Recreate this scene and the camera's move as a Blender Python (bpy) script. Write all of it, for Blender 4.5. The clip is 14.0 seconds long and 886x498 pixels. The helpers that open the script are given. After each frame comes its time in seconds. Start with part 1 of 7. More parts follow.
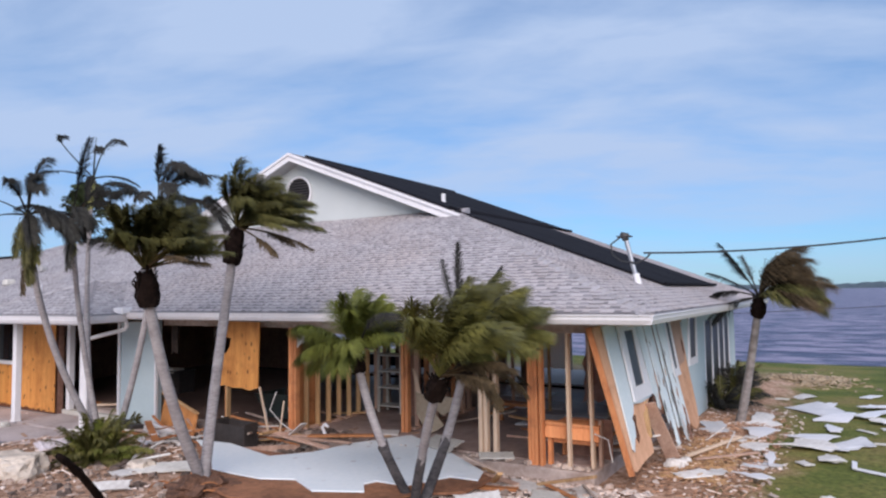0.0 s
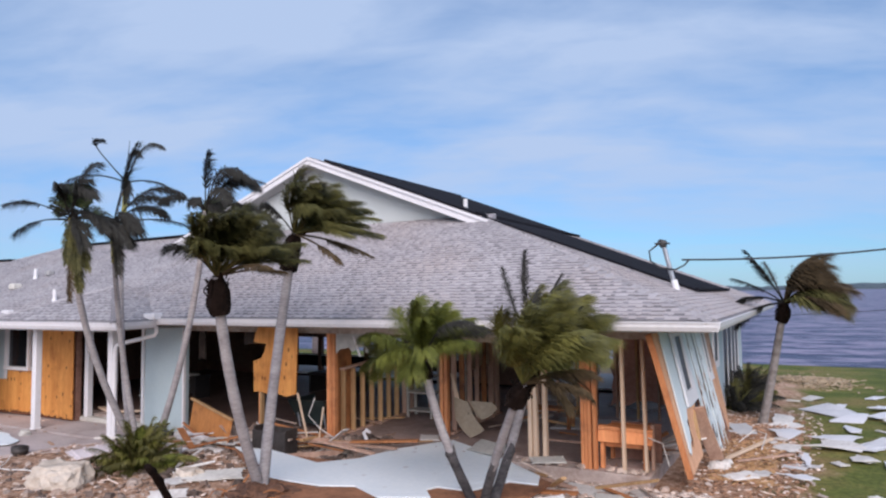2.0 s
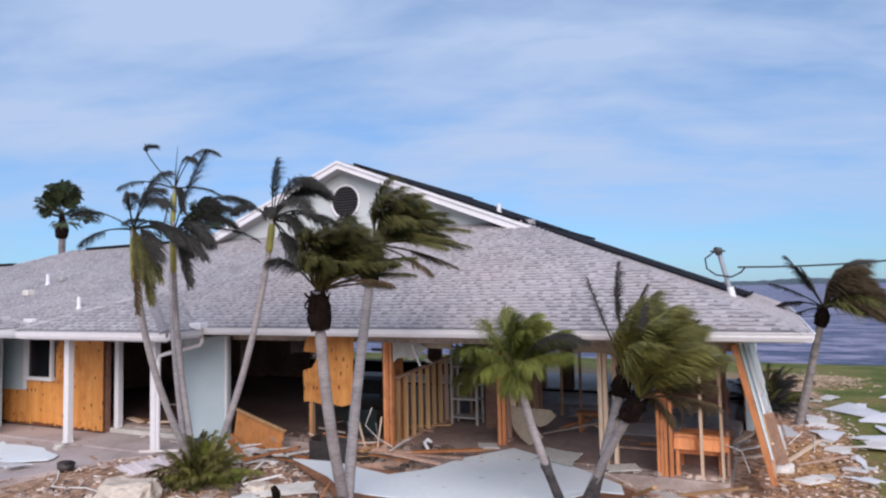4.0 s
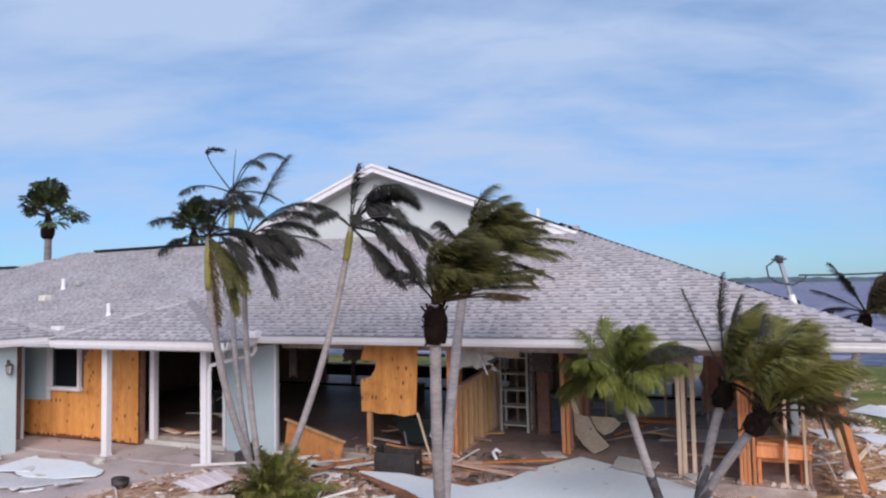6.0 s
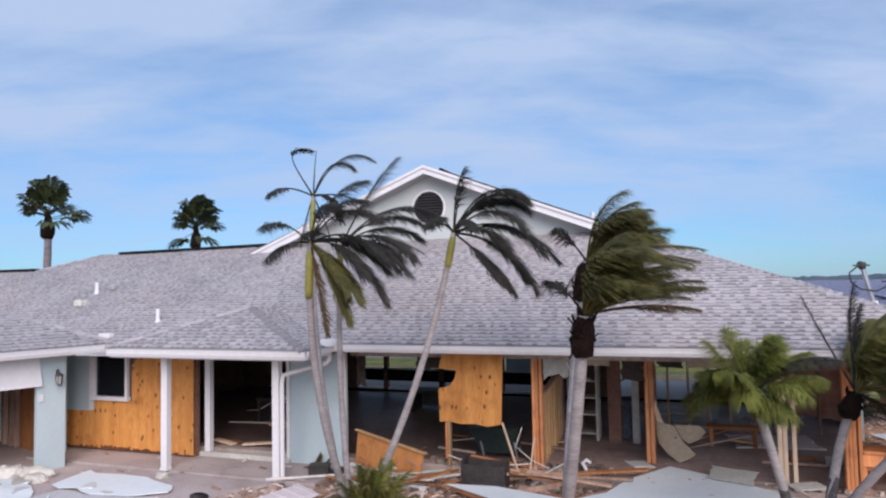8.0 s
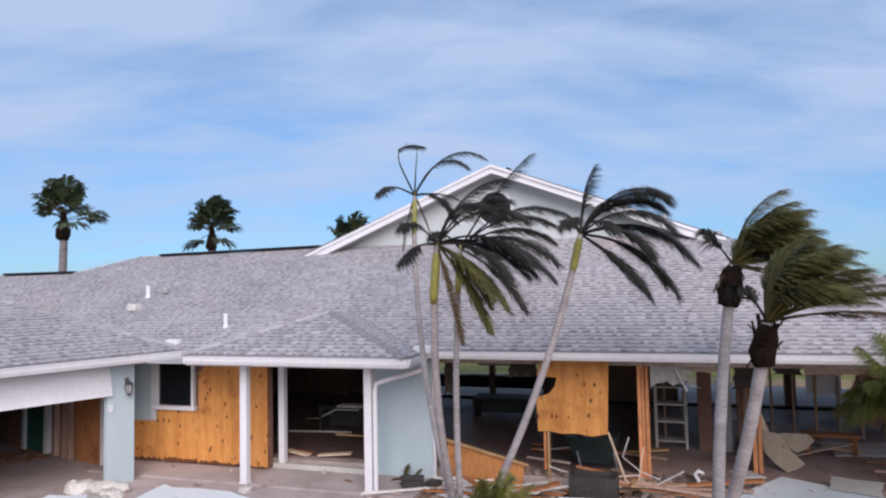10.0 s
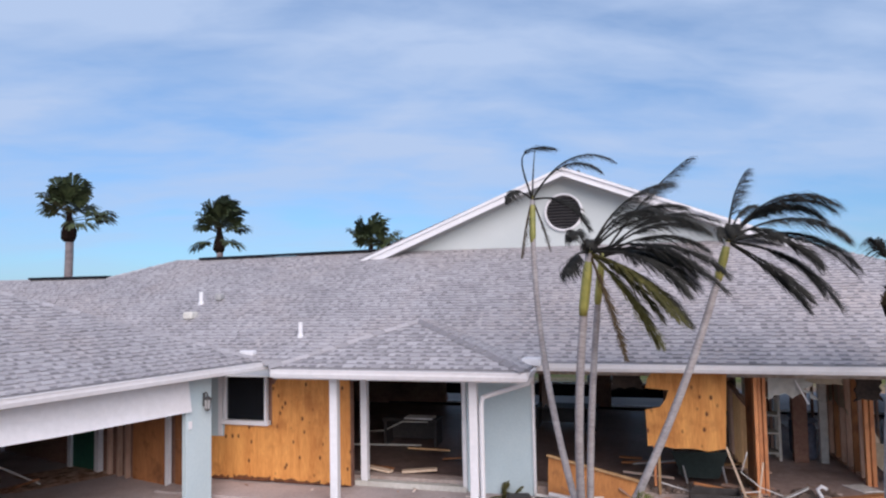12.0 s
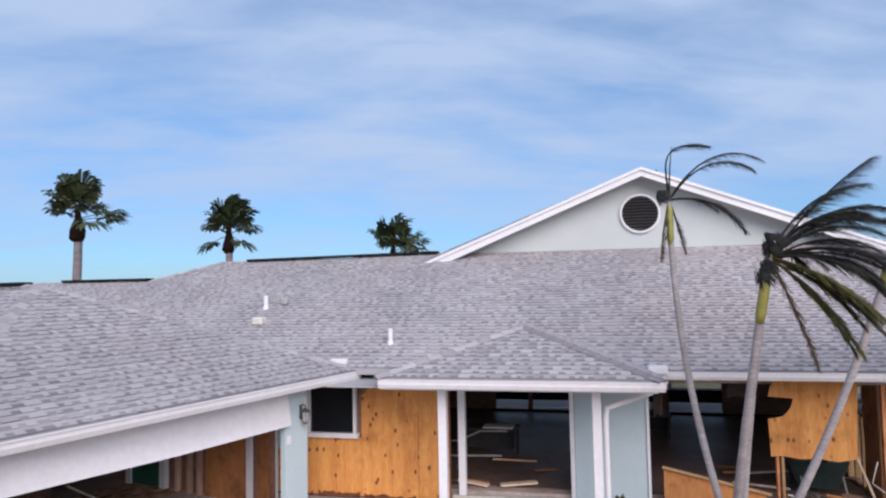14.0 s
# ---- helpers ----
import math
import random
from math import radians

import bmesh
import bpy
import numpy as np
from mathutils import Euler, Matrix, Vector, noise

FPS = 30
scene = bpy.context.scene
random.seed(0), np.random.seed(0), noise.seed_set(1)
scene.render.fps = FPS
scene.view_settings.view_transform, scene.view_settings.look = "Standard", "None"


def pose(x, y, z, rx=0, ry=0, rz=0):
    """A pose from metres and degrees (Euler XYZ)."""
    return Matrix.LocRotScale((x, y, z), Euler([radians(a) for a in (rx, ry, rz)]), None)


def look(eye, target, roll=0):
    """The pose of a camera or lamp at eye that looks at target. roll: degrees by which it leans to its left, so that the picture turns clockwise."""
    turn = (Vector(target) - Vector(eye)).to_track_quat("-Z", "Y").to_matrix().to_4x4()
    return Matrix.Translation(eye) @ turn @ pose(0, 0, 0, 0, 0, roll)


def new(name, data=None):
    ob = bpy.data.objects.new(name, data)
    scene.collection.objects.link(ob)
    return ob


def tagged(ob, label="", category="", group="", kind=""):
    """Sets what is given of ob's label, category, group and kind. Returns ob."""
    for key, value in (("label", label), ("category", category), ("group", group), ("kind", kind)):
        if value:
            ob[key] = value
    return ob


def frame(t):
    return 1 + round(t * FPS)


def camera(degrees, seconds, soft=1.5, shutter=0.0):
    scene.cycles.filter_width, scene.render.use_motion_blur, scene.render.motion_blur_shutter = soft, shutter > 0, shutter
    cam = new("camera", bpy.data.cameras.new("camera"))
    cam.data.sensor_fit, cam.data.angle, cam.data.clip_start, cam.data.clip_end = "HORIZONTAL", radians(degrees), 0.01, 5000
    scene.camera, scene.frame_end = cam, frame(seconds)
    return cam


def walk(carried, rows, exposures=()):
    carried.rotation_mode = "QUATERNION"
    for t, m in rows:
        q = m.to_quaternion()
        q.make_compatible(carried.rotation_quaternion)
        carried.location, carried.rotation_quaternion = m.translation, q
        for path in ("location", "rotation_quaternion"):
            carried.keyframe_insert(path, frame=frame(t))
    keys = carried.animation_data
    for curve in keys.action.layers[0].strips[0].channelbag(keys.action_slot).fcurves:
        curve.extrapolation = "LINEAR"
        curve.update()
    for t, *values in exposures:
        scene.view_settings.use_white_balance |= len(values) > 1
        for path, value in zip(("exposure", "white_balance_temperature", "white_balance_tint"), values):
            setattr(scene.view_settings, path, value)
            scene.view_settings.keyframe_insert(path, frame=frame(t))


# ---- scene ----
cam = camera(66.3, 14.0, soft=2.25)
PATH = [
    (0, (1.862, 2.473, 2.664), (0.83, 4.181, 2.793), -0.8),
    (0.5, (1.741, 2.409, 2.657), (0.714, 4.12, 2.788), -0.8),
    (1, (1.492, 2.212, 2.665), (0.483, 3.934, 2.799), -0.8),
    (1.5, (1.25, 2.041, 2.703), (0.263, 3.776, 2.835), -0.7),
    (2, (0.884, 1.796, 2.755), (-0.072, 3.547, 2.887), -0.8),
    (2.5, (0.57, 1.57, 2.805), (-0.363, 3.335, 2.934), -0.9),
    (3, (0.173, 1.392, 2.855), (-0.734, 3.17, 2.983), -1.0),
    (5.5, (-1.741, 0.678, 3.126), (-2.531, 2.512, 3.239), -1.1),
    (6, (-2.224, 0.523, 3.159), (-2.983, 2.37, 3.274), -1.1),
    (6.5, (-2.603, 0.397, 3.206), (-3.341, 2.252, 3.319), -1.1),
    (7, (-3.111, 0.309, 3.255), (-3.827, 2.174, 3.367), -1.1),
    (7.5, (-3.556, 0.225, 3.278), (-4.254, 2.096, 3.391), -1.0),
    (8, (-4.102, 0.139, 3.321), (-4.78, 2.017, 3.431), -1.1),
    (10.5, (-6.62, -0.057, 3.436), (-7.232, 1.844, 3.551), -1.1),
    (11, (-7.216, -0.112, 3.488), (-7.805, 1.796, 3.602), -1.1),
    (11.5, (-7.696, -0.15, 3.489), (-8.265, 1.764, 3.603), -1.1),
    (12, (-8.274, -0.124, 3.551), (-8.818, 1.798, 3.666), -1.1),
    (12.5, (-8.763, -0.104, 3.574), (-9.288, 1.822, 3.688), -1.1),
    (13, (-9.399, -0.12, 3.6), (-9.896, 1.814, 3.714), -1.1),
    (13.5, (-9.925, -0.126, 3.635), (-10.402, 1.813, 3.748), -1.2),
    (14, (-10.592, -0.131, 3.655), (-11.044, 1.814, 3.77), -1.1),
]
walk(cam, [(t, look(eye, target, roll)) for t, eye, target, roll in PATH])

# ---- light ----
SUN_ELEV, SUN_AZ = radians(32), radians(150)     # from behind the camera, over its right shoulder
world = bpy.data.worlds.new("sky")
scene.world = world
world.use_nodes = True
wn, wl = world.node_tree.nodes, world.node_tree.links
wn.clear()


def wnode(kind, **inputs):
    n = wn.new(kind)
    for k, v in inputs.items():
        n.inputs[k.replace("_", " ")].default_value = v
    return n


sky = wn.new("ShaderNodeTexSky")
sky.sky_type, sky.sun_disc = "NISHITA", False
sky.sun_elevation, sky.sun_rotation = SUN_ELEV, SUN_AZ
sky.air_density, sky.dust_density, sky.ozone_density = 1.0, 0.2, 3.0
coord = wn.new("ShaderNodeTexCoord")
sep = wn.new("ShaderNodeSeparateXYZ")
wl.new(coord.outputs["Generated"], sep.inputs[0])
# clouds lie on a high flat layer: direction divided by its height
high = wn.new("ShaderNodeMath"); high.operation = "MAXIMUM"; high.inputs[1].default_value = 0.0
wl.new(sep.outputs["Z"], high.inputs[0])
lift = wn.new("ShaderNodeMath"); lift.operation = "ADD"; lift.inputs[1].default_value = 0.22
wl.new(high.outputs[0], lift.inputs[0])
layer = wn.new("ShaderNodeVectorMath"); layer.operation = "DIVIDE"
both = wn.new("ShaderNodeCombineXYZ")
for a in range(3):
    wl.new(lift.outputs[0], both.inputs[a])
wl.new(coord.outputs["Generated"], layer.inputs[0]); wl.new(both.outputs[0], layer.inputs[1])
mapn = wn.new("ShaderNodeMapping")
mapn.inputs["Scale"].default_value = (0.72, 1.42, 1.0)
mapn.inputs["Location"].default_value = (1.3, 0.4, 0.0)
turn = wn.new("ShaderNodeVectorRotate"); turn.rotation_type = "Z_AXIS"
turn.inputs["Angle"].default_value = radians(-21)
wl.new(layer.outputs[0], turn.inputs["Vector"]); wl.new(turn.outputs[0], mapn.inputs["Vector"])
clouds = wnode("ShaderNodeTexNoise", Scale=1.7, Detail=6.0, Roughness=0.5, Distortion=0.25)
wl.new(mapn.outputs[0], clouds.inputs["Vector"])
fine = wnode("ShaderNodeTexNoise", Scale=5.0, Detail=5.0, Roughness=0.55, Distortion=0.5)
wl.new(mapn.outputs[0], fine.inputs["Vector"])
summed = wn.new("ShaderNodeMath"); summed.operation = "MULTIPLY_ADD"; summed.inputs[1].default_value = 0.30
wl.new(fine.outputs["Fac"], summed.inputs[0]); wl.new(clouds.outputs["Fac"], summed.inputs[2])
cover = wn.new("ShaderNodeMapRange")
cover.inputs["From Min"].default_value, cover.inputs["From Max"].default_value = 0.46, 0.76
cover.inputs["To Min"].default_value, cover.inputs["To Max"].default_value = 0.28, 0.95
wl.new(summed.outputs[0], cover.inputs["Value"])
thin = wn.new("ShaderNodeMapRange")      # fewer clouds low down
thin.inputs["From Min"].default_value, thin.inputs["From Max"].default_value = 0.0, 0.20
thin.inputs["To Min"].default_value, thin.inputs["To Max"].default_value = 0.30, 1.0
wl.new(sep.outputs["Z"], thin.inputs["Value"])
amount = wn.new("ShaderNodeMath"); amount.operation = "MULTIPLY"; amount.use_clamp = True
wl.new(cover.outputs[0], amount.inputs[0]); wl.new(thin.outputs[0], amount.inputs[1])
skybg = wn.new("ShaderNodeBackground"); skybg.inputs["Strength"].default_value = 0.12
tint = wn.new("ShaderNodeMix"); tint.data_type = "RGBA"; tint.blend_type = "MULTIPLY"
tint.inputs["Factor"].default_value = 1.0
haze = wn.new("ShaderNodeValToRGB")      # the clear air is bluer and deeper low down than the plain model gives
haze.color_ramp.elements[0].position, haze.color_ramp.elements[0].color = 0.0, (0.36, 0.62, 0.98, 1)
haze.color_ramp.elements[1].position, haze.color_ramp.elements[1].color = 0.30, (0.74, 0.94, 1.12, 1)
wl.new(sep.outputs["Z"], haze.inputs[0]); wl.new(haze.outputs[0], tint.inputs["B"])
wl.new(sky.outputs[0], tint.inputs["A"]); wl.new(tint.outputs["Result"], skybg.inputs["Color"])
cloudbg = wn.new("ShaderNodeBackground")
cloudbg.inputs["Color"].default_value = (0.49, 0.62, 0.88, 1); cloudbg.inputs["Strength"].default_value = 0.98
mixbg = wn.new("ShaderNodeMixShader"); wout = wn.new("ShaderNodeOutputWorld")
wl.new(amount.outputs[0], mixbg.inputs[0]); wl.new(skybg.outputs[0], mixbg.inputs[1]); wl.new(cloudbg.outputs[0], mixbg.inputs[2])
wl.new(mixbg.outputs[0], wout.inputs["Surface"])

sun = new("sun", bpy.data.lights.new("sun", "SUN"))
sun.data.energy, sun.data.angle, sun.data.color = 3.65, radians(48), (1.0, 0.885, 0.868)
sun_way = Vector((math.sin(SUN_AZ) * math.cos(SUN_ELEV), math.cos(SUN_AZ) * math.cos(SUN_ELEV), math.sin(SUN_ELEV)))
sun.matrix_world = look(sun_way * 60, (0, 0, 0))
scene.view_settings.exposure = 0.0


# ---- materials ----
def mat(name, dark, light, rough=0.8, coarse=1.5, fine=25.0, bump=0.3, metal=0.0, stretch=(1, 1, 1), rnd=0.0, island=0.0, spots=None,
        contrast=1.0, spec=0.5, blot=None, fade=None):
    """A two-scale mottled surface between two colours; rnd and island vary the value by object or by loose piece;
    spots: (colour, scale, size, stretch);
    fade: (x0, x1, tint) paints a brighter tint into the colour from x0 on, fully past x1."""
    m = bpy.data.materials.new(name)
    m.use_nodes = True
    n, l = m.node_tree.nodes, m.node_tree.links
    b = n["Principled BSDF"]
    b.inputs["Roughness"].default_value, b.inputs["Metallic"].default_value = rough, metal
    b.inputs["Specular IOR Level"].default_value = spec
    tc, mp = n.new("ShaderNodeTexCoord"), n.new("ShaderNodeMapping")
    mp.inputs["Scale"].default_value = stretch
    l.new(tc.outputs["Object"], mp.inputs["Vector"])
    big, small = n.new("ShaderNodeTexNoise"), n.new("ShaderNodeTexNoise")
    for t, s, d in ((big, coarse, 3.0), (small, fine, 6.0)):
        t.inputs["Scale"].default_value, t.inputs["Detail"].default_value, t.inputs["Roughness"].default_value = s, d, 0.6
        l.new(mp.outputs[0], t.inputs["Vector"])
    add = n.new("ShaderNodeMath"); add.operation = "ADD"
    l.new(big.outputs["Fac"], add.inputs[0]); l.new(small.outputs["Fac"], add.inputs[1])
    rng = n.new("ShaderNodeMapRange")
    rng.inputs["From Min"].default_value, rng.inputs["From Max"].default_value = 1 - 0.3 / contrast, 1 + 0.3 / contrast
    l.new(add.outputs[0], rng.inputs["Value"])
    mix = n.new("ShaderNodeMix"); mix.data_type = "RGBA"
    mix.inputs["A"].default_value, mix.inputs["B"].default_value = (*dark, 1), (*light, 1)
    l.new(rng.outputs[0], mix.inputs["Factor"])
    colour = mix.outputs["Result"]
    if spots:
        sc, scale, size, sst = spots
        mp2 = n.new("ShaderNodeMapping"); mp2.inputs["Scale"].default_value = sst
        l.new(tc.outputs["Object"], mp2.inputs["Vector"])
        vor = n.new("ShaderNodeTexVoronoi"); vor.inputs["Scale"].default_value = scale
        l.new(mp2.outputs[0], vor.inputs["Vector"])
        r2 = n.new("ShaderNodeMapRange")
        r2.inputs["From Min"].default_value, r2.inputs["From Max"].default_value = size * 0.5, size
        r2.inputs["To Min"].default_value, r2.inputs["To Max"].default_value = 1, 0
        l.new(vor.outputs["Distance"], r2.inputs["Value"])
        m2 = n.new("ShaderNodeMix"); m2.data_type = "RGBA"; m2.inputs["B"].default_value = (*sc, 1)
        l.new(colour, m2.inputs["A"]); l.new(r2.outputs[0], m2.inputs["Factor"])
        colour = m2.outputs["Result"]
    if blot:
        bc, bscale, b0, b1 = blot
        bn = n.new("ShaderNodeTexNoise")
        bn.inputs["Scale"].default_value, bn.inputs["Detail"].default_value, bn.inputs["Roughness"].default_value = bscale, 5.0, 0.62
        l.new(tc.outputs["Object"], bn.inputs["Vector"])
        r4 = n.new("ShaderNodeMapRange")
        r4.inputs["From Min"].default_value, r4.inputs["From Max"].default_value, r4.inputs["To Max"].default_value = b0, b1, 0.85
        l.new(bn.outputs["Fac"], r4.inputs["Value"])
        m4 = n.new("ShaderNodeMix"); m4.data_type = "RGBA"; m4.inputs["B"].default_value = (*bc, 1)
        l.new(colour, m4.inputs["A"]); l.new(r4.outputs[0], m4.inputs["Factor"])
        colour = m4.outputs["Result"]
    for source, k in (("rnd", rnd), ("island", island)):
        if k:
            if source == "rnd":
                val = n.new("ShaderNodeObjectInfo").outputs["Random"]
            else:
                val = n.new("ShaderNodeNewGeometry").outputs["Random Per Island"]
            r3 = n.new("ShaderNodeMapRange")
            r3.inputs["To Min"].default_value, r3.inputs["To Max"].default_value = 1 - k, 1 + k
            l.new(val, r3.inputs["Value"])
            hsv = n.new("ShaderNodeHueSaturation")
            l.new(r3.outputs[0], hsv.inputs["Value"]); l.new(colour, hsv.inputs["Color"])
            colour = hsv.outputs["Color"]
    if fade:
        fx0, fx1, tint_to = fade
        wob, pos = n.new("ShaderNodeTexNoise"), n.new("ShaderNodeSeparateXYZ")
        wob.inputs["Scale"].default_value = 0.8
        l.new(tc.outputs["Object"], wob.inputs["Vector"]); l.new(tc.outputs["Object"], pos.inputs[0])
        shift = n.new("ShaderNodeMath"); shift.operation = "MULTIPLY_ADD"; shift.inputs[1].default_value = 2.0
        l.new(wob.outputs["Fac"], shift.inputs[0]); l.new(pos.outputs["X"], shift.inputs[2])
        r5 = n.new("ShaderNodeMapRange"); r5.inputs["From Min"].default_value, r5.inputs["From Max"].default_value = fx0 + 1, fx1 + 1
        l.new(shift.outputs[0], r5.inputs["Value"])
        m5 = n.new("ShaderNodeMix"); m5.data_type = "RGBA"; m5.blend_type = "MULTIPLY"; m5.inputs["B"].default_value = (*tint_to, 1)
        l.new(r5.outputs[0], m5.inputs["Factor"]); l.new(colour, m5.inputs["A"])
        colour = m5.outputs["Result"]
    l.new(colour, b.inputs["Base Color"])
    if bump:
        bp = n.new("ShaderNodeBump"); bp.inputs["Strength"].default_value, bp.inputs["Distance"].default_value = bump, 0.02
        l.new(small.outputs["Fac"], bp.inputs["Height"]); l.new(bp.outputs[0], b.inputs["Normal"])
    return m


M_SHINGLE = mat("shingle", (0.346, 0.329, 0.341), (0.470, 0.448, 0.458), 0.95, 0.6, 90, 0.5, island=0.11, spec=0.2, blot=((0.43, 0.385, 0.375), 0.45, 0.46, 0.66))
# stretch past the porch looks brighter: that light is painted in through fade
M_SHINGLE_MAIN = mat("brightened_shingle", (0.346, 0.329, 0.341), (0.470, 0.448, 0.458), 0.95, 0.6, 90, 0.5, island=0.11, spec=0.2, blot=((0.43, 0.385, 0.375), 0.45, 0.46, 0.66), fade=(-5.5, -2.0, (1.14, 1.115, 1.10)))
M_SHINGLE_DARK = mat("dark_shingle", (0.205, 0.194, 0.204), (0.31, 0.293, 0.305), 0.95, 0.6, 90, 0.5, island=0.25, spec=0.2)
M_SHINGLE_PIECE = mat("shingle_piece", (0.346, 0.329, 0.341), (0.470, 0.448, 0.458), 0.95, 0.6, 90, 0.5, rnd=0.20, spec=0.2, blot=((0.43, 0.385, 0.375), 0.45, 0.46, 0.66))
M_RIDGE = mat("ridge_shingle", (0.30, 0.295, 0.31), (0.44, 0.43, 0.46), 0.95, 1, 50, 0.4, spec=0.25)
M_WHITE = mat("white_paint", (0.69, 0.68, 0.69), (0.80, 0.785, 0.80), 0.45, 0.8, 12, 0.08)
M_PALE = mat("pale_aqua_paint", (0.43, 0.53, 0.56), (0.52, 0.61, 0.63), 0.75, 0.8, 30, 0.15)
M_PALE_SIDE = mat("bleached_aqua_siding", (0.60, 0.69, 0.72), (0.71, 0.785, 0.81), 0.7, 0.9, 22, 0.15)
M_PALE_WORN = mat("worn_aqua_paint", (0.64, 0.725, 0.745), (0.78, 0.835, 0.85), 0.75, 1.2, 30, 0.2, spots=((0.10, 0.09, 0.08), 6.0, 0.15, (1, 1, 0.35)))
M_GABLE = mat("gable_stucco", (0.46, 0.495, 0.49), (0.54, 0.57, 0.56), 0.85, 0.7, 60, 0.25)
M_CARD = mat("grey_board", (0.30, 0.24, 0.17), (0.46, 0.38, 0.28), 0.85, 1.5, 16, 0.15)
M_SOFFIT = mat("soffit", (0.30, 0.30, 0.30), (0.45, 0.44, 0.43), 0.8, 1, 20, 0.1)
M_PLY = mat("plywood", (0.52, 0.190, 0.042), (0.79, 0.37, 0.102), 0.7, 0.9, 9, 0.15, stretch=(6, 6, 0.55), contrast=1.2, spots=((0.12, 0.035, 0.01), 7.0, 0.205, (1, 0.05, 0.6)), blot=((0.34, 0.11, 0.024), 2.0, 0.52, 0.76))
# paler plywood copy: sunlight on the leaning sheets is painted into the colour
M_PLY_PALE = mat("sunlit_plywood", (0.50, 0.25, 0.135), (0.76, 0.46, 0.29), 0.75, 0.9, 9, 0.15, stretch=(6, 6, 0.55), rnd=0.12, blot=((0.34, 0.15, 0.07), 3.0, 0.55, 0.78))
M_PLY_DARK = mat("stained_plywood", (0.30, 0.115, 0.04), (0.52, 0.22, 0.085), 0.75, blot=((0.12, 0.045, 0.02), 3.0, 0.52, 0.75), coarse=0.9, fine=9, bump=0.15, stretch=(6, 6, 0.55), rnd=0.2)
M_STUD = mat("stud_pine", (0.36, 0.20, 0.09), (0.62, 0.40, 0.20), 0.75, 1, 10, 0.2, stretch=(7, 7, 0.6), rnd=0.22)
M_STUD_PALE = mat("pale_stud", (0.54, 0.38, 0.26), (0.80, 0.63, 0.47), 0.75, 1, 10, 0.2, stretch=(7, 7, 0.6), rnd=0.12)
M_STUD_ORANGE = mat("orange_stud", (0.55, 0.185, 0.065), (0.80, 0.345, 0.145), 0.7, 1, 10, 0.2, stretch=(7, 7, 0.6), rnd=0.2, blot=((0.34, 0.12, 0.05), 3.0, 0.52, 0.75))
M_STUD_GREY = mat("weathered_stud", (0.34, 0.20, 0.145), (0.60, 0.41, 0.31), 0.85, 1, 10, 0.2, stretch=(7, 7, 0.6), rnd=0.25)
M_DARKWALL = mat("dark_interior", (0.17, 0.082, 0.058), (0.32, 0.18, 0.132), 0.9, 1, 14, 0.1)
M_DRYWALL = mat("drywall", (0.42, 0.40, 0.36), (0.62, 0.60, 0.55), 0.9, 1, 14, 0.15, rnd=0.2)
M_CONCRETE = mat("concrete", (0.37, 0.315, 0.305), (0.54, 0.465, 0.45), 0.9, 0.9, 22, 0.3, blot=((0.29, 0.22, 0.19), 1.3, 0.5, 0.75))
# wet floor, its colour darkened to hold the shade of the deep rooms
M_FLOOR = mat("shaded_wet_floor", (0.085, 0.054, 0.045), (0.21, 0.145, 0.125), 0.48, 0.7, 9, 0.35, spec=0.28, blot=((0.20, 0.15, 0.13), 1.2, 0.5, 0.75))
M_BLACK = mat("black_mat", (0.008, 0.008, 0.011), (0.022, 0.021, 0.026), 0.95, 0.7, 20, 0.15, spec=0.08)
M_METAL = mat("galvanised", (0.35, 0.36, 0.38), (0.55, 0.56, 0.58), 0.4, 2, 30, 0.05, metal=0.8)
M_CABLE = mat("cable", (0.015, 0.015, 0.017), (0.03, 0.03, 0.033), 0.6, 2, 20, 0.0)
M_LOUVRE = mat("louvre_slat", (0.045, 0.042, 0.042), (0.075, 0.07, 0.07), 0.6, 2, 20, 0.05)
M_TRUNK_BURNT = mat("blackened_trunk", (0.02, 0.019, 0.022), (0.12, 0.11, 0.11), 0.95, 2.2, 14, 0.6, stretch=(1, 1, 2.0))
M_TRUNK_LAWN = mat("mottled_trunk", (0.13, 0.11, 0.10), (0.40, 0.36, 0.345), 0.95, 2.5, 9, 0.4)
M_TRUNK_OLD = mat("old_trunk", (0.13, 0.108, 0.112), (0.29, 0.25, 0.25), 0.95, 1.4, 14, 0.6, stretch=(1, 1, 3.5))
M_TRUNK = mat("palm_trunk", (0.22, 0.20, 0.20), (0.44, 0.41, 0.41), 0.95, 1.4, 14, 0.3, stretch=(1, 1, 3.5))
M_SHAFT = mat("crownshaft", (0.20, 0.21, 0.05), (0.36, 0.33, 0.09), 0.5, 2, 12, 0.1)
M_BOOT = mat("dead_boot", (0.005, 0.0035, 0.003), (0.024, 0.015, 0.012), 0.95, 3, 18, 0.8, spec=0.08)
M_FROND = mat("green_frond", (0.045, 0.045, 0.013), (0.150, 0.138, 0.044), 0.65, 2.0, 15, 0.0, rnd=0.35, island=0.35, spec=0.25)
M_FAN = mat("dark_fan_leaf", (0.016, 0.026, 0.010), (0.058, 0.075, 0.028), 0.6, 2.0, 15, 0.0, rnd=0.25, island=0.3)
M_FROND_MID = mat("olive_frond", (0.072, 0.074, 0.014), (0.215, 0.195, 0.048), 0.6, 2.0, 15, 0.0, rnd=0.3, island=0.35)
M_FROND_YOUNG = mat("young_frond", (0.056, 0.074, 0.011), (0.180, 0.192, 0.038), 0.65, 2.0, 15, 0.0, rnd=0.3, island=0.3, spec=0.3)
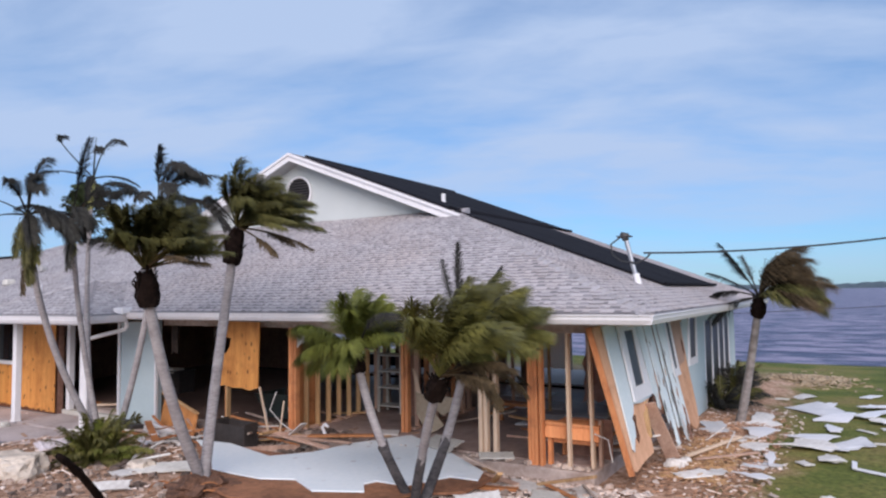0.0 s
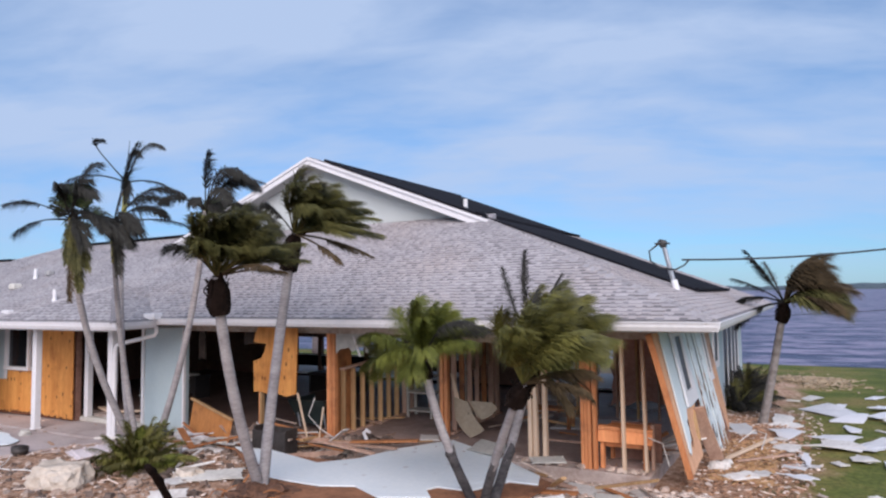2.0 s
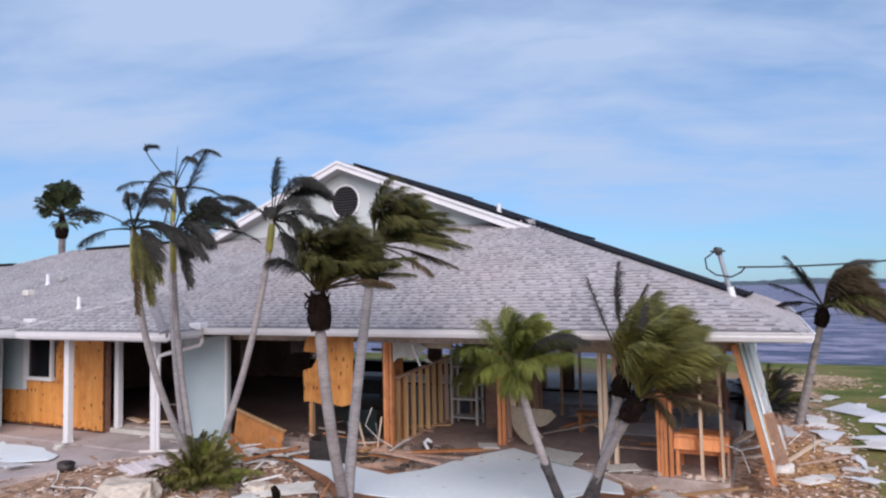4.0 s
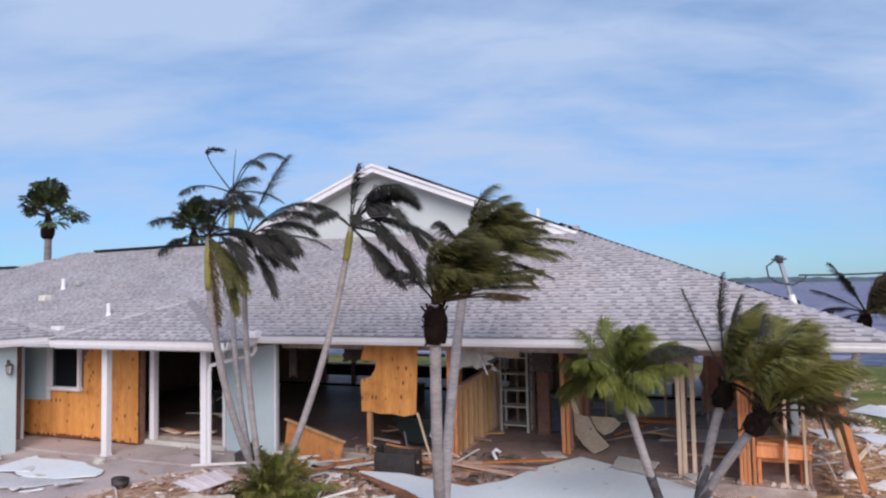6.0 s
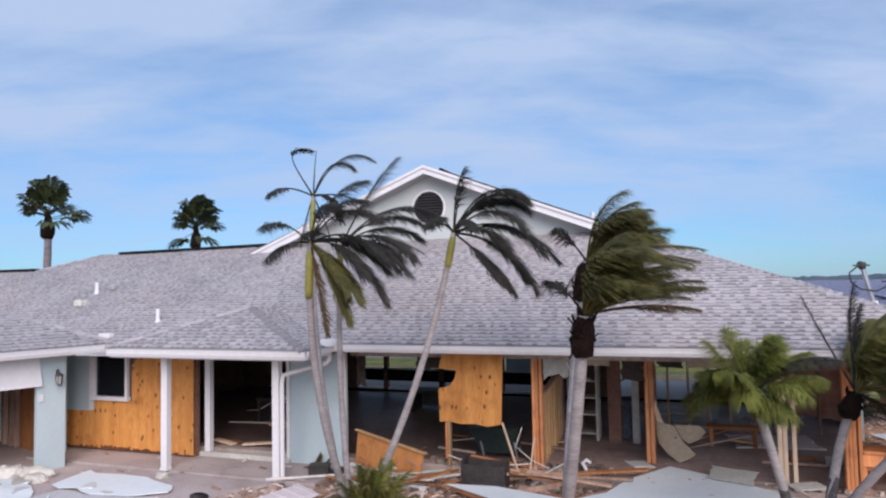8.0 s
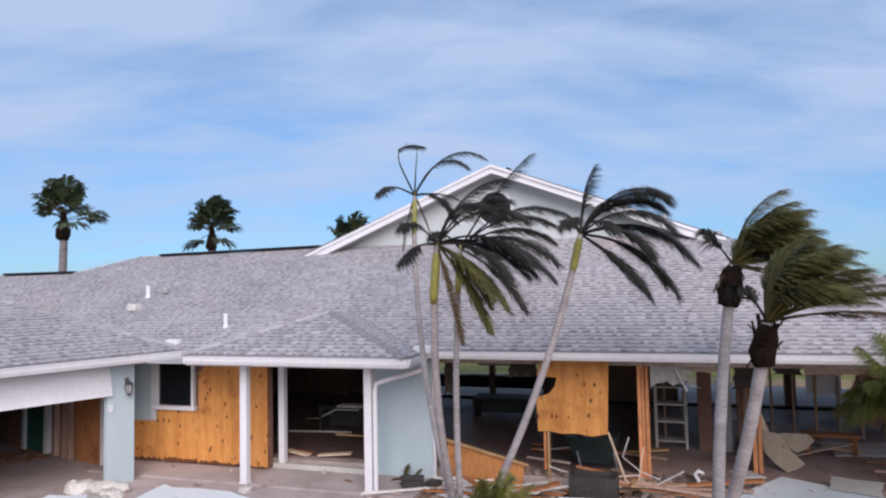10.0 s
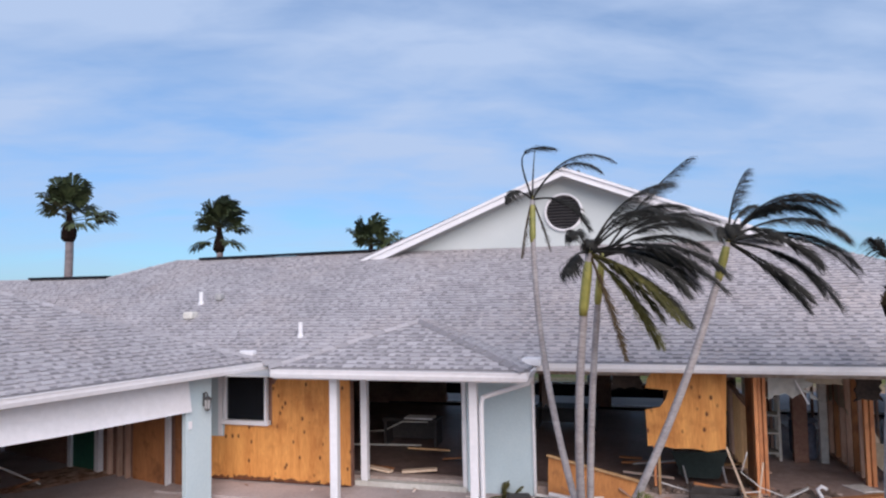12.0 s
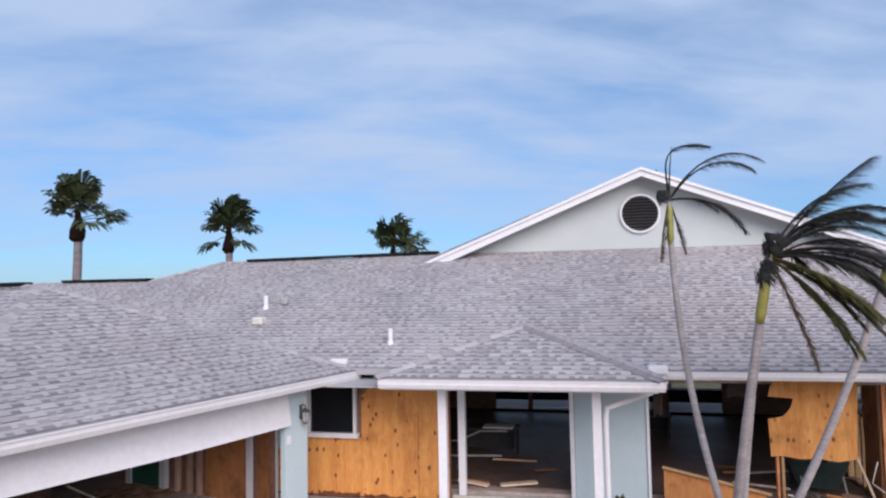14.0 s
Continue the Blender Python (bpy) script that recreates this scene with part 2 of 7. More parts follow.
M_FROND_DRY = mat("grey_frond", (0.014, 0.014, 0.013), (0.052, 0.050, 0.043), 0.8, 2.0, 15, 0.0, rnd=0.35, island=0.35, spec=0.2)
M_FROND_BROWN = mat("brown_frond", (0.036, 0.026, 0.014), (0.12, 0.082, 0.042), 0.8, 2.0, 15, 0.0, rnd=0.3, island=0.35, spec=0.2)
M_PANEL = mat("orange_panel", (0.40, 0.155, 0.045), (0.64, 0.275, 0.085), 0.75, 0.9, 9, 0.15, stretch=(3, 3, 0.6), blot=((0.22, 0.08, 0.03), 2.6, 0.52, 0.75))
M_RUBBLE = mat("plaster_rubble", (0.30, 0.215, 0.17), (0.58, 0.48, 0.41), 0.95, 3, 20, 0.4, island=0.45, rnd=0.2)
M_ROCK = mat("pale_rock", (0.42, 0.35, 0.28), (0.66, 0.58, 0.49), 0.95, 2.2, 14, 0.8)
M_LAWNSHEET = mat("greyed_sheet", (0.50, 0.50, 0.52), (0.68, 0.68, 0.69), 0.8, 1.2, 14, 0.15, rnd=0.15)
M_SHEETBLUE = mat("blue_wall_sheet", (0.72, 0.80, 0.84), (0.83, 0.885, 0.91), 0.6, 0.7, 14, 0.1, spots=((0.62, 0.64, 0.66), 2.2, 0.12, (1, 1, 1)))
M_DEBRIS = mat("debris_white", (0.52, 0.49, 0.46), (0.76, 0.74, 0.71), 0.85, 2, 15, 0.2, rnd=0.2)


def glass_material():
    m = bpy.data.materials.new("dark_glass")
    m.use_nodes = True
    b = m.node_tree.nodes["Principled BSDF"]
    b.inputs["Base Color"].default_value = (0.012, 0.014, 0.017, 1)
    b.inputs["Roughness"].default_value = 0.04
    return m


M_GLASS = glass_material()
M_GLASS_DULL = mat("salt_dulled_glass", (0.02, 0.022, 0.026), (0.05, 0.053, 0.06), 0.35, 2, 18, 0.0, spec=0.2)


def ground_material():
    """Grass, with a belt of sand, mulch and splinters round the house."""
    m = bpy.data.materials.new("ground")
    m.use_nodes = True
    n, l = m.node_tree.nodes, m.node_tree.links
    b = n["Principled BSDF"]; b.inputs["Roughness"].default_value = 0.95; b.inputs["Specular IOR Level"].default_value = 0.2
    tc = n.new("ShaderNodeTexCoord")

    def noi(scale, detail=5.0, rough=0.6):
        t = n.new("ShaderNodeTexNoise")
        t.inputs["Scale"].default_value, t.inputs["Detail"].default_value, t.inputs["Roughness"].default_value = scale, detail, rough
        l.new(tc.outputs["Object"], t.inputs["Vector"])
        return t.outputs["Fac"]

    def ramp(value, stops):
        r = n.new("ShaderNodeValToRGB")
        while len(r.color_ramp.elements) < len(stops):
            r.color_ramp.elements.new(0.5)
        for e, (p, c) in zip(r.color_ramp.elements, stops):
            e.position, e.color = p, (*c, 1)
        l.new(value, r.inputs[0])
        return r.outputs[0]

    def blend(f, a, c):
        x = n.new("ShaderNodeMix"); x.data_type = "RGBA"
        l.new(f, x.inputs["Factor"]); l.new(a, x.inputs["A"]); l.new(c, x.inputs["B"])
        return x.outputs["Result"]

    def math2(op, a, c):
        x = n.new("ShaderNodeMath"); x.operation = op
        for k, v in enumerate((a, c)):
            if isinstance(v, float):
                x.inputs[k].default_value = v
            else:
                l.new(v, x.inputs[k])
        return x.outputs[0]

    grass = ramp(noi(0.55, 6), [(0.30, (0.070, 0.098, 0.022)), (0.46, (0.138, 0.160, 0.042)), (0.55, (0.20, 0.185, 0.06)), (0.68, (0.26, 0.185, 0.085))])
    blades = ramp(noi(13, 9, 0.75), [(0.32, (0.32, 0.34, 0.28)), (0.5, (0.95, 0.95, 0.9)), (0.68, (1.45, 1.4, 1.25))])
    mul = n.new("ShaderNodeMix"); mul.data_type = "RGBA"; mul.blend_type = "MULTIPLY"; mul.inputs["Factor"].default_value = 1.0
    l.new(grass, mul.inputs["A"]); l.new(blades, mul.inputs["B"])
    dirt = ramp(noi(7.0, 8, 0.72), [(0.30, (0.10, 0.052, 0.03)), (0.43, (0.32, 0.185, 0.115)), (0.55, (0.54, 0.355, 0.25)), (0.70, (0.80, 0.64, 0.54))])
    s = n.new("ShaderNodeSeparateXYZ"); l.new(tc.outputs["Object"], s.inputs[0])
    wob = math2("MULTIPLY", math2("SUBTRACT", noi(0.9, 5), 0.5), 3.0)
    # dirt lies west of x = 0.3 and in front of and around the house
    edge = n.new("ShaderNodeMapRange"); edge.inputs["From Min"].default_value, edge.inputs["From Max"].default_value = 0.9, 0.1
    l.new(math2("ADD", s.outputs["X"], wob), edge.inputs["Value"])
    back = n.new("ShaderNodeMapRange"); back.inputs["From Min"].default_value, back.inputs["From Max"].default_value = 27.0, 24.0
    l.new(math2("ADD", s.outputs["Y"], wob), back.inputs["Value"])
    base = blend(math2("MULTIPLY", edge.outputs[0], back.outputs[0]), mul.outputs["Result"], dirt)
    l.new(base, b.inputs["Base Color"])
    bp = n.new("ShaderNodeBump"); bp.inputs["Strength"].default_value, bp.inputs["Distance"].default_value = 0.7, 0.05
    l.new(noi(26, 6), bp.inputs["Height"]); l.new(bp.outputs[0], b.inputs["Normal"])
    return m


def water_material():
    m = bpy.data.materials.new("bay_water")
    m.use_nodes = True
    n, l = m.node_tree.nodes, m.node_tree.links
    b = n["Principled BSDF"]
    b.inputs["Base Color"].default_value = (0.11, 0.11, 0.16, 1); b.inputs["Roughness"].default_value = 0.42; b.inputs["Specular IOR Level"].default_value = 0.35
    tc, mp = n.new("ShaderNodeTexCoord"), n.new("ShaderNodeMapping")
    mp.inputs["Scale"].default_value = (0.42, 1.0, 1.0); mp.inputs["Rotation"].default_value = (0, 0, radians(-8))
    l.new(tc.outputs["Object"], mp.inputs["Vector"])
    w = n.new("ShaderNodeTexNoise"); w.inputs["Scale"].default_value, w.inputs["Detail"].default_value, w.inputs["Roughness"].default_value = 1.0, 7.0, 0.62
    l.new(mp.outputs[0], w.inputs["Vector"])
    # wave light and dark are painted into the colour along the bump noise
    r = n.new("ShaderNodeValToRGB")
    r.color_ramp.elements[0].position, r.color_ramp.elements[0].color = 0.45, (0.035, 0.04, 0.10, 1)
    r.color_ramp.elements[1].position, r.color_ramp.elements[1].color = 0.57, (0.29, 0.25, 0.35, 1)
    l.new(w.outputs["Fac"], r.inputs[0]); l.new(r.outputs[0], b.inputs["Base Color"])
    bp = n.new("ShaderNodeBump"); bp.inputs["Strength"].default_value, bp.inputs["Distance"].default_value = 1.0, 0.45
    l.new(w.outputs["Fac"], bp.inputs["Height"]); l.new(bp.outputs[0], b.inputs["Normal"])
    return m


M_GROUND, M_WATER = ground_material(), water_material()


# ---- building helpers ----
ORIGIN = {}


def thing(name, at, label, category, group="", kind=""):
    """An Empty at the base of a thing; its parts are given in world places."""
    ob = new(name)
    ob.location = at
    ob.empty_display_size = 0.2
    ORIGIN[ob] = Vector(at)
    return tagged(ob, label, category, group, kind)


def finish(bm, name, smooth=False):
    me = bpy.data.meshes.new(name)
    bmesh.ops.recalc_face_normals(bm, faces=bm.faces)
    bm.to_mesh(me)
    bm.free()
    if smooth:
        for p in me.polygons:
            p.use_smooth = True
    return me


def part(name, bm, material, parent, label="", smooth=False):
    o = ORIGIN[parent]
    bm.transform(Matrix.Translation(-o))
    me = finish(bm, name, smooth)
    me.materials.append(material)
    ob = new(name, me)
    ob.parent = parent
    ORIGIN[ob] = o
    return tagged(ob, label)


def solo(name, bm, material, at, label, category, group="", kind="", smooth=False):
    """A thing that is one mesh; places are world places, its origin at its base."""
    bm.transform(Matrix.Translation(-Vector(at)))
    me = finish(bm, name, smooth)
    me.materials.append(material)
    ob = new(name, me)
    ob.location = at
    ORIGIN[ob] = Vector(at)
    return tagged(ob, label, category, group, kind)


def box(bm, lo, hi, bevel=0.0):
    m = Matrix.LocRotScale((Vector(lo) + Vector(hi)) / 2, None, Vector(hi) - Vector(lo))
    g = bmesh.ops.create_cube(bm, size=1.0, matrix=m)
    if bevel:
        edges = {e for v in g["verts"] for e in v.link_edges}
        bmesh.ops.bevel(bm, geom=list(edges), offset=bevel, segments=1, affect="EDGES")
    return bm


def beam(bm, a, b, w, h, up=(0, 0, 1), bevel=0.004):
    """A board from a to b, w across and h deep along up."""
    a, b = Vector(a), Vector(b)
    z = (b - a).normalized()
    u = Vector(up)
    if abs(z.dot(u)) > 0.95:
        u = Vector((0, 1, 0))
    x = u.cross(z).normalized()
    y = z.cross(x)
    rot = Matrix((x, y, z)).transposed().to_4x4()
    g = bmesh.ops.create_cube(bm, size=1.0, matrix=Matrix.Translation((a + b) / 2) @ rot @ Matrix.Diagonal((w, h, (b - a).length, 1)))
    if bevel:
        edges = {e for v in g["verts"] for e in v.link_edges}
        bmesh.ops.bevel(bm, geom=list(edges), offset=bevel, segments=1, affect="EDGES")
    return bm


def tube(bm, pts, radii, sides=8, caps=True):
    rings = []
    n = len(pts)
    pts = [Vector(p) for p in pts]
    for i, p in enumerate(pts):
        d = (pts[min(i + 1, n - 1)] - pts[max(i - 1, 0)]).normalized()
        x = d.cross(Vector((0, 1, 0.01))).normalized()
        y = d.cross(x)
        r = radii[i] if isinstance(radii, (list, tuple)) else radii
        rings.append([bm.verts.new(p + r * (math.cos(2 * math.pi * k / sides) * x + math.sin(2 * math.pi * k / sides) * y)) for k in range(sides)])
    for a, b in zip(rings, rings[1:]):
        for k in range(sides):
            bm.faces.new((a[k], a[(k + 1) % sides], b[(k + 1) % sides], b[k]))
    if caps:
        bm.faces.new(rings[0]); bm.faces.new(rings[-1][::-1])
    return bm


def slab_poly(bm, pts, down):
    """A flat polygon thickened along the vector down."""
    top = [bm.verts.new(Vector(p)) for p in pts]
    low = [bm.verts.new(Vector(p) + Vector(down)) for p in pts]
    bm.faces.new(top); bm.faces.new(low[::-1])
    n = len(top)
    for i in range(n):
        bm.faces.new((top[i], low[i], low[(i + 1) % n], top[(i + 1) % n]))
    return bm


def torn_sheet(bm, corner, across, up, thick, seed, rag=(0, 0, 1, 0), steps=9, depth=0.05):
    """A thin sheet spanned by two vectors whose edges (bottom, right, top, left) marked in rag are torn."""
    rs = random.Random(seed)
    c, a, u = Vector(corner), Vector(across), Vector(up)
    outline = []
    for e, (p, q, inward) in enumerate((((0, 0), (1, 0), (0, 1)), ((1, 0), (1, 1), (-1, 0)), ((1, 1), (0, 1), (0, -1)), ((0, 1), (0, 0), (1, 0)))):
        k = steps if rag[e] else 1
        for i in range(k):
            f = i / k
            off = rs.random() * depth * rag[e] if 0 < i else 0
            outline.append((p[0] + (q[0] - p[0]) * f + inward[0] * off, p[1] + (q[1] - p[1]) * f + inward[1] * off))
    n = a.cross(u).normalized() * thick
    return slab_poly(bm, [c + a * s + u * t for s, t in outline], n)


# ---- ground and water ----
def hump(x, y):
    return 0.05 * noise.noise(Vector((x * 0.5, y * 0.5, 0))) + 0.025 * noise.noise(Vector((x * 1.7, y * 1.7, 3)))


def on_walk(x, y):
    return x < -11.55 + 0.42 * (y - 8.0) and x > -16.4 and 6.6 < y < 10.0


def build_ground():
    bm = bmesh.new()
    xs = [-3000, -400, -120, -60] + [-40 + 0.8 * i for i in range(76)] + [22, 40, 120, 400, 3000]
    ys = [-3000, -400, -100, -40, -20] + [-10 + 0.75 * i for i in range(56)]
    grid = []
    for y in ys:
        row = []
        for x in xs:
            near = -40 < x < 21 and -10 < y < 31
            yy = y + (0.35 * noise.noise(Vector((x * 0.3, 0, 7))) if y > 30 and near else 0)
            z = hump(x, y) if near else 0.0
            if near and 3 < y < 24 and x < 0.6:
                z += -0.12 if on_walk(x, y) else 0.09
            if y > 26:
                z -= (y - 26) * 0.03
            row.append(bm.verts.new((x, yy, z)))
        grid.append(row)
    for a, b in zip(grid, grid[1:]):
        for i in range(len(a) - 1):
            bm.faces.new((a[i], a[i + 1], b[i + 1], b[i]))
    last = grid[-1]      # the bank down into the water
    low = [bm.verts.new((v.co.x, v.co.y + 0.35, -0.9)) for v in last]
    for i in range(len(last) - 1):
        bm.faces.new((last[i], last[i + 1], low[i + 1], low[i]))
    solo("ground", bm, M_GROUND, (0, 0, 0), "patchy storm-battered lawn and littered bare earth", "ground", kind="structure", smooth=True)
    bm = bmesh.new()
    box(bm, (-4500, 30, -1.6), (4500, 4600, -0.35))
    solo("water", bm, M_WATER, (0, 0, 0), "choppy slate-blue bay water", "water", kind="structure")
    # low far shore with a ragged tree line
    rs = random.Random(5)
    bm = bmesh.new()
    x, y0 = -2600, 2300
    prev = None
    while x < 3200:
        h = 9 + 6 * noise.noise(Vector((x * 0.004, 0, 0))) + rs.random() * 4
        ring = [bm.verts.new((x, y0, -0.4)), bm.verts.new((x, y0 + 4, h * 0.8)), bm.verts.new((x, y0 + 20, h + 4)), bm.verts.new((x, y0 + 60, -0.4))]
        if prev:
            for k in range(3):
                bm.faces.new((prev[k], ring[k], ring[k + 1], prev[k + 1]))
        prev = ring
        x += 9 + rs.random() * 10
    shore = mat("far_shore", (0.05, 0.075, 0.10), (0.09, 0.12, 0.14), 1.0, 0.01, 0.1, 0)
    solo("backdrop", bm, shore, (0, 2300, -0.4), "low dark wooded shore across the bay", "shore", kind="structure")


build_ground()


# ---- roofs ----
S = 0.44                                   # pitch of most slopes


def z_front(y):
    return 2.40 + S * (y - 10.3)


def z_right(x):
    return 2.40 + 0.385 * (-0.15 - x)


PIECE_MESH = {}


def tab_mesh(w, dash, course, lift):
    """One laminated shingle: a raised tab, and beside it a recessed dark dash with a pale band above."""
    h = course * 1.12
    lo = lift * 0.3
    cs = [(0, 0, lift), (w, 0, lift), (w, h, 0.001), (0, h, 0.001), (0, 0, -0.01), (w, 0, -0.01), (w, 0, lo),
          (w, 0, lo), (w + dash, 0, lo), (w + dash, h * 0.5, lo * 0.6), (w, h * 0.5, lo * 0.6), (w + dash, 0, -0.01), (w, 0, -0.01),
          (w, h * 0.5, lo * 0.6 + 0.004), (w + dash, h * 0.5, lo * 0.6 + 0.004), (w + dash, h, 0.001), (w, h, 0.001)]
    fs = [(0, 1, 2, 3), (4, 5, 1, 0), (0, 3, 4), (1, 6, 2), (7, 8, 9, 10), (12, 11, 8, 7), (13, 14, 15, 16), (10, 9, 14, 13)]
    # shadow under tabs is put into the colour: dash and butt edges go dark
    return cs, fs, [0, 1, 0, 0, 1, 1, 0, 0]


def roof_slope(parent, name, poly, label="", course=0.118, seed=1, shingles=True, pieces=None):
    """One slope: a deck with thickness, and on it a coat of overlapping laminated shingles."""
    pts = [Vector(p) for p in poly]
    nrm = Vector((0, 0, 0))
    for a, b in zip(pts, pts[1:] + pts[:1]):
        nrm += (a - pts[0]).cross(b - pts[0])
    nrm.normalize()
    if nrm.z < 0:
        nrm = -nrm
    deck = part(name, slab_poly(bmesh.new(), [p - nrm * 0.012 for p in pts], (0, 0, -0.10)), M_RIDGE, parent, label)
    if not shingles:
        return deck
    v = (Vector((0, 0, 1)) - nrm * nrm.z).normalized()
    u = v.cross(nrm)
    flat = [((p - pts[0]).dot(u), (p - pts[0]).dot(v)) for p in pts]
    rs = random.Random(seed)
    verts, faces, marks = [], [], []
    lo, hi = min(f[1] for f in flat), max(f[1] for f in flat)
    rot = Matrix((u, v, nrm)).transposed().to_4x4()
    y = lo
    while y < hi - 0.03:
        mid = y + course * 0.5
        cuts = sorted(x0 + (x1 - x0) * (mid - y0) / (y1 - y0) for (x0, y0), (x1, y1) in zip(flat, flat[1:] + flat[:1]) if (y0 > mid) != (y1 > mid))
        for a, b in zip(cuts[::2], cuts[1::2]):
            x = a - rs.random() * 0.25
            while x < b:
                w, dash, lift = rs.choice((0.06, 0.08, 0.10, 0.13, 0.17)), rs.choice((0.06, 0.08, 0.10, 0.13)), rs.choice((0.009, 0.013, 0.017))
                x0, x = x, x + w + dash
                whole = x0 >= a and x <= b and y + course * 1.12 < hi
                if pieces and whole and pieces(x0, y):
                    key = (w, dash, lift)
                    if key not in PIECE_MESH:
                        me = bpy.data.meshes.new("shingle")
                        cs, fs, mk = tab_mesh(w, dash, course, lift)
                        me.from_pydata(cs, [], fs)
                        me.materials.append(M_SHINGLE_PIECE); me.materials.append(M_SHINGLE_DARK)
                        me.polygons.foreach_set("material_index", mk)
                        PIECE_MESH[key] = me
                    ob = new("shingle", PIECE_MESH[key])
                    ob.parent = deck
                    ob.matrix_local = Matrix.Translation(pts[0] + u * x0 + v * y - ORIGIN[parent]) @ rot
                    continue
                cs, fs, mk = tab_mesh(w, dash, course, lift)
                k = len(verts)
                for px, py, h in cs:
                    qx, qy = min(max(x0 + px, a), b), min(y + py, hi)
                    verts.append(tuple(pts[0] + u * qx + v * qy + nrm * h - ORIGIN[parent]))
                faces += [tuple(k + c for c in f) for f in fs]
                marks += mk
        y += course
    me = bpy.data.meshes.new("shingles")
    me.from_pydata(verts, [], faces)
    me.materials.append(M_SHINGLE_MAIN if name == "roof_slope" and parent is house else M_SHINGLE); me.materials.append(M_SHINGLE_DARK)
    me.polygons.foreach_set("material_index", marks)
    ob = new("shingles", me)
    ob.parent = deck
    ORIGIN[ob] = ORIGIN[parent]
    tagged(ob, "grey asphalt shingle tabs", kind="stuff")
    return deck


def cap_mesh(material):
    """One folded cap shingle, 0.23 long, pointing along +x."""
    me = bpy.data.meshes.new("cap_shingle")
    cs = []
    for x, h in ((0.0, 0.026), (0.23, 0.014)):
        cs += [(x, 0, h), (x, 0.11, h - 0.046), (x, -0.11, h - 0.046)]
    cs += [(0, 0, 0.01), (0, 0.11, -0.05), (0, -0.11, -0.05)]
    me.from_pydata(cs, [], [(0, 1, 4, 3), (0, 3, 5, 2), (1, 0, 6, 7), (0, 2, 8, 6)])
    me.materials.append(material)
    return me


CAP, CAP_DARK = cap_mesh(M_SHINGLE_PIECE), cap_mesh(M_SHINGLE_DARK)


def cap_line(parent, a, b, cap=CAP):
    """A row of overlapping cap shingles along a ridge or hip."""
    a, b = Vector(a), Vector(b)
    n = max(2, int((b - a).length / 0.2))
    x = (b - a).normalized()
    y = Vector((0, 0, 1)).cross(x).normalized()
    rot = Matrix((x, y, x.cross(y))).transposed().to_4x4()
    for i in range(n):
        ob = new("cap_shingle", cap)
        ob.parent = parent
        ob.matrix_local = Matrix.Translation(a.lerp(b, i / n) - ORIGIN[parent]) @ rot


house = thing("house", (-5.5, 16.0, 0.0), "storm-wrecked single-storey house with grey shingle roof and open gutted front wall", "house")

# front slope: eave, hip to the right, foot of the gable, back ridge to the left
FRONT = [(-9.9, 10.3, z_front(10.3)), (-0.15, 10.3, z_front(10.3)), (-5.0, 14.6, z_front(14.6)), (-5.0, 14.95, z_front(14.95)),
         (-14.0, 14.95, z_front(14.95)), (-19.6, 14.80, z_front(14.80)), (-20.9, 13.85, z_front(13.85)), (-31.0, 13.85, z_front(13.85)), (-31.0, 10.3, z_front(10.3))]
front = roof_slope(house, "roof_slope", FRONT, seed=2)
RIGHT = [(-0.15, 10.3, 2.40), (-0.15, 22.4, 2.40), (-9.72, 22.4, z_right(-9.72)), (-9.72, 14.5, z_right(-9.72)), (-5.0, 14.5, z_right(-5.0))]
roof_slope(house, "roof_slope", RIGHT, seed=3)
LEFT = [(-9.72, 14.5, z_right(-9.72)), (-9.72, 22.4, z_right(-9.72)), (-14.6, 22.4, z_right(-9.72) - 0.385 * 4.88), (-14.6, 14.5, z_right(-9.72) - 0.385 * 4.88)]
roof_slope(house, "roof_slope", LEFT, seed=4)
roof_slope(house, "roof_slope", [(-14.0, 14.96, z_front(14.95) - .02), (-19.6, 14.82, z_front(14.80)), (-19.6, 19.6, 2.32), (-14.0, 19.6, 2.32)], seed=5, shingles=False)
roof_slope(house, "roof_slope", [(-20.9, 13.86, z_front(13.85)), (-31, 13.86, z_front(13.85)), (-31, 18, 2.2), (-20.9, 18, 2.2)], seed=6, shingles=False)
cap_line(house, (-0.17, 10.32, 2.40), (-5.0, 14.55, z_front(14.55)))
cap_line(house, (-9.72, 14.52, z_right(-9.72)), (-9.72, 22.4, z_right(-9.72)))
cap_line(house, (-19.6, 14.8, z_front(14.8)), (-20.9, 13.85, z_front(13.85)))
for a, b in (((-14.2, 14.93, z_front(14.95) + 0.03), (-18.9, 14.80, z_front(14.80) + 0.03)), ((-20.9, 13.85, z_front(13.85) + 0.03), (-23.3, 13.85, z_front(13.85) + 0.03))):
    part("ridge_vent", beam(bmesh.new(), a, b, 0.22, 0.05), M_BLACK, house, "black plastic ridge vent")

# porch roof: a small hip that stands out in front of the main slope
PA = Vector((-11.85, 10.95, 3.02))
PL, PR = Vector((-13.9, 9.5, 2.36)), Vector((-9.82, 9.5, 2.36))
BACK = Vector((-11.85, 11.72, 3.02))
roof_slope(house, "porch_roof_slope", [PL, PR, PA], seed=7, pieces=lambda x, y: True)
roof_slope(house, "porch_roof_slope", [PR, (-9.82, 10.24, 2.36), BACK + Vector((0, 0.05, 0)), PA], seed=8)
roof_slope(house, "porch_roof_slope", [(-13.9, 10.24, 2.36), PL, PA, BACK + Vector((0, 0.05, 0))], seed=9)
cap_line(house, PR, PA, CAP_DARK); cap_line(house, PL, PA)

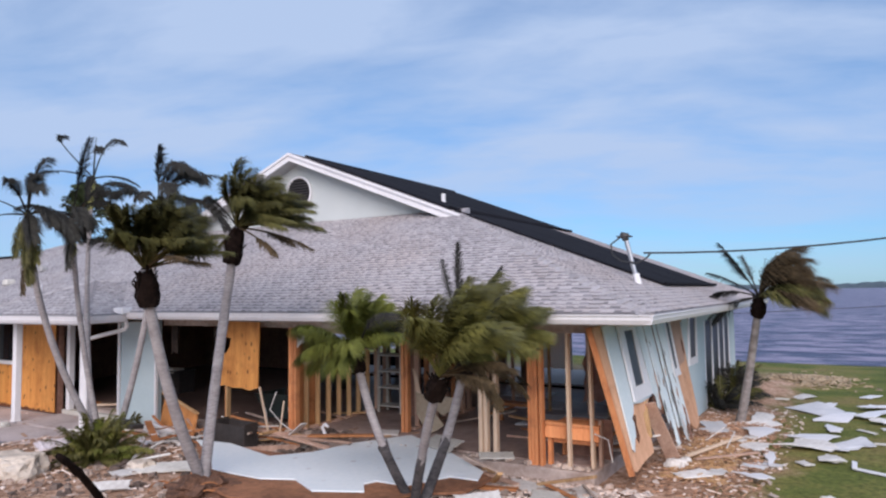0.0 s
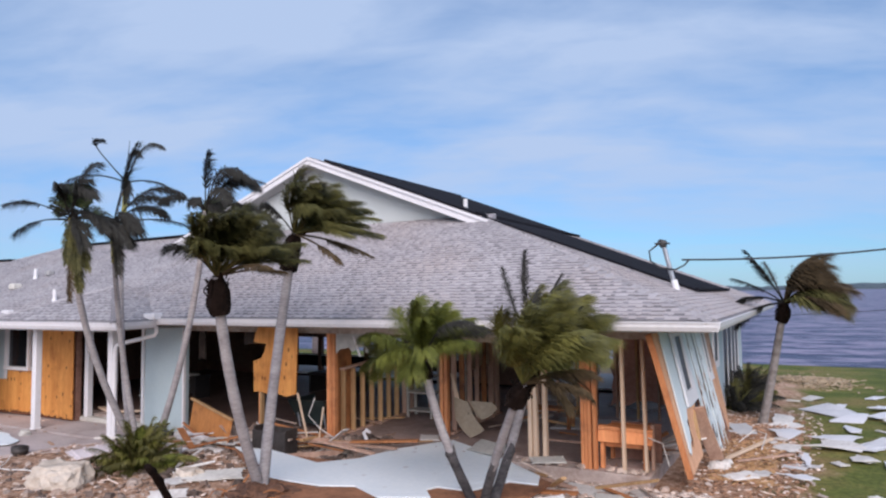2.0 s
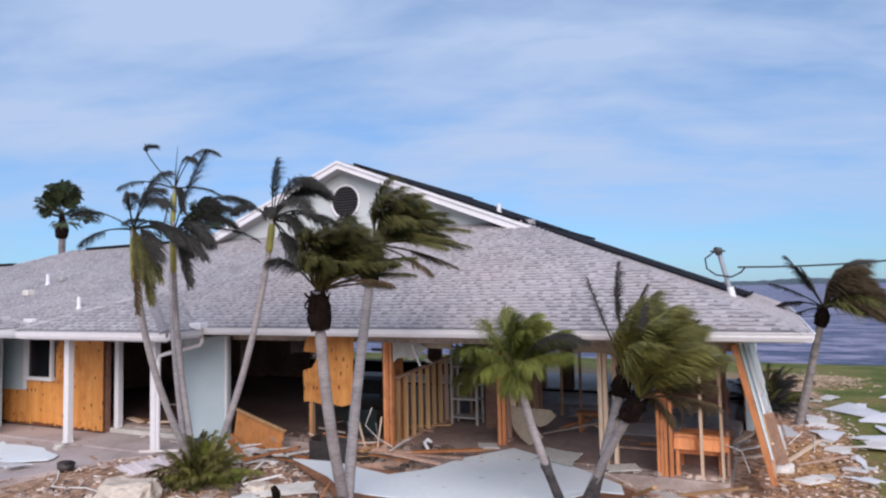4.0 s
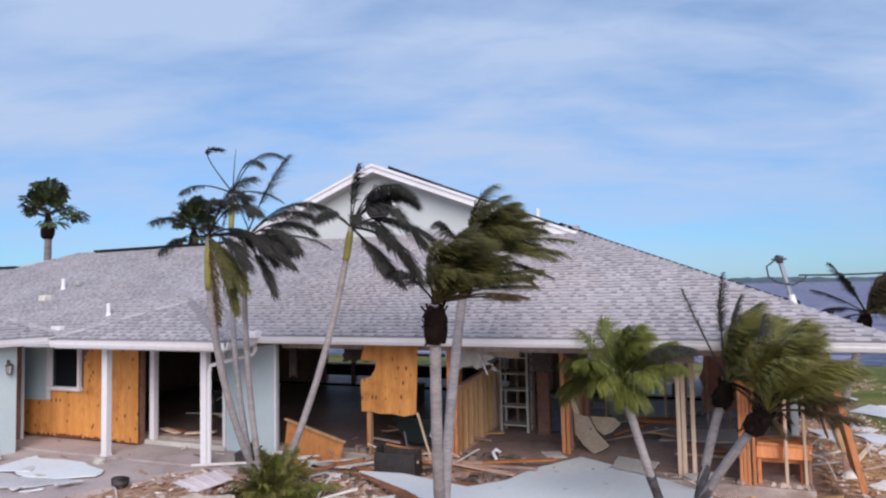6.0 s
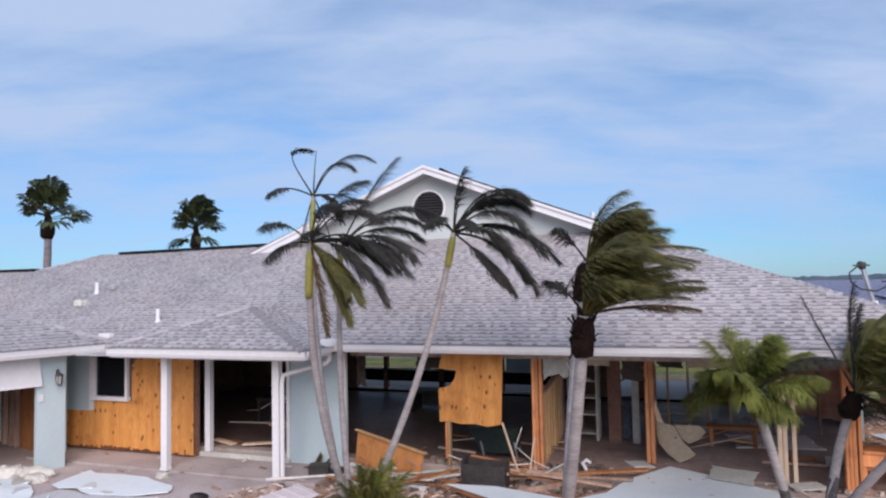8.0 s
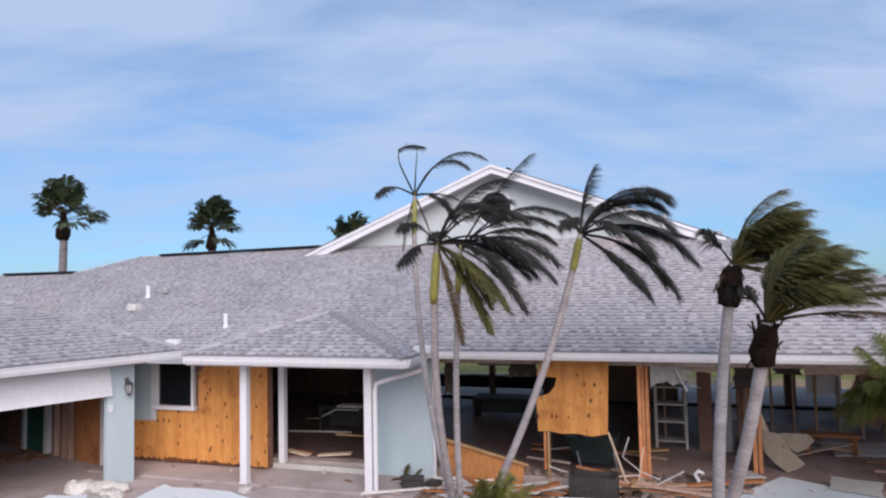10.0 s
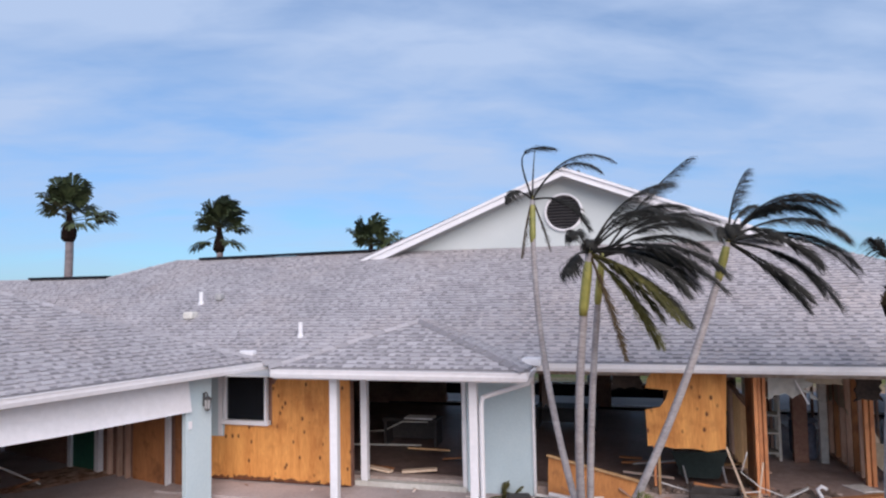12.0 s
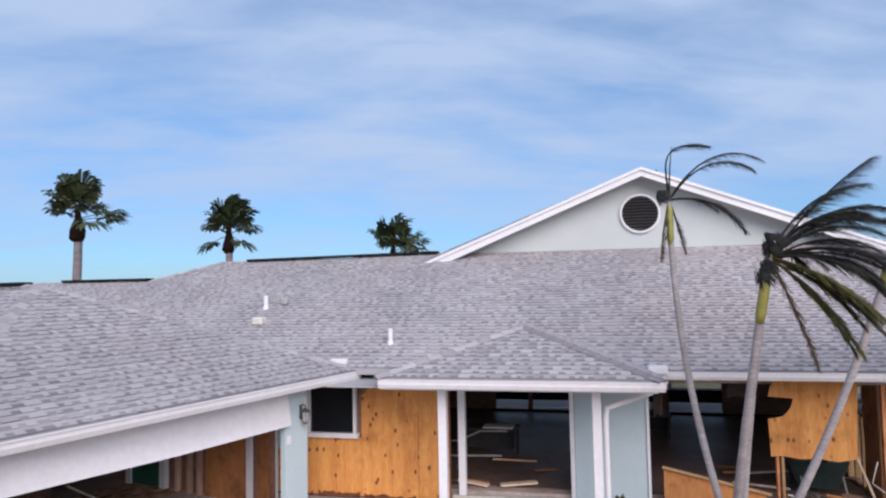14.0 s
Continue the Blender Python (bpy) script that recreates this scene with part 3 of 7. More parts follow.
# fascia boards and gutters
def gutter(parent, a, b, out, name="gutter", height=0.13, depth=0.10):
    """A box gutter with a rolled lip along an eave; out points away from the wall."""
    a, b, o = Vector(a), Vector(b), Vector(out).normalized()
    prof = [(0, 0), (depth * 0.75, 0), (depth, height * 0.45), (depth, height * 0.86), (depth * 1.16, height * 0.88), (depth * 1.16, height), (depth * 0.9, height), (depth * 0.86, height * 0.55), (0.012, 0.02), (0.012, height), (0, height)]
    bm = bmesh.new()
    ends = [[bm.verts.new(p + o * x + Vector((0, 0, z))) for x, z in prof] for p in (a, b)]
    n = len(prof)
    for i in range(n):
        bm.faces.new((ends[0][i], ends[0][(i + 1) % n], ends[1][(i + 1) % n], ends[1][i]))
    for e in ends:
        bm.faces.new(e)
    return part(name, bm, M_WHITE, parent)


gutter(house, (-9.86, 10.36, 2.268), (-0.12, 10.36, 2.268), (0, -1, 0), height=0.112)
gutter(house, (-0.20, 10.28, 2.268), (-0.20, 22.35, 2.268), (1, 0, 0), height=0.112)
gutter(house, (-13.85, 9.56, 2.20), (-9.80, 9.56, 2.20), (0, -1, 0))
gutter(house, (-9.88, 9.52, 2.20), (-9.88, 10.30, 2.21), (1, 0, 0))
part("fascia", box(bmesh.new(), (-9.86, 10.362, 2.25), (-0.21, 10.40, 2.385)), M_WHITE, house)
part("fascia", box(bmesh.new(), (-0.25, 10.40, 2.25), (-0.205, 22.35, 2.385)), M_WHITE, house)
part("fascia", box(bmesh.new(), (-13.85, 9.563, 2.17), (-9.89, 9.60, 2.345)), M_WHITE, house)
part("gutter_head", box(bmesh.new(), (-9.98, 10.14, 2.35), (-9.70, 10.36, 2.47), 0.015), M_WHITE, house, "white leaf guard box at the gutter corner")
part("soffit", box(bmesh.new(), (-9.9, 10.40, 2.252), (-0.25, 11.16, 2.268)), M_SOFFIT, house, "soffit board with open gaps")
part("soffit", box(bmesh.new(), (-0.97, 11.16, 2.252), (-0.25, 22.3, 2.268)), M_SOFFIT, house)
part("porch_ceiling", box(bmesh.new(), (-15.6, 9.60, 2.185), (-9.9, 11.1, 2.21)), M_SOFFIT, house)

# gable
ZR = z_right(-9.72)
bm = bmesh.new()
slab_poly(bm, [(-14.0, 14.88, 4.2), (-5.3, 14.88, 4.2), (-5.3, 14.88, 4.36), (-9.72, 14.88, ZR - 0.12), (-14.0, 14.88, 4.43)], (0, 0.12, 0))
part("gable_wall", bm, M_GABLE, house, "pale stucco gable wall")
for sx in (1, -1):
    tip = Vector((-9.72 + sx * 4.76, 14.47, ZR - 0.385 * 4.76 - (0.02 if sx > 0 else 0.09)))
    apex = Vector((-9.72, 14.47, ZR - 0.02))
    bm = bmesh.new()
    slab_poly(bm, [apex, apex + Vector((0, 0, -0.155)), tip + Vector((-sx * 0.12, 0, -0.13)), tip + Vector((0, 0, 0.0))], (0, 0.045, 0))
    part("rake_board", bm, M_WHITE, house)
    bm = bmesh.new()
    slab_poly(bm, [apex + Vector((0, -0.035, 0.035)), apex + Vector((0, -0.035, -0.03)), tip + Vector((0, -0.035, -0.03)), tip + Vector((0, -0.035, 0.035))], (0, 0.033, 0))
    part("rake_trim", bm, M_WHITE, house)
    bm = bmesh.new()
    slab_poly(bm, [apex + Vector((0, 0.045, -0.13)), tip + Vector((-sx * 0.1, 0.045, -0.13)), tip + Vector((-sx * 0.1, 0.41, -0.13)), apex + Vector((0, 0.41, -0.13))], (0, 0, -0.02))
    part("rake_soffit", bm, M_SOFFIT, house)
# round louvre
vent = thing("gable_vent", (-9.75, 14.87, 5.16), "round dark louvred gable vent with a white ring", "vent")
bm = bmesh.new()
ring = []
for k in range(40):
    a = 2 * math.pi * k / 40
    c, s_ = math.cos(a), math.sin(a)
    ring.append([bm.verts.new((-9.75 + r * c, y, 5.16 + r * s_)) for r, y in ((0.42, 14.87), (0.42, 14.83), (0.385, 14.82), (0.37, 14.84), (0.37, 14.87))])
for k in range(40):
    for j in range(4):
        bm.faces.new((ring[k][j], ring[(k + 1) % 40][j], ring[(k + 1) % 40][j + 1], ring[k][j + 1]))
part("ring", bm, M_WHITE, vent, "white round trim")
bm = bmesh.new()
bmesh.ops.create_circle(bm, cap_ends=True, segments=40, radius=0.38, matrix=Matrix.Translation((-9.75, 14.868, 5.16)) @ Matrix.Rotation(radians(90), 4, "X"))
part("backing", bm, M_BLACK, vent)
for k in range(11):
    z = 5.16 - 0.33 + k * 0.066
    half = math.sqrt(max(0.0, 0.372 ** 2 - (z - 5.16) ** 2))
    part("slat", beam(bmesh.new(), (-9.75 - half, 14.845, z), (-9.75 + half, 14.845, z), 0.045, 0.008, up=(0, 0.7, 0.7), bevel=0), M_LOUVRE, vent)

# pipes and vents on the roof
def roof_pipe(x, y, z, h, r, label):
    bm = bmesh.new()
    tube(bm, [(x, y, z - 0.1), (x, y, z + h)], r, 12)
    tube(bm, [(x, y, z - 0.02), (x, y, z + 0.03), (x, y, z + 0.06)], [r * 1.5, r * 1.3, r * 1.05], 12)
    part("vent_pipe", bm, M_WHITE, house, label, smooth=False)


roof_pipe(-14.14, 11.03, z_front(11.03), 0.26, 0.04, "white plastic vent pipe")
roof_pipe(-17.17, 12.37, z_front(12.37), 0.26, 0.045, "white plastic vent pipe")
roof_pipe(-6.10, 15.7, z_right(-6.10), 0.24, 0.05, "white plastic vent pipe")
part("vent_hood", box(bmesh.new(), (-17.10, 11.64, z_front(11.7)), (-16.88, 11.88, z_front(11.8) + 0.11), 0.03), M_DRYWALL, house, "low white roof vent hood")
bm = bmesh.new()
box(bm, (-16.92, 12.44, z_front(12.5)), (-16.76, 12.64, z_front(12.6) + 0.12), 0.04)
part("vent_hood", bm, M_SOFFIT, house, "small grey roof vent")
part("vent_hood", box(bmesh.new(), (-14.95, 10.32, 2.44), (-14.68, 10.46, 2.53), 0.015), M_WHITE, house, "white leaf guard in the valley")

# black pool-heating mats on the right slope
def solar_mat(y0, y1, x0, x1, n=1):
    for k in range(n):
        a, b = y0 + (y1 - y0) * k / n + 0.02, y0 + (y1 - y0) * (k + 1) / n - 0.02
        ob = thing("solar_mat", (x1, a, z_right(x1)), "black pool-heating mat strapped to the roof slope", "solar panel", group="solar mats on the roof")
        bm = bmesh.new()
        slab_poly(bm, [(x0, a, z_right(x0) + 0.06), (x1, a, z_right(x1) + 0.06), (x1, b, z_right(x1) + 0.06), (x0, b, z_right(x0) + 0.06)], (0, 0, -0.035))
        part("mat", bm, M_BLACK, ob)
        for x in (x0, x1):
            bm = bmesh.new()
            tube(bm, [(x, a - 0.02, z_right(x) + 0.06), (x, b + 0.02, z_right(x) + 0.06)], 0.035, 8)
            part("header_pipe", bm, M_BLACK, ob)


solar_mat(14.72, 21.9, -9.4, -5.35, 5)
solar_mat(14.60, 19.6, -5.15, -0.95, 3)

# service mast with its cable
mast = thing("service_mast", (-1.17, 13.55, z_right(-1.17)), "galvanised service mast with a weather head and a drop cable", "mast")
bm = bmesh.new()
tube(bm, [(-1.10, 13.50, 2.68), (-1.155, 13.50, 2.93)], 0.055, 12)
part("boot", bm, M_WHITE, mast, "white mast boot")
bm = bmesh.new()
tube(bm, [(-1.09, 13.5, 2.6), (-1.30, 13.5, 3.50)], 0.038, 10)
part("pole", bm, M_METAL, mast)
bm = bmesh.new()
tube(bm, [(-1.30, 13.5, 3.48), (-1.31, 13.49, 3.55), (-1.36, 13.44, 3.57)], [0.05, 0.075, 0.05], 10)
box(bm, (-1.44, 13.42, 3.53), (-1.20, 13.56, 3.555), 0.01)
part("weather_head", bm, M_LOUVRE, mast)
bm = bmesh.new()
pts = [(-1.38, 13.45, 3.53), (-1.52, 13.4, 3.42), (-1.50, 13.4, 3.25), (-1.36, 13.42, 3.14), (-1.12, 13.45, 3.10), (-0.98, 13.48, 3.17), (-0.90, 13.5, 3.262)]
tube(bm, pts, 0.014, 6)
part("drip_loop", bm, M_CABLE, mast)
bm = bmesh.new()
a, b = Vector((-1.02, 13.5, 3.262)), Vector((7.0, 18.0, 4.50))
tube(bm, [a + (b - a) * (t / 16) + Vector((0, 0, -4 * 0.35 * (t / 16) * (1 - t / 16))) for t in range(25)], 0.015, 6)
part("drop_cable", bm, M_CABLE, mast)


bm = bmesh.new()
a, b = Vector((-0.95, 22.15, 2.0)), Vector((8.0, 22.6, 2.62))
tube(bm, [a.lerp(b, t / 12) + Vector((0, 0, -4 * 0.05 * (t / 12) * (1 - t / 12))) for t in range(13)], 0.008, 5)
solo("thin_cable", bm, M_CABLE, a, "thin dark cable running off the far house corner", "cable")

# ---- walls, slabs and framing ----
def wall_box(lo, hi, material, name="wall", label=""):
    return part(name, box(bmesh.new(), lo, hi), material, house, label)


bm = bmesh.new()
box(bm, (-9.95, 11.18, -0.2), (-1.15, 22.2, 0.28), 0.012)
box(bm, (-17.5, 11.2, -0.2), (-9.955, 19.0, 0.279))
part("floor_slab", bm, mat("dirty_slab", (0.36, 0.285, 0.25), (0.56, 0.465, 0.42), 0.9, 1.5, 16, 0.5, blot=((0.22, 0.14, 0.10), 2.2, 0.5, 0.75)), house, "raised concrete slab edge")
# open room's floor painted paler than the next, for the light let in
bm = bmesh.new()
box(bm, (-6.60, 11.45, 0.284), (-1.3, 18.5, 0.302))
part("floor", bm, mat("brightened_floor", (0.27, 0.19, 0.165), (0.45, 0.345, 0.31), 0.6, 0.8, 12, 0.3, spec=0.3, blot=((0.13, 0.10, 0.095), 1.1, 0.5, 0.75)), house, "grey-brown floor of the open room, entering light painted in")
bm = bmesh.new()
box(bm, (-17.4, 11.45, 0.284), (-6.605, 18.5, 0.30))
part("floor", bm, M_FLOOR, house, "wet floor strewn with grit, room shade painted in")
bm = bmesh.new()
box(bm, (-22.6, 3.2, -0.2), (-14.2, 14.0, 0.10))
part("garage_floor", bm, M_CONCRETE, house)
bm = bmesh.new()
box(bm, (-16.4, 9.99, -0.2), (-9.96, 11.18, 0.15))
part("porch_slab", bm, M_CONCRETE, house, "pale concrete porch slab")
bm = bmesh.new()
slab_poly(bm, [(-16.4, 9.955, 0.125), (-10.62, 9.955, 0.125), (-10.92, 9.62, 0.125), (-11.12, 9.2, 0.125), (-11.18, 8.8, 0.125), (-11.42, 8.3, 0.125), (-11.70, 7.6, 0.125), (-12.2, 6.7, 0.125), (-16.4, 6.7, 0.125)], (0, 0, -0.3))
part("walk_slab", bm, M_CONCRETE, house, "pale concrete walk with a broken washed-over edge")

M_LANAI = mat("pale_patio", (0.36, 0.34, 0.335), (0.48, 0.455, 0.45), 0.8, 1.0, 18, 0.2)
part("lanai_floor", box(bmesh.new(), (-15.2, 18.62, 0.284), (-1.3, 22.1, 0.305)), M_LANAI, house, "pale patio floor behind the rooms")

# entry wall behind the porch: siding, small window, plywood patch
part("entry_wall", box(bmesh.new(), (-17.6, 10.92, 0.15), (-13.12, 11.04, 2.2)), M_DARKWALL, house, "dark exposed entry wall")
part("siding", box(bmesh.new(), (-17.6, 10.86, 0.85), (-15.60, 10.915, 2.19)), M_PALE, house)
part("siding_trim", box(bmesh.new(), (-15.72, 10.835, 0.95), (-15.63, 10.858, 2.19), 0.004), M_WHITE, house)
outline = [(-13.626, 0.19), (-13.626, 2.18), (-14.38, 2.18), (-14.40, 2.10), (-14.46, 2.07), (-14.47, 1.99), (-14.53, 1.97), (-14.56, 1.90), (-14.616, 1.88), (-14.616, 0.20), (-14.45, 0.18), (-14.30, 0.205), (-14.05, 0.185), (-13.85, 0.20)]
part("plywood_sheet", slab_poly(bmesh.new(), [(x, 10.85, z) for x, z in outline], (0, 0.018, 0)), M_PLY, house, "knotty orange plywood sheet with a torn upper corner")
low = [(-16.6, 0.20), (-16.2, 0.185), (-15.7, 0.21), (-15.2, 0.19), (-14.62, 0.20), (-14.62, 1.16), (-15.58, 1.16), (-15.60, 0.93), (-16.6, 0.92)]
part("plywood_sheet", slab_poly(bmesh.new(), [(x, 10.85, z) for x, z in low], (0, 0.008, 0)), M_PLY, house, "knotty orange plywood sheet below the window")
torn = [(-13.62, 0.18, -13.10, 2.18, 13)]
for x0, z0, x1, z1, sd in torn:
    bm = bmesh.new()
    torn_sheet(bm, (x0 + 0.004, 10.85, z0), (x1 - x0 - 0.008, 0, 0), (0, 0, z1 - z0), 0.018, sd, rag=(1, 0, 0, 0), steps=14, depth=0.03)
    part("plywood_sheet", bm, M_PLY, house, "knotty orange plywood sheet")


M_ROT = mat("rotten_edge", (0.05, 0.018, 0.008), (0.22, 0.075, 0.03), 0.9, 3, 14, 0.4)
for x0, ln, hi, sd in ((-16.5, 1.0, 0.05, 15), (-15.4, 0.75, 0.07, 16), (-14.58, 0.9, 0.05, 17), (-13.60, 0.44, 0.06, 18)):
    part("rotten_edge", torn_sheet(bmesh.new(), (x0, 10.846, 0.17), (ln, 0, 0), (0, 0, hi + 0.03), 0.003, sd, rag=(0, 0, 1, 0), steps=14, depth=0.7), M_ROT, house, "dark rotten lower edge of the plywood")
part("rotten_edge", slab_poly(bmesh.new(), [(-13.22, 10.846, 0.2), (-13.14, 10.846, 0.21), (-13.20, 10.846, 0.34), (-13.24, 10.846, 0.46), (-13.25, 10.846, 0.62), (-13.27, 10.846, 0.44), (-13.25, 10.846, 0.3)], (0, 0.003, 0)), M_ROT, house, "dark split in the plywood")


def window(parent, x0, x1, z0, z1, y, frame_w=0.07):
    w = part("window", box(bmesh.new(), (x0 + 0.02, y + 0.03, z0 + 0.02), (x1 - 0.02, y + 0.045, z1 - 0.02)), M_GLASS, parent, "dark window pane")
    for lo, hi in (((x0, y - 0.03, z1 - frame_w), (x1, y + 0.06, z1)), ((x0, y - 0.03, z0), (x0 + frame_w, y + 0.06, z1 - frame_w)), ((x1 - frame_w, y - 0.03, z0), (x1, y + 0.06, z1 - frame_w))):
        part("frame", box(bmesh.new(), lo, hi, 0.006), M_WHITE, w)
    part("sill", box(bmesh.new(), (x0 - 0.03, y - 0.06, z0 - 0.06), (x1 + 0.04, y + 0.06, z0 + 0.02), 0.006), M_WHITE, w)
    return w


window(house, -15.58, -14.70, 1.22, 2.17, 10.82, 0.05)

# slider opening and the pale wall beside it
part("jamb", box(bmesh.new(), (-12.99, 11.02, 0.24), (-12.87, 11.14, 2.2), 0.005), M_WHITE, house)
part("track", box(bmesh.new(), (-13.1, 11.0, 0.15), (-11.1, 11.16, 0.24), 0.005), M_DRYWALL, house, "pale door track")
part("jamb", box(bmesh.new(), (-11.16, 11.02, 0.2), (-11.09, 11.14, 2.2), 0.005), M_WHITE, house)
part("front_wall", box(bmesh.new(), (-11.085, 11.06, 0.12), (-9.98, 11.2, 2.21)), M_PALE, house, "pale aqua stucco wall panel")
part("corner_trim", box(bmesh.new(), (-9.98, 11.03, 0.2), (-9.935, 11.10, 2.21), 0.006), M_WHITE, house)
for x, y in ((-13.0, 10.0), (-10.72, 10.07)):
    post = part("porch_post", box(bmesh.new(), (x - 0.065, y - 0.065, 0.15), (x + 0.065, y + 0.065, 2.19), 0.008), M_WHITE, house)
    part("post_base", box(bmesh.new(), (x - 0.075, y - 0.075, 0.15), (x + 0.075, y + 0.075, 0.19), 0.005), M_WHITE, post)
# downspout from the gutter corner to the porch post
bm = bmesh.new()
pts = [(-9.86, 10.33, 2.24), (-9.88, 10.36, 2.12), (-9.93, 10.36, 2.06), (-10.42, 10.10, 1.93), (-10.57, 10.03, 1.88), (-10.59, 10.02, 1.75), (-10.59, 10.02, 0.2)]
tube(bm, pts, 0.038, 8)
part("downspout", bm, M_WHITE, house)

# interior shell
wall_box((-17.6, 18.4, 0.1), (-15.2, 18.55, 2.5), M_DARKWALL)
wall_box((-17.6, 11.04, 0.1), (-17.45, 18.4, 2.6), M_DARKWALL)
# unseen ceilings, made pale so that they bounce light into the rooms
part("ceiling", box(bmesh.new(), (-17.5, 11.25, 2.45), (-1.0, 18.5, 2.5)), M_DRYWALL, house)
part("lanai_ceiling", box(bmesh.new(), (-17.5, 18.6, 2.45), (-1.0, 22.2, 2.5)), M_LANAI, house)
part("header_beam", box(bmesh.new(), (-9.9, 11.18, 2.10), (-1.1, 11.34, 2.44)), mat("torn_header", (0.30, 0.225, 0.18), (0.56, 0.475, 0.41), 0.9, 1.5, 12, 0.2), house, "stained torn header over the open front")
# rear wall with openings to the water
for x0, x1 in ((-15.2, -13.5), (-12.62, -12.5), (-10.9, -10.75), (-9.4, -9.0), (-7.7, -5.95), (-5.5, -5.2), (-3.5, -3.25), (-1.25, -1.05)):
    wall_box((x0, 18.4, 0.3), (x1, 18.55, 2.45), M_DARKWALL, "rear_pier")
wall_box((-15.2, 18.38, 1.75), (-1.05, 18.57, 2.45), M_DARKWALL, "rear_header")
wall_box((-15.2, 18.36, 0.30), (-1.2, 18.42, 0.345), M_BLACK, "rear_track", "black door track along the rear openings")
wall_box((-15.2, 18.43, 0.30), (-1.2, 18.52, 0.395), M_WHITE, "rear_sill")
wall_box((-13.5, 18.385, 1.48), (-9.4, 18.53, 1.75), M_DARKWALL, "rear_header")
wall_box((-15.2, 18.43, 0.60), (-6.3, 18.49, 0.92), M_BLACK, "rear_rail")
wall_box((-15.2, 18.43, 0.922), (-6.3, 18.50, 0.962), M_WHITE, "rear_rail")
for x0, x1, z0, z1 in ((-11.2, -9.55, 1.22, 1.30), (-9.0, -7.6, 1.36, 1.42), (-10.4, -9.2, 1.50, 1.54)):
    wall_box((x0, 18.30, z0), (x1, 18.35, z1), M_DRYWALL, "rear_batten", "pale batten left in the rear opening")
wall_box((-9.86, 22.0, 0.3), (-8.6, 22.12, 2.45), M_PALE, "rear_wall")
# right side wall from the broken stretch to the back
wall_box((-1.08, 15.75, 0.1), (-0.95, 18.0, 2.22), M_PALE, "side_wall", "pale aqua side wall")
wall_box((-1.08, 21.3, 0.1), (-0.95, 22.2, 2.22), M_PALE, "side_wall")
wall_box((-1.08, 18.0, 1.98), (-0.95, 21.3, 2.22), M_PALE, "side_wall")
for y in (18.0, 18.9, 19.75, 20.5, 21.25):
    part("side_post", box(bmesh.new(), (-1.08, y - 0.05, 0.1), (-0.945, y + 0.05, 1.975), 0.005), M_WHITE, house)
for y in (18.06, 18.96, 19.81, 20.56):
    part("side_window", box(bmesh.new(), (-0.975, y, 0.35), (-0.962, y + 0.72, 1.975)), M_GLASS_DULL, house, "dark side window pane")
part("inner_lining", box(bmesh.new(), (-1.105, 15.75, 0.3), (-1.083, 18.0, 2.45)), M_DARKWALL, house)
part("inner_lining", box(bmesh.new(), (-1.125, 18.0, 0.3), (-1.103, 22.0, 2.45)), M_DARKWALL, house)
part("corner_plate", box(bmesh.new(), (-1.15, 11.2, 2.06), (-0.95, 15.75, 2.2)), M_STUD, house, "exposed top plate")


def stud(x, y, z0=0.28, z1=2.12, w=0.04, d=0.09, material=None, lean=(0, 0), label=""):
    bm = bmesh.new()
    beam(bm, (x, y, z0), (x + lean[0], y + lean[1], z1), w, d, bevel=0.003)
    return part("stud", bm, material or M_STUD, house, label)


# bundled posts of the opened front wall
for dx in (0.0, 0.055, 0.12):
    stud(-6.58 + dx, 11.29, w=0.05, d=0.10, material=M_STUD_ORANGE)
for dx in (0.0, 0.08):
    stud(-4.84 + dx, 12.2, w=0.06, d=0.10, z1=2.2, material=M_STUD_ORANGE)
for dx in (0.0, 0.07, 0.20):
    stud(-2.92 + dx, 11.42 + dx * 0.4, w=0.06, d=0.09, material=M_STUD_PALE)
for dx in (0.0, 0.05, 0.10, 0.17):
    stud(-2.08 + dx, 11.30, w=0.045, d=0.11, material=M_STUD_ORANGE)
stud(-1.50, 11.26, material=M_STUD_PALE); stud(-1.24, 11.45, lean=(-0.02, 0), material=M_STUD_PALE); stud(-1.18, 11.6, z1=0.9, material=M_STUD_GREY)
# low boxed framing between the last studs
for nm, a, b, w_, h_ in (("sill_plate", (-1.88, 11.36, 0.86), (-1.16, 11.5, 0.82), 0.14, 0.045), ("rim_board", (-1.88, 11.33, 0.745), (-1.16, 11.47, 0.715), 0.04, 0.17), ("lower_rail", (-1.86, 11.52, 0.61), (-1.18, 11.64, 0.59), 0.05, 0.10)):
    bm = bmesh.new()
    beam(bm, a, b, w_, h_)
    part(nm, bm, M_STUD_ORANGE, house)
for x, y in ((-1.84, 11.42), (-1.28, 11.56), (-1.84, 11.95)):
    stud(x, y, z1=0.66, w=0.05, d=0.09, material=M_STUD_ORANGE)
# dark panel added behind the framing to give the cavity its shade
part("cavity_shade_panel", box(bmesh.new(), (-1.86, 11.98, 0.285), (-1.14, 12.0, 0.84)), M_DARKWALL, house)
part("box_top", box(bmesh.new(), (-1.86, 11.44, 0.795), (-1.26, 11.98, 0.815)), M_STUD_ORANGE, house)
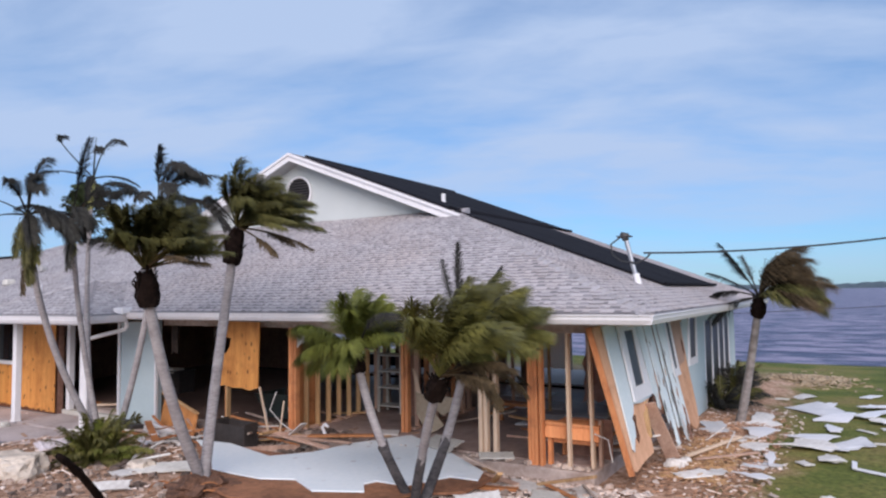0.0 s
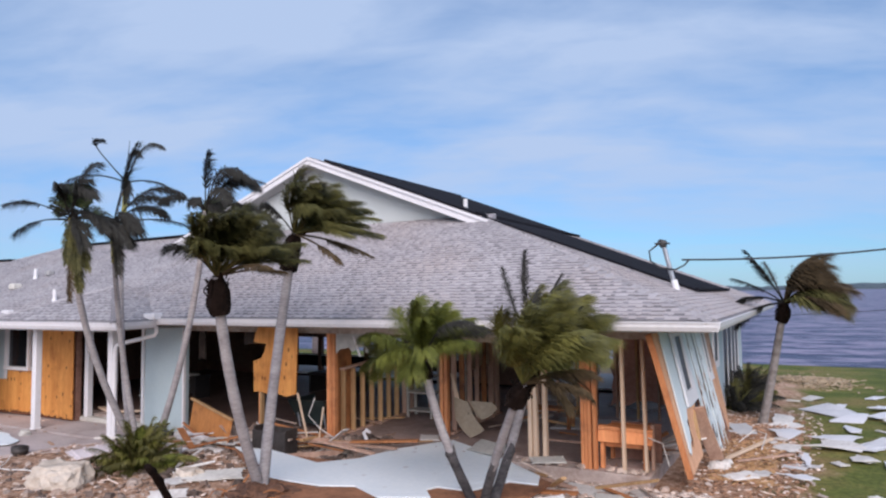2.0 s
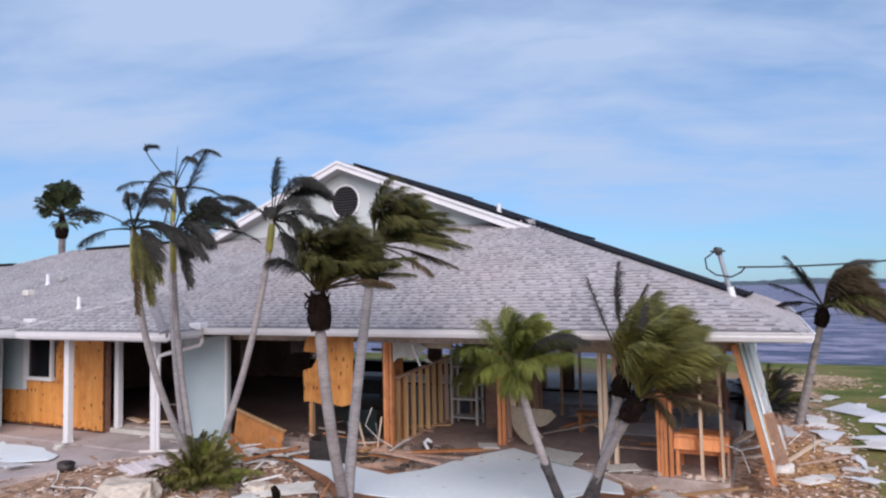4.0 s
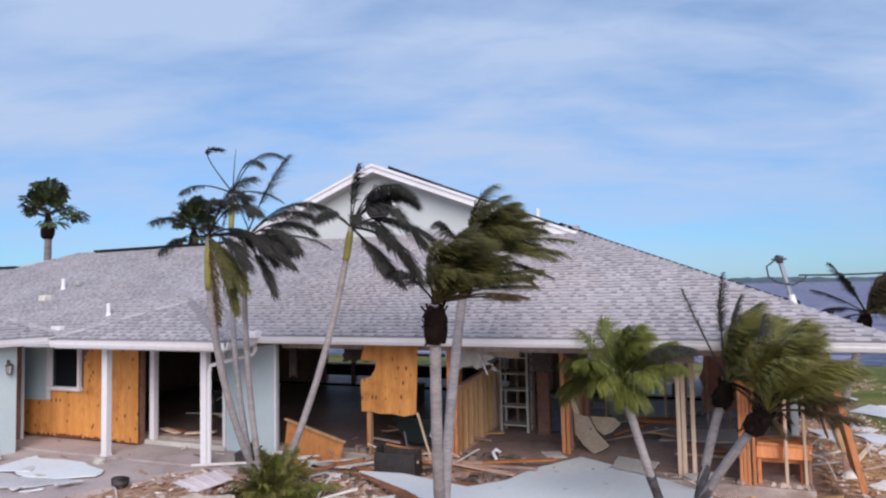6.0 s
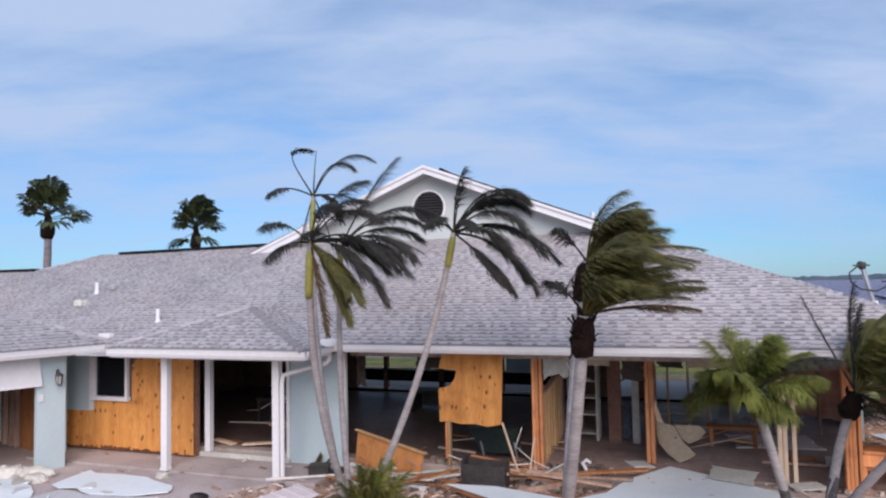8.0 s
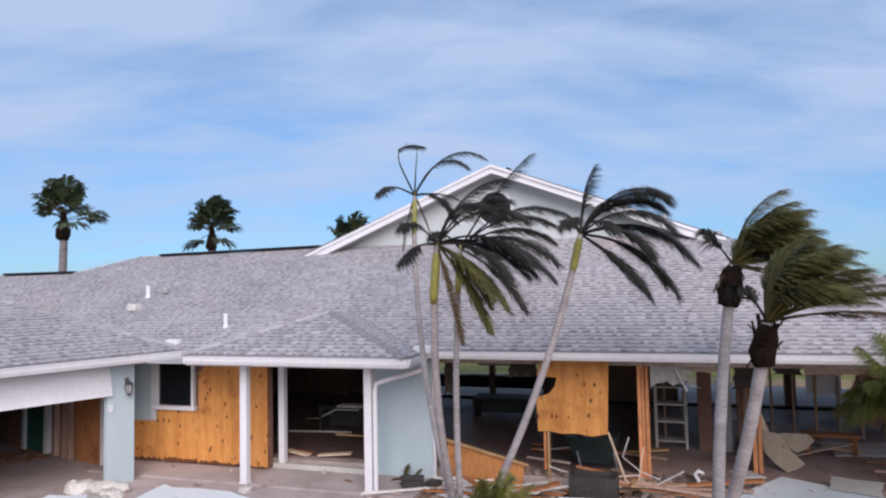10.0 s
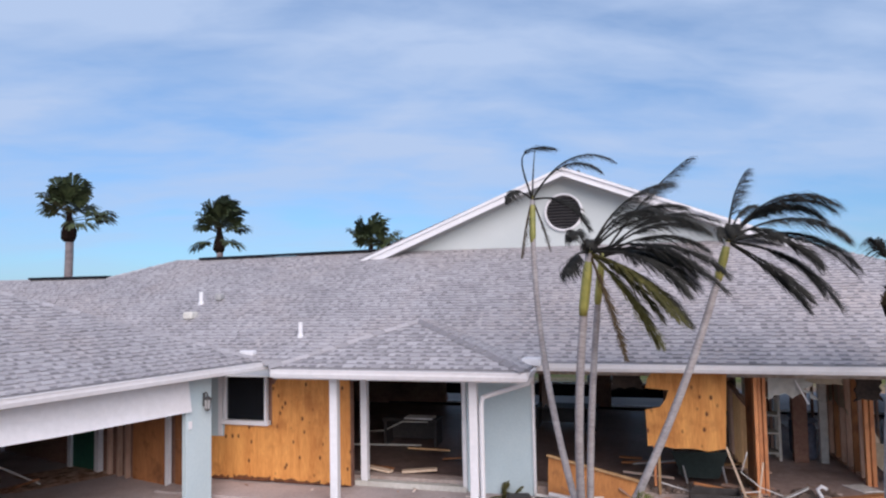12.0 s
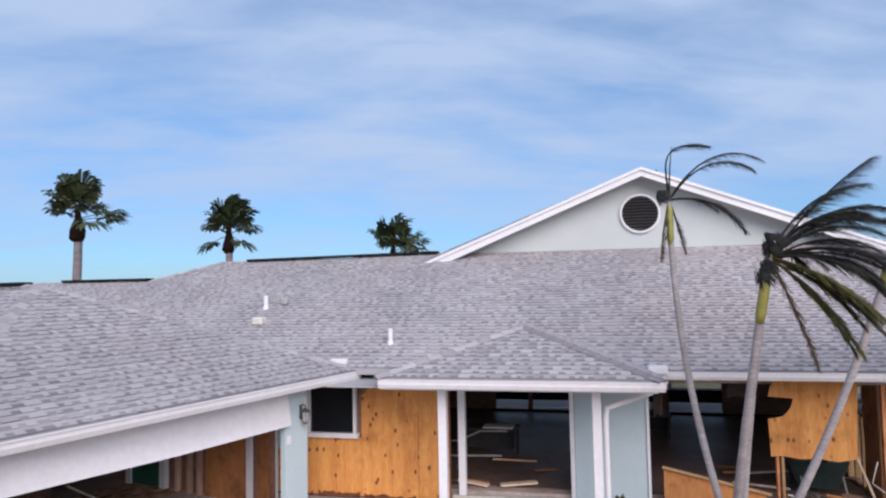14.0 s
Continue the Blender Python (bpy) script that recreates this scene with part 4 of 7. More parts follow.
# stud partition running back into the room
for k in range(9):
    y = 11.6 + 0.31 * k
    stud(-6.52 - 0.012 * k, y, 0.3, 1.42 + 0.02 * k, w=0.09, d=0.04, material=M_STUD if k < 7 else M_STUD_GREY)
bm = bmesh.new()
beam(bm, (-6.52, 11.55, 0.32), (-6.62, 14.2, 0.32), 0.09, 0.04)
beam(bm, (-6.52, 11.55, 1.45), (-6.62, 14.2, 1.62), 0.09, 0.04)
part("plate", bm, M_STUD_GREY, house)
for k in range(6):
    stud(-6.6 + 0.36 * k, 14.2, 0.3, 1.7, material=M_STUD_GREY)
for k in range(9):
    stud(-4.6 + 0.4 * k, 15.2, 0.3, 2.2, material=M_STUD_GREY if k % 3 else M_STUD)
# hanging plywood
bm = bmesh.new()
notch = [(-8.18, 1.02), (-8.02, 1.04), (-7.80, 1.01), (-7.52, 1.03), (-7.30, 1.00), (-7.06, 1.06), (-7.01, 2.2), (-8.06, 2.2), (-8.11, 2.13), (-8.15, 2.08), (-8.19, 1.92), (-8.05, 1.91), (-7.85, 1.90), (-7.89, 1.76), (-7.98, 1.64), (-8.10, 1.60), (-8.20, 1.58)]
slab_poly(bm, [(x, 11.12 - 0.14 * (x + 8.2) - 0.0 * z, z) for x, z in notch], (0, 0.018, 0))
part("plywood_sheet", bm, M_PLY, house, "torn orange plywood sheet hanging from the header")
stud(-8.08, 11.2, 0.4, 1.1, material=M_STUD_ORANGE); stud(-8.02, 11.16, 0.28, 1.1)
stud(-6.80, 10.96, 0.34, 1.08, w=0.03, d=0.03, lean=(-0.25, 0.04), material=M_STUD_PALE)
stud(-6.62, 11.05, 0.32, 0.86, w=0.025, d=0.025, lean=(0.08, 0.02), material=M_STUD_PALE)
part("interior_wall", torn_sheet(bmesh.new(), (-6.61, 11.42, 0.3), (-0.02, 0.55, 0), (0, 0, 1.84), 0.02, 31, rag=(0, 1, 1, 0), depth=0.06), M_PLY_DARK, house, "stained brown panel on the far side of the studs")
part("inner_partition", torn_sheet(bmesh.new(), (-2.75, 15.3, 0.5), (1.45, 0, 0), (0, 0, 1.7), 0.03, 37, rag=(1, 1, 1, 1), depth=0.10), mat("rosy_partition", (0.40, 0.19, 0.14), (0.62, 0.37, 0.29), 0.9, 1.2, 12, 0.15), house, "torn rosy brown inner wall")
part("inner_partition", torn_sheet(bmesh.new(), (-3.55, 15.25, 1.12), (0.62, 0, 0), (0, 0, 0.85), 0.03, 38, rag=(1, 0, 0, 0), depth=0.05), M_WHITE, house, "pale inner wall panel")
part("hanging_batten", beam(bmesh.new(), (-6.02, 11.22, 2.06), (-5.86, 11.20, 1.72), 0.035, 0.02), M_WHITE, house, "thin white batten hanging from the header")
part("drywall_scrap", torn_sheet(bmesh.new(), (-6.40, 11.25, 1.75), (0.75, 0.05, 0), (0, 0, 0.40), 0.015, 33, rag=(1, 1, 0, 0), depth=0.35), M_DRYWALL, house, "torn hanging drywall")
for x0, ln, drop, sd in ((-5.95, 0.62, 0.14, 34), (-4.20, 0.85, 0.14, 35), (-3.3, 0.7, 0.16, 36)):
    part("drywall_scrap", torn_sheet(bmesh.new(), (x0, 11.36, 2.12 - drop), (ln, 0.02, 0), (0, 0, drop + 0.02), 0.015, sd, rag=(1, 1, 0, 0), depth=0.16), M_CARD, house, "torn tan drywall edge under the header")

M_INSUL = mat("wet_insulation", (0.018, 0.012, 0.010), (0.06, 0.042, 0.034), 0.95, 3, 20, 0.6)
for x0, ln, drop, sd, y in ((-5.21, 0.40, 0.40, 301, 11.42), (-4.64, 0.42, 0.16, 302, 11.38), (-8.75, 0.55, 0.30, 303, 11.45), (-9.86, 0.16, 0.62, 304, 11.36)):
    part("hanging_insulation", torn_sheet(bmesh.new(), (x0, y, 2.14 - drop), (ln, 0.03, 0), (0, 0, drop), 0.04, sd, rag=(1, 1, 0, 1), steps=7, depth=0.14), M_INSUL, house, "dark sodden insulation hanging from the header")

# ---- garage wing, set at an angle ----
GU, GN = Vector((-0.26, -0.966, 0)).normalized(), Vector((-0.966, 0.26, 0)).normalized()
G0 = Vector((-14.5, 10.4, 0))


def gp(s_, n_, z):
    return G0 + GU * s_ + GN * n_ + Vector((0, 0, z))


garage = thing("garage_wing", gp(3.28, 3.3, 0.0), "garage wing with grey hipped shingle roof and a wrecked door opening", "garage")
W = 6.56
APEX, END = gp(W / 2, W / 2, 2.36 + S * W / 2), gp(W / 2, 8.0, 2.36 + S * W / 2)
roof_slope(garage, "roof_slope", [gp(0, 0, 2.36), APEX, gp(W, 0, 2.36)], seed=20, pieces=lambda x, y: 0.4 < x < 5.2 and y < 1.2)
roof_slope(garage, "roof_slope", [gp(W, 0, 2.36), APEX, END, gp(W, 8.0, 2.36)], seed=21)
roof_slope(garage, "roof_slope", [gp(0, 0, 2.36), gp(0, 8.0, 2.36), END, APEX], seed=22)
cap_line(garage, gp(0, 0, 2.36), APEX); cap_line(garage, gp(W, 0, 2.36), APEX)
cap_line(garage, APEX, END)
part("ridge_vent", beam(bmesh.new(), gp(W / 2, W / 2 + 0.3, 2.36 + S * W / 2 + 0.03), gp(W / 2, 7.9, 2.36 + S * W / 2 + 0.03), 0.22, 0.05), M_BLACK, garage, "black plastic ridge vent")
gutter(garage, gp(-0.05, 0.06, 2.21), gp(W, 0.06, 2.21), -GN)
bm = bmesh.new()
slab_poly(bm, [gp(0, 0.064, 2.19), gp(W, 0.064, 2.19), gp(W, 0.064, 2.345), gp(0, 0.064, 2.345)], GN * 0.035)
part("fascia", bm, M_WHITE, garage)
bm = bmesh.new()
slab_poly(bm, [gp(0.1, 0.1, 2.18), gp(W, 0.1, 2.18), gp(W, 0.46, 2.18), gp(0.1, 0.46, 2.18)], (0, 0, 0.02))
part("soffit", bm, M_SOFFIT, garage)


def gwall(s0, s1, n0, n1, z0, z1, material, name="wall", label="", bevel=0.0):
    bm = bmesh.new()
    box(bm, (s0, n0, z0), (s1, n1, z1), bevel)
    bm.transform(Matrix((( GU.x, GN.x, 0, G0.x), (GU.y, GN.y, 0, G0.y), (0, 0, 1, 0), (0, 0, 0, 1))))
    return part(name, bm, material, garage, label)


gwall(0.80, 1.30, 0.40, 0.49, 0.05, 2.18, M_PALE, "corner_pier", "pale aqua pier beside the garage opening")
gwall(5.7, 6.4, 0.40, 0.56, 0.05, 2.18, M_PALE, "corner_pier")
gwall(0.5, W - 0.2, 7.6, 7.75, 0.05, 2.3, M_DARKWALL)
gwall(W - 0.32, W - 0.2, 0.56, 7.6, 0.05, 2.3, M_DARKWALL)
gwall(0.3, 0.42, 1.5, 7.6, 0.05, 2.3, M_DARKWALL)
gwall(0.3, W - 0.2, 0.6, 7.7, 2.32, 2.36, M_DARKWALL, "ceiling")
# the bent top panel of the garage door, still hanging
bm = bmesh.new()
slab_poly(bm, [gp(1.28, 0.37, 2.17), gp(5.72, 0.37, 2.17), gp(5.72, 0.30, 1.75), gp(3.4, 0.28, 1.69), gp(1.24, 0.33, 1.66)], GN * 0.045)
part("door_panel", bm, M_WHITE, garage, "bent white sectional door panel")
gwall(1.20, 1.26, 0.375, 0.398, 1.38, 1.50, M_WHITE, "switch_box", "small white switch box")
lamp = thing("wall_lantern", gp(0.97, 0.37, 1.70), "small dark wall lantern on the pale pier", "lantern")
o = gp(0.97, 0.29, 1.76)
part("backplate", beam(bmesh.new(), gp(0.97, 0.395, 1.70), gp(0.97, 0.395, 1.92), 0.07, 0.012), M_LOUVRE, lamp)
part("bracket", tube(bmesh.new(), [gp(0.97, 0.39, 1.88), gp(0.97, 0.34, 1.93), gp(0.97, 0.29, 1.91), gp(0.97, 0.29, 1.86)], 0.010, 6), M_LOUVRE, lamp)
part("cap", tube(bmesh.new(), [o + Vector((0, 0, 0.06)), o + Vector((0, 0, 0.075)), o + Vector((0, 0, 0.12))], [0.075, 0.07, 0.012], 8), M_LOUVRE, lamp)
part("glass", tube(bmesh.new(), [o + Vector((0, 0, -0.09)), o + Vector((0, 0, 0.058))], [0.038, 0.056], 6), M_SOFFIT, lamp, "clouded lantern glass")
for k in range(6):
    a = math.pi * k / 3
    d_ = Vector((math.cos(a), math.sin(a), 0))
    part("cage_bar", tube(bmesh.new(), [o + d_ * 0.042 + Vector((0, 0, -0.10)), o + d_ * 0.062 + Vector((0, 0, 0.06))], 0.006, 5), M_LOUVRE, lamp)
part("base", tube(bmesh.new(), [o + Vector((0, 0, -0.125)), o + Vector((0, 0, -0.105)), o + Vector((0, 0, -0.09))], [0.012, 0.045, 0.042], 8), M_LOUVRE, lamp)


# ---- palms ----
WIND = Vector((1.0, -0.1, 0.0)).normalized()


def frond_mesh(rs, start, heading, length, leaf, wind, sag, pairs=34, comb=0.6, bare=0.16, late=False, slim=1.0):
    """A feather frond: a bending stalk with two rows of narrow leaflets swept down the wind; late bends only near the tip."""
    bm = bmesh.new()
    n = 12
    d = Vector(heading).normalized()
    pts = [Vector(start)]
    for i in range(n):
        t = i / n
        weight = 13.0 * t ** 4 if late else 0.35 + 1.3 * t
        d = (d + (WIND * wind + Vector((0, 0, -sag))) * weight / n).normalized()
        pts.append(pts[-1] + d * length / n)
    tube(bm, pts, [0.014 * (1 - 0.8 * i / n) + 0.002 for i in range(n + 1)], 4)
    pairs = int(pairs * 3.4)
    for k in range(pairs):
        t = bare + (1 - bare) * (k + rs.random() * 0.9) / pairs
        f = t * n
        i = min(int(f), n - 1)
        p = pts[i].lerp(pts[i + 1], f - i)
        tang = (pts[i + 1] - pts[i]).normalized()
        side = tang.cross(Vector((0, 0, 1)))
        side = side.normalized() if side.length > 0.05 else Vector((0, 1, 0))
        up = side.cross(tang)
        size = leaf * (0.40 + 0.60 * math.sin(math.pi * min(1, 0.15 + 0.85 * (t - bare) / (1 - bare)))) * (0.6 + 0.6 * rs.random())
        for sg in (1, -1):
            if rs.random() < 0.12:
                continue
            out = (side * sg * (0.35 + 0.5 * rs.random()) + tang * (0.8 + 0.8 * rs.random()) + up * (0.15 - 0.8 * rs.random())).normalized()
            mid = p + (out + WIND * comb * 0.3).normalized() * size * 0.5
            end = mid + (out * 0.8 + WIND * comb * 0.7 + Vector((0, 0, -0.4 * sag - 0.3))).normalized() * size * 0.55
            wv = (end - p).cross(up + side * 0.4).normalized() * (0.004 + 0.006 * leaf) * slim
            q = [bm.verts.new(c) for c in (p - wv * 0.6, p + wv * 0.6, mid + wv, mid - wv, end)]
            bm.faces.new((q[0], q[1], q[2], q[3])); bm.faces.new((q[3], q[2], q[4]))
    return bm


def fan_leaf(rs, start, heading, stalk, radius, segs=22):
    """A fan leaf: a stalk and a half disc of pleated blades."""
    bm = bmesh.new()
    d = Vector(heading).normalized()
    hub = Vector(start) + d * stalk
    tube(bm, [Vector(start), Vector(start).lerp(hub, 0.5) + Vector((0, 0, 0.04)), hub], [0.022, 0.016, 0.012], 4)
    side = d.cross(Vector((0, 0, 1))).normalized()
    up = side.cross(d)
    for k in range(segs):
        a = radians(-115 + 230 * k / (segs - 1) + rs.uniform(-4, 4))
        out = (d * math.cos(a) + side * math.sin(a) + up * rs.uniform(-0.15, 0.12)).normalized()
        r = radius * (0.75 + 0.25 * math.cos(a)) * rs.uniform(0.85, 1.05)
        w = (side * math.cos(a) - d * math.sin(a)) * radius * 0.085
        mid, end = hub + out * r * 0.74, hub + out * r + Vector((0, 0, -0.22 * r)) + WIND * 0.1 * r
        q = [bm.verts.new(c) for c in (hub, mid + w, end + w * 0.3, end - w * 0.3, mid - w)]
        bm.faces.new(q)
    return bm


def palm(name, base, top, label, r0, r1, crown, seed, boot=None, shaft=None, category="palm", bow=None, bark=None, skin=None):
    """crown: list of (count, azimuth, spread, elevation range, length, leaflet, wind, sag, pairs, comb, material)."""
    rs = random.Random(seed)
    base, top = Vector(base), Vector(top)
    ob = thing(name, base, label, category)
    mid = base.lerp(top, 0.5) + Vector(bow or (0, 0, 0))
    n = 14
    pts, radii = [], []
    for i in range(n + 1):
        t = i / n
        pts.append(base * (1 - t) ** 2 + (mid * 2 - (base + top) * 0.5) * 2 * t * (1 - t) + top * t * t)
        radii.append((r0 * 1.5 if i == 0 else r0 + (r1 - r0) * t) * (1.03 if i % 2 else 0.98))
    bm = bmesh.new()
    tube(bm, pts, radii, 10)
    part("trunk", bm, skin or M_TRUNK, ob, "ringed grey trunk", smooth=True)
    if bark:
        bm = bmesh.new()
        tube(bm, pts[:7], [r_ * 1.05 + 0.002 for r_ in radii[:7]], 10)
        for v in bm.verts:
            if v.co.z > pts[5].z:
                v.co.z += rs.uniform(-0.05, 0.05)
        part("burnt_foot", bm, bark, ob, "blackened lower bark", smooth=True)
    axis = (pts[-1] - pts[-2]).normalized()
    if boot:
        bl, br = boot
        bm = bmesh.new()
        prof = [(0.0, 0.50), (0.06, 0.85), (0.28, 1.05), (0.6, 0.95), (0.88, 0.72), (1.0, 0.45)]
        tube(bm, [top - axis * bl * (1 - t) for t, _ in prof], [br * w for _, w in prof], 12)
        for v in bm.verts:
            v.co += Vector((rs.uniform(-1, 1), rs.uniform(-1, 1), rs.uniform(-1, 1))) * br * 0.14
        for k in range(26):      # old leaf bases, some of them hanging loose
            a, h = rs.uniform(0, 6.3), rs.uniform(0.12, 0.95)
            out = Vector((math.cos(a), math.sin(a), 0))
            foot = top - axis * bl * (1 - h) + out * br * 0.78
            tip = foot + (out * rs.uniform(0.2, 0.6) + axis * rs.choice((1.0, 0.9, -0.8)) * rs.uniform(0.6, 1.1)).normalized() * br * rs.uniform(0.5, 0.95)
            beam(bm, foot, tip, br * rs.uniform(0.16, 0.34), br * 0.10, up=out, bevel=0)
        part("boot", bm, M_BOOT, ob, "dark skirt of dead leaf bases")
    if shaft:
        bm = bmesh.new()
        tube(bm, [top - axis * shaft, top - axis * shaft * 0.85, top - axis * shaft * 0.3, top + axis * 0.05], [r1 * 1.0, r1 * 1.28, r1 * 1.25, r1 * 0.7], 10)
        part("crownshaft", bm, M_SHAFT, ob, "yellow-green crownshaft", smooth=True)
    for count, az, spread, elev, length, leaf, wind, sag, pairs, comb, material, *form in crown:
        for k in range(count):
            a = radians(az + spread * ((k + 0.5) / count - 0.5) + rs.uniform(-8, 8))
            e = radians(rs.uniform(*elev))
            head = (math.cos(a) * math.cos(e), math.sin(a) * math.cos(e), math.sin(e))
            ln = length * rs.uniform(0.8, 1.1)
            bm = frond_mesh(rs, top, head, ln, leaf * (1.45 if boot or bark else 1.15), wind, sag * 1.25, pairs * (1.5 if bark else 1.0), comb + (0.0 if boot or bark else 0.8), *form, slim=0.6 if bark else 0.8 if boot else 0.85)
            part("frond", bm, material, ob)
    return ob


# slim palms with crownshafts beside the porch; most fronds blow over to the south-east
palm("slim_palm", (-8.98, 9.23, 0.05), (-9.66, 9.52, 4.79), "slim grey palm with a sparse wind-torn crown", 0.050, 0.036,
     [(1, -99, 4, (44, 46), 1.50, 0.22, 2.6, 0.5, 34, 0.6, M_FROND_DRY, 0.62, True), (1, -103, 6, (14, 18), 1.15, 0.20, 0.3, 0.8, 34, 0.3, M_FROND_DRY, 0.5),
      (2, -19, 20, (52, 60), 1.55, 0.20, 0.35, 1.5, 34, 0.2, M_FROND_DRY, 0.42), (1, 40, 6, (10, 14), 0.9, 0.14, 0.1, 0.8, 34, 0.1, M_FROND_DRY, 0.3),
      (1, -32, 6, (0, 4), 1.40, 0.20, 0.1, 1.2, 40, 0.1, M_FROND_DRY, 0.25), (1, -130, 8, (-78, -70), 1.0, 0.10, 0.1, 0.4, 28, 0.1, M_FROND_BROWN, 0.3),
      (1, 50, 8, (-72, -64), 0.9, 0.10, 0.0, 0.4, 28, 0.1, M_FROND_BROWN, 0.3), (1, 20, 10, (84, 88), 0.70, 0.02, 0.1, 0.0, 6, 0.1, M_FROND_DRY)], 41, shaft=0.62, bow=(-0.193, -0.016, 0))
palm("slim_palm", (-9.07, 9.49, 0.05), (-8.785, 7.956, 3.93), "slim grey palm with dark arching fronds and a hanging brown cluster", 0.056, 0.046,
     [(3, -34, 60, (46, 66), 1.25, 0.32, 0.5, 0.85, 48, 0.4, M_FROND_DRY, 0.32), (1, -104, 24, (20, 36), 0.95, 0.24, 0.1, 0.9, 40, 0.1, M_FROND_DRY, 0.45), (1, -108, 10, (-2, 4), 0.8, 0.24, 0.0, 0.8, 40, 0.0, M_FROND_DRY, 0.45),
      (6, -10, 44, (0, 44), 1.55, 0.34, 0.4, 1.15, 48, 0.3, M_FROND_DRY, 0.32), (1, 50, 10, (14, 20), 0.8, 0.2, 0.1, 1.0, 36, 0.0, M_FROND_DRY, 0.45),
      (6, -26, 14, (-50, -8), 1.35, 0.21, 0.12, 0.75, 48, 0.1, M_FROND, 0.2), (1, -28, 10, (-70, -62), 1.20, 0.16, 0.0, 0.3, 44, 0.0, M_FROND_BROWN, 0.15)], 42, shaft=0.75, bow=(-0.073, -0.241, 0))
palm("slim_palm", (-8.975, 9.38, 0.05), (-8.673, 8.574, 3.90), "slim grey palm with a small dark plume of fronds", 0.048, 0.038,
     [(1, -13, 6, (50, 54), 1.85, 0.28, 0.15, 0.25, 50, 0.2, M_FROND_DRY, 0.4), (5, -8, 46, (6, 48), 1.45, 0.34, 0.4, 1.1, 46, 0.3, M_FROND_DRY, 0.32), (1, 45, 8, (16, 20), 1.35, 0.16, 0.1, 0.75, 40, 0.1, M_FROND_DRY, 0.4),
      (1, -108, 40, (24, 48), 0.75, 0.22, 0.1, 0.9, 36, 0.1, M_FROND_DRY, 0.5), (1, -26, 10, (-24, -16), 1.40, 0.22, 0.1, 0.7, 44, 0.1, M_FROND_DRY, 0.35)], 43, shaft=0.6, bow=(-0.051, -0.066, 0))
palm("leaning_palm", (-8.72, 9.32, 0.05), (-7.149, 9.035, 4.06), "slim leaning palm with dark fronds streaming downwind", 0.056, 0.043,
     [(4, -12, 34, (46, 64), 1.35, 0.34, 0.45, 1.45, 48, 0.3, M_FROND_DRY, 0.3), (6, -14, 46, (-14, 34), 1.45, 0.34, 0.2, 1.25, 48, 0.2, M_FROND_DRY, 0.28), (3, -16, 30, (-40, -16), 1.22, 0.26, 0.15, 0.5, 46, 0.1, M_FROND_DRY, 0.3),
      (3, -92, 70, (24, 62), 0.95, 0.24, 0.25, 1.1, 38, 0.3, M_FROND_DRY, 0.42), (1, 60, 10, (50, 56), 1.0, 0.22, 0.1, 1.1, 38, 0.1, M_FROND_DRY, 0.4),
      (1, -60, 10, (76, 82), 0.85, 0.22, 0.3, 0.6, 38, 0.3, M_FROND_DRY, 0.35), (1, 20, 10, (82, 86), 0.75, 0.03, 0.15, 0.1, 10, 0.1, M_FROND_DRY)], 44, shaft=0.5, bow=(0.138, 0.059, 0))
# two with dark boots
palm("booted_palm", (-5.714, 8.78, 0.05), (-5.153, 7.402, 2.99), "palm with a dark boot and a bushy wind-combed crown", 0.075, 0.060,
     [(32, 6, 190, (34, 84), 0.92, 0.27, 0.8, 0.40, 48, 0.9, M_FROND, 0.34), (4, 4, 60, (20, 34), 1.2, 0.14, 0.45, 0.4, 40, 0.5, M_FROND, 0.5), (2, 2, 70, (8, 18), 1.1, 0.12, 0.3, 0.35, 36, 0.4, M_FROND_BROWN, 0.55),
      (1, -140, 80, (34, 62), 0.62, 0.24, 0.3, 1.0, 36, 0.3, M_FROND_DRY, 0.4)], 45, boot=(0.46, 0.128), bow=(0.049, -0.173, 0))
palm("booted_palm", (-5.63, 8.64, 0.05), (-5.316, 8.92, 3.60), "palm with a dark boot and a bushy wind-combed crown", 0.075, 0.060,
     [(32, 10, 160, (18, 74), 1.0, 0.27, 0.8, 0.55, 48, 0.8, M_FROND, 0.30), (5, 6, 80, (6, 26), 1.30, 0.16, 0.6, 0.45, 42, 0.6, M_FROND, 0.42), (3, 10, 60, (-20, -2), 1.10, 0.12, 0.3, 0.4, 38, 0.3, M_FROND_BROWN, 0.5),
      (1, -160, 90, (44, 60), 0.60, 0.22, 0.5, 0.8, 34, 0.4, M_FROND_DRY, 0.4), (1, -150, 10, (-50, -40), 0.5, 0.10, 0.0, 0.4, 24, 0.1, M_FROND_BROWN, 0.3)], 46, boot=(0.52, 0.130), bow=(-0.062, 0.026, 0))
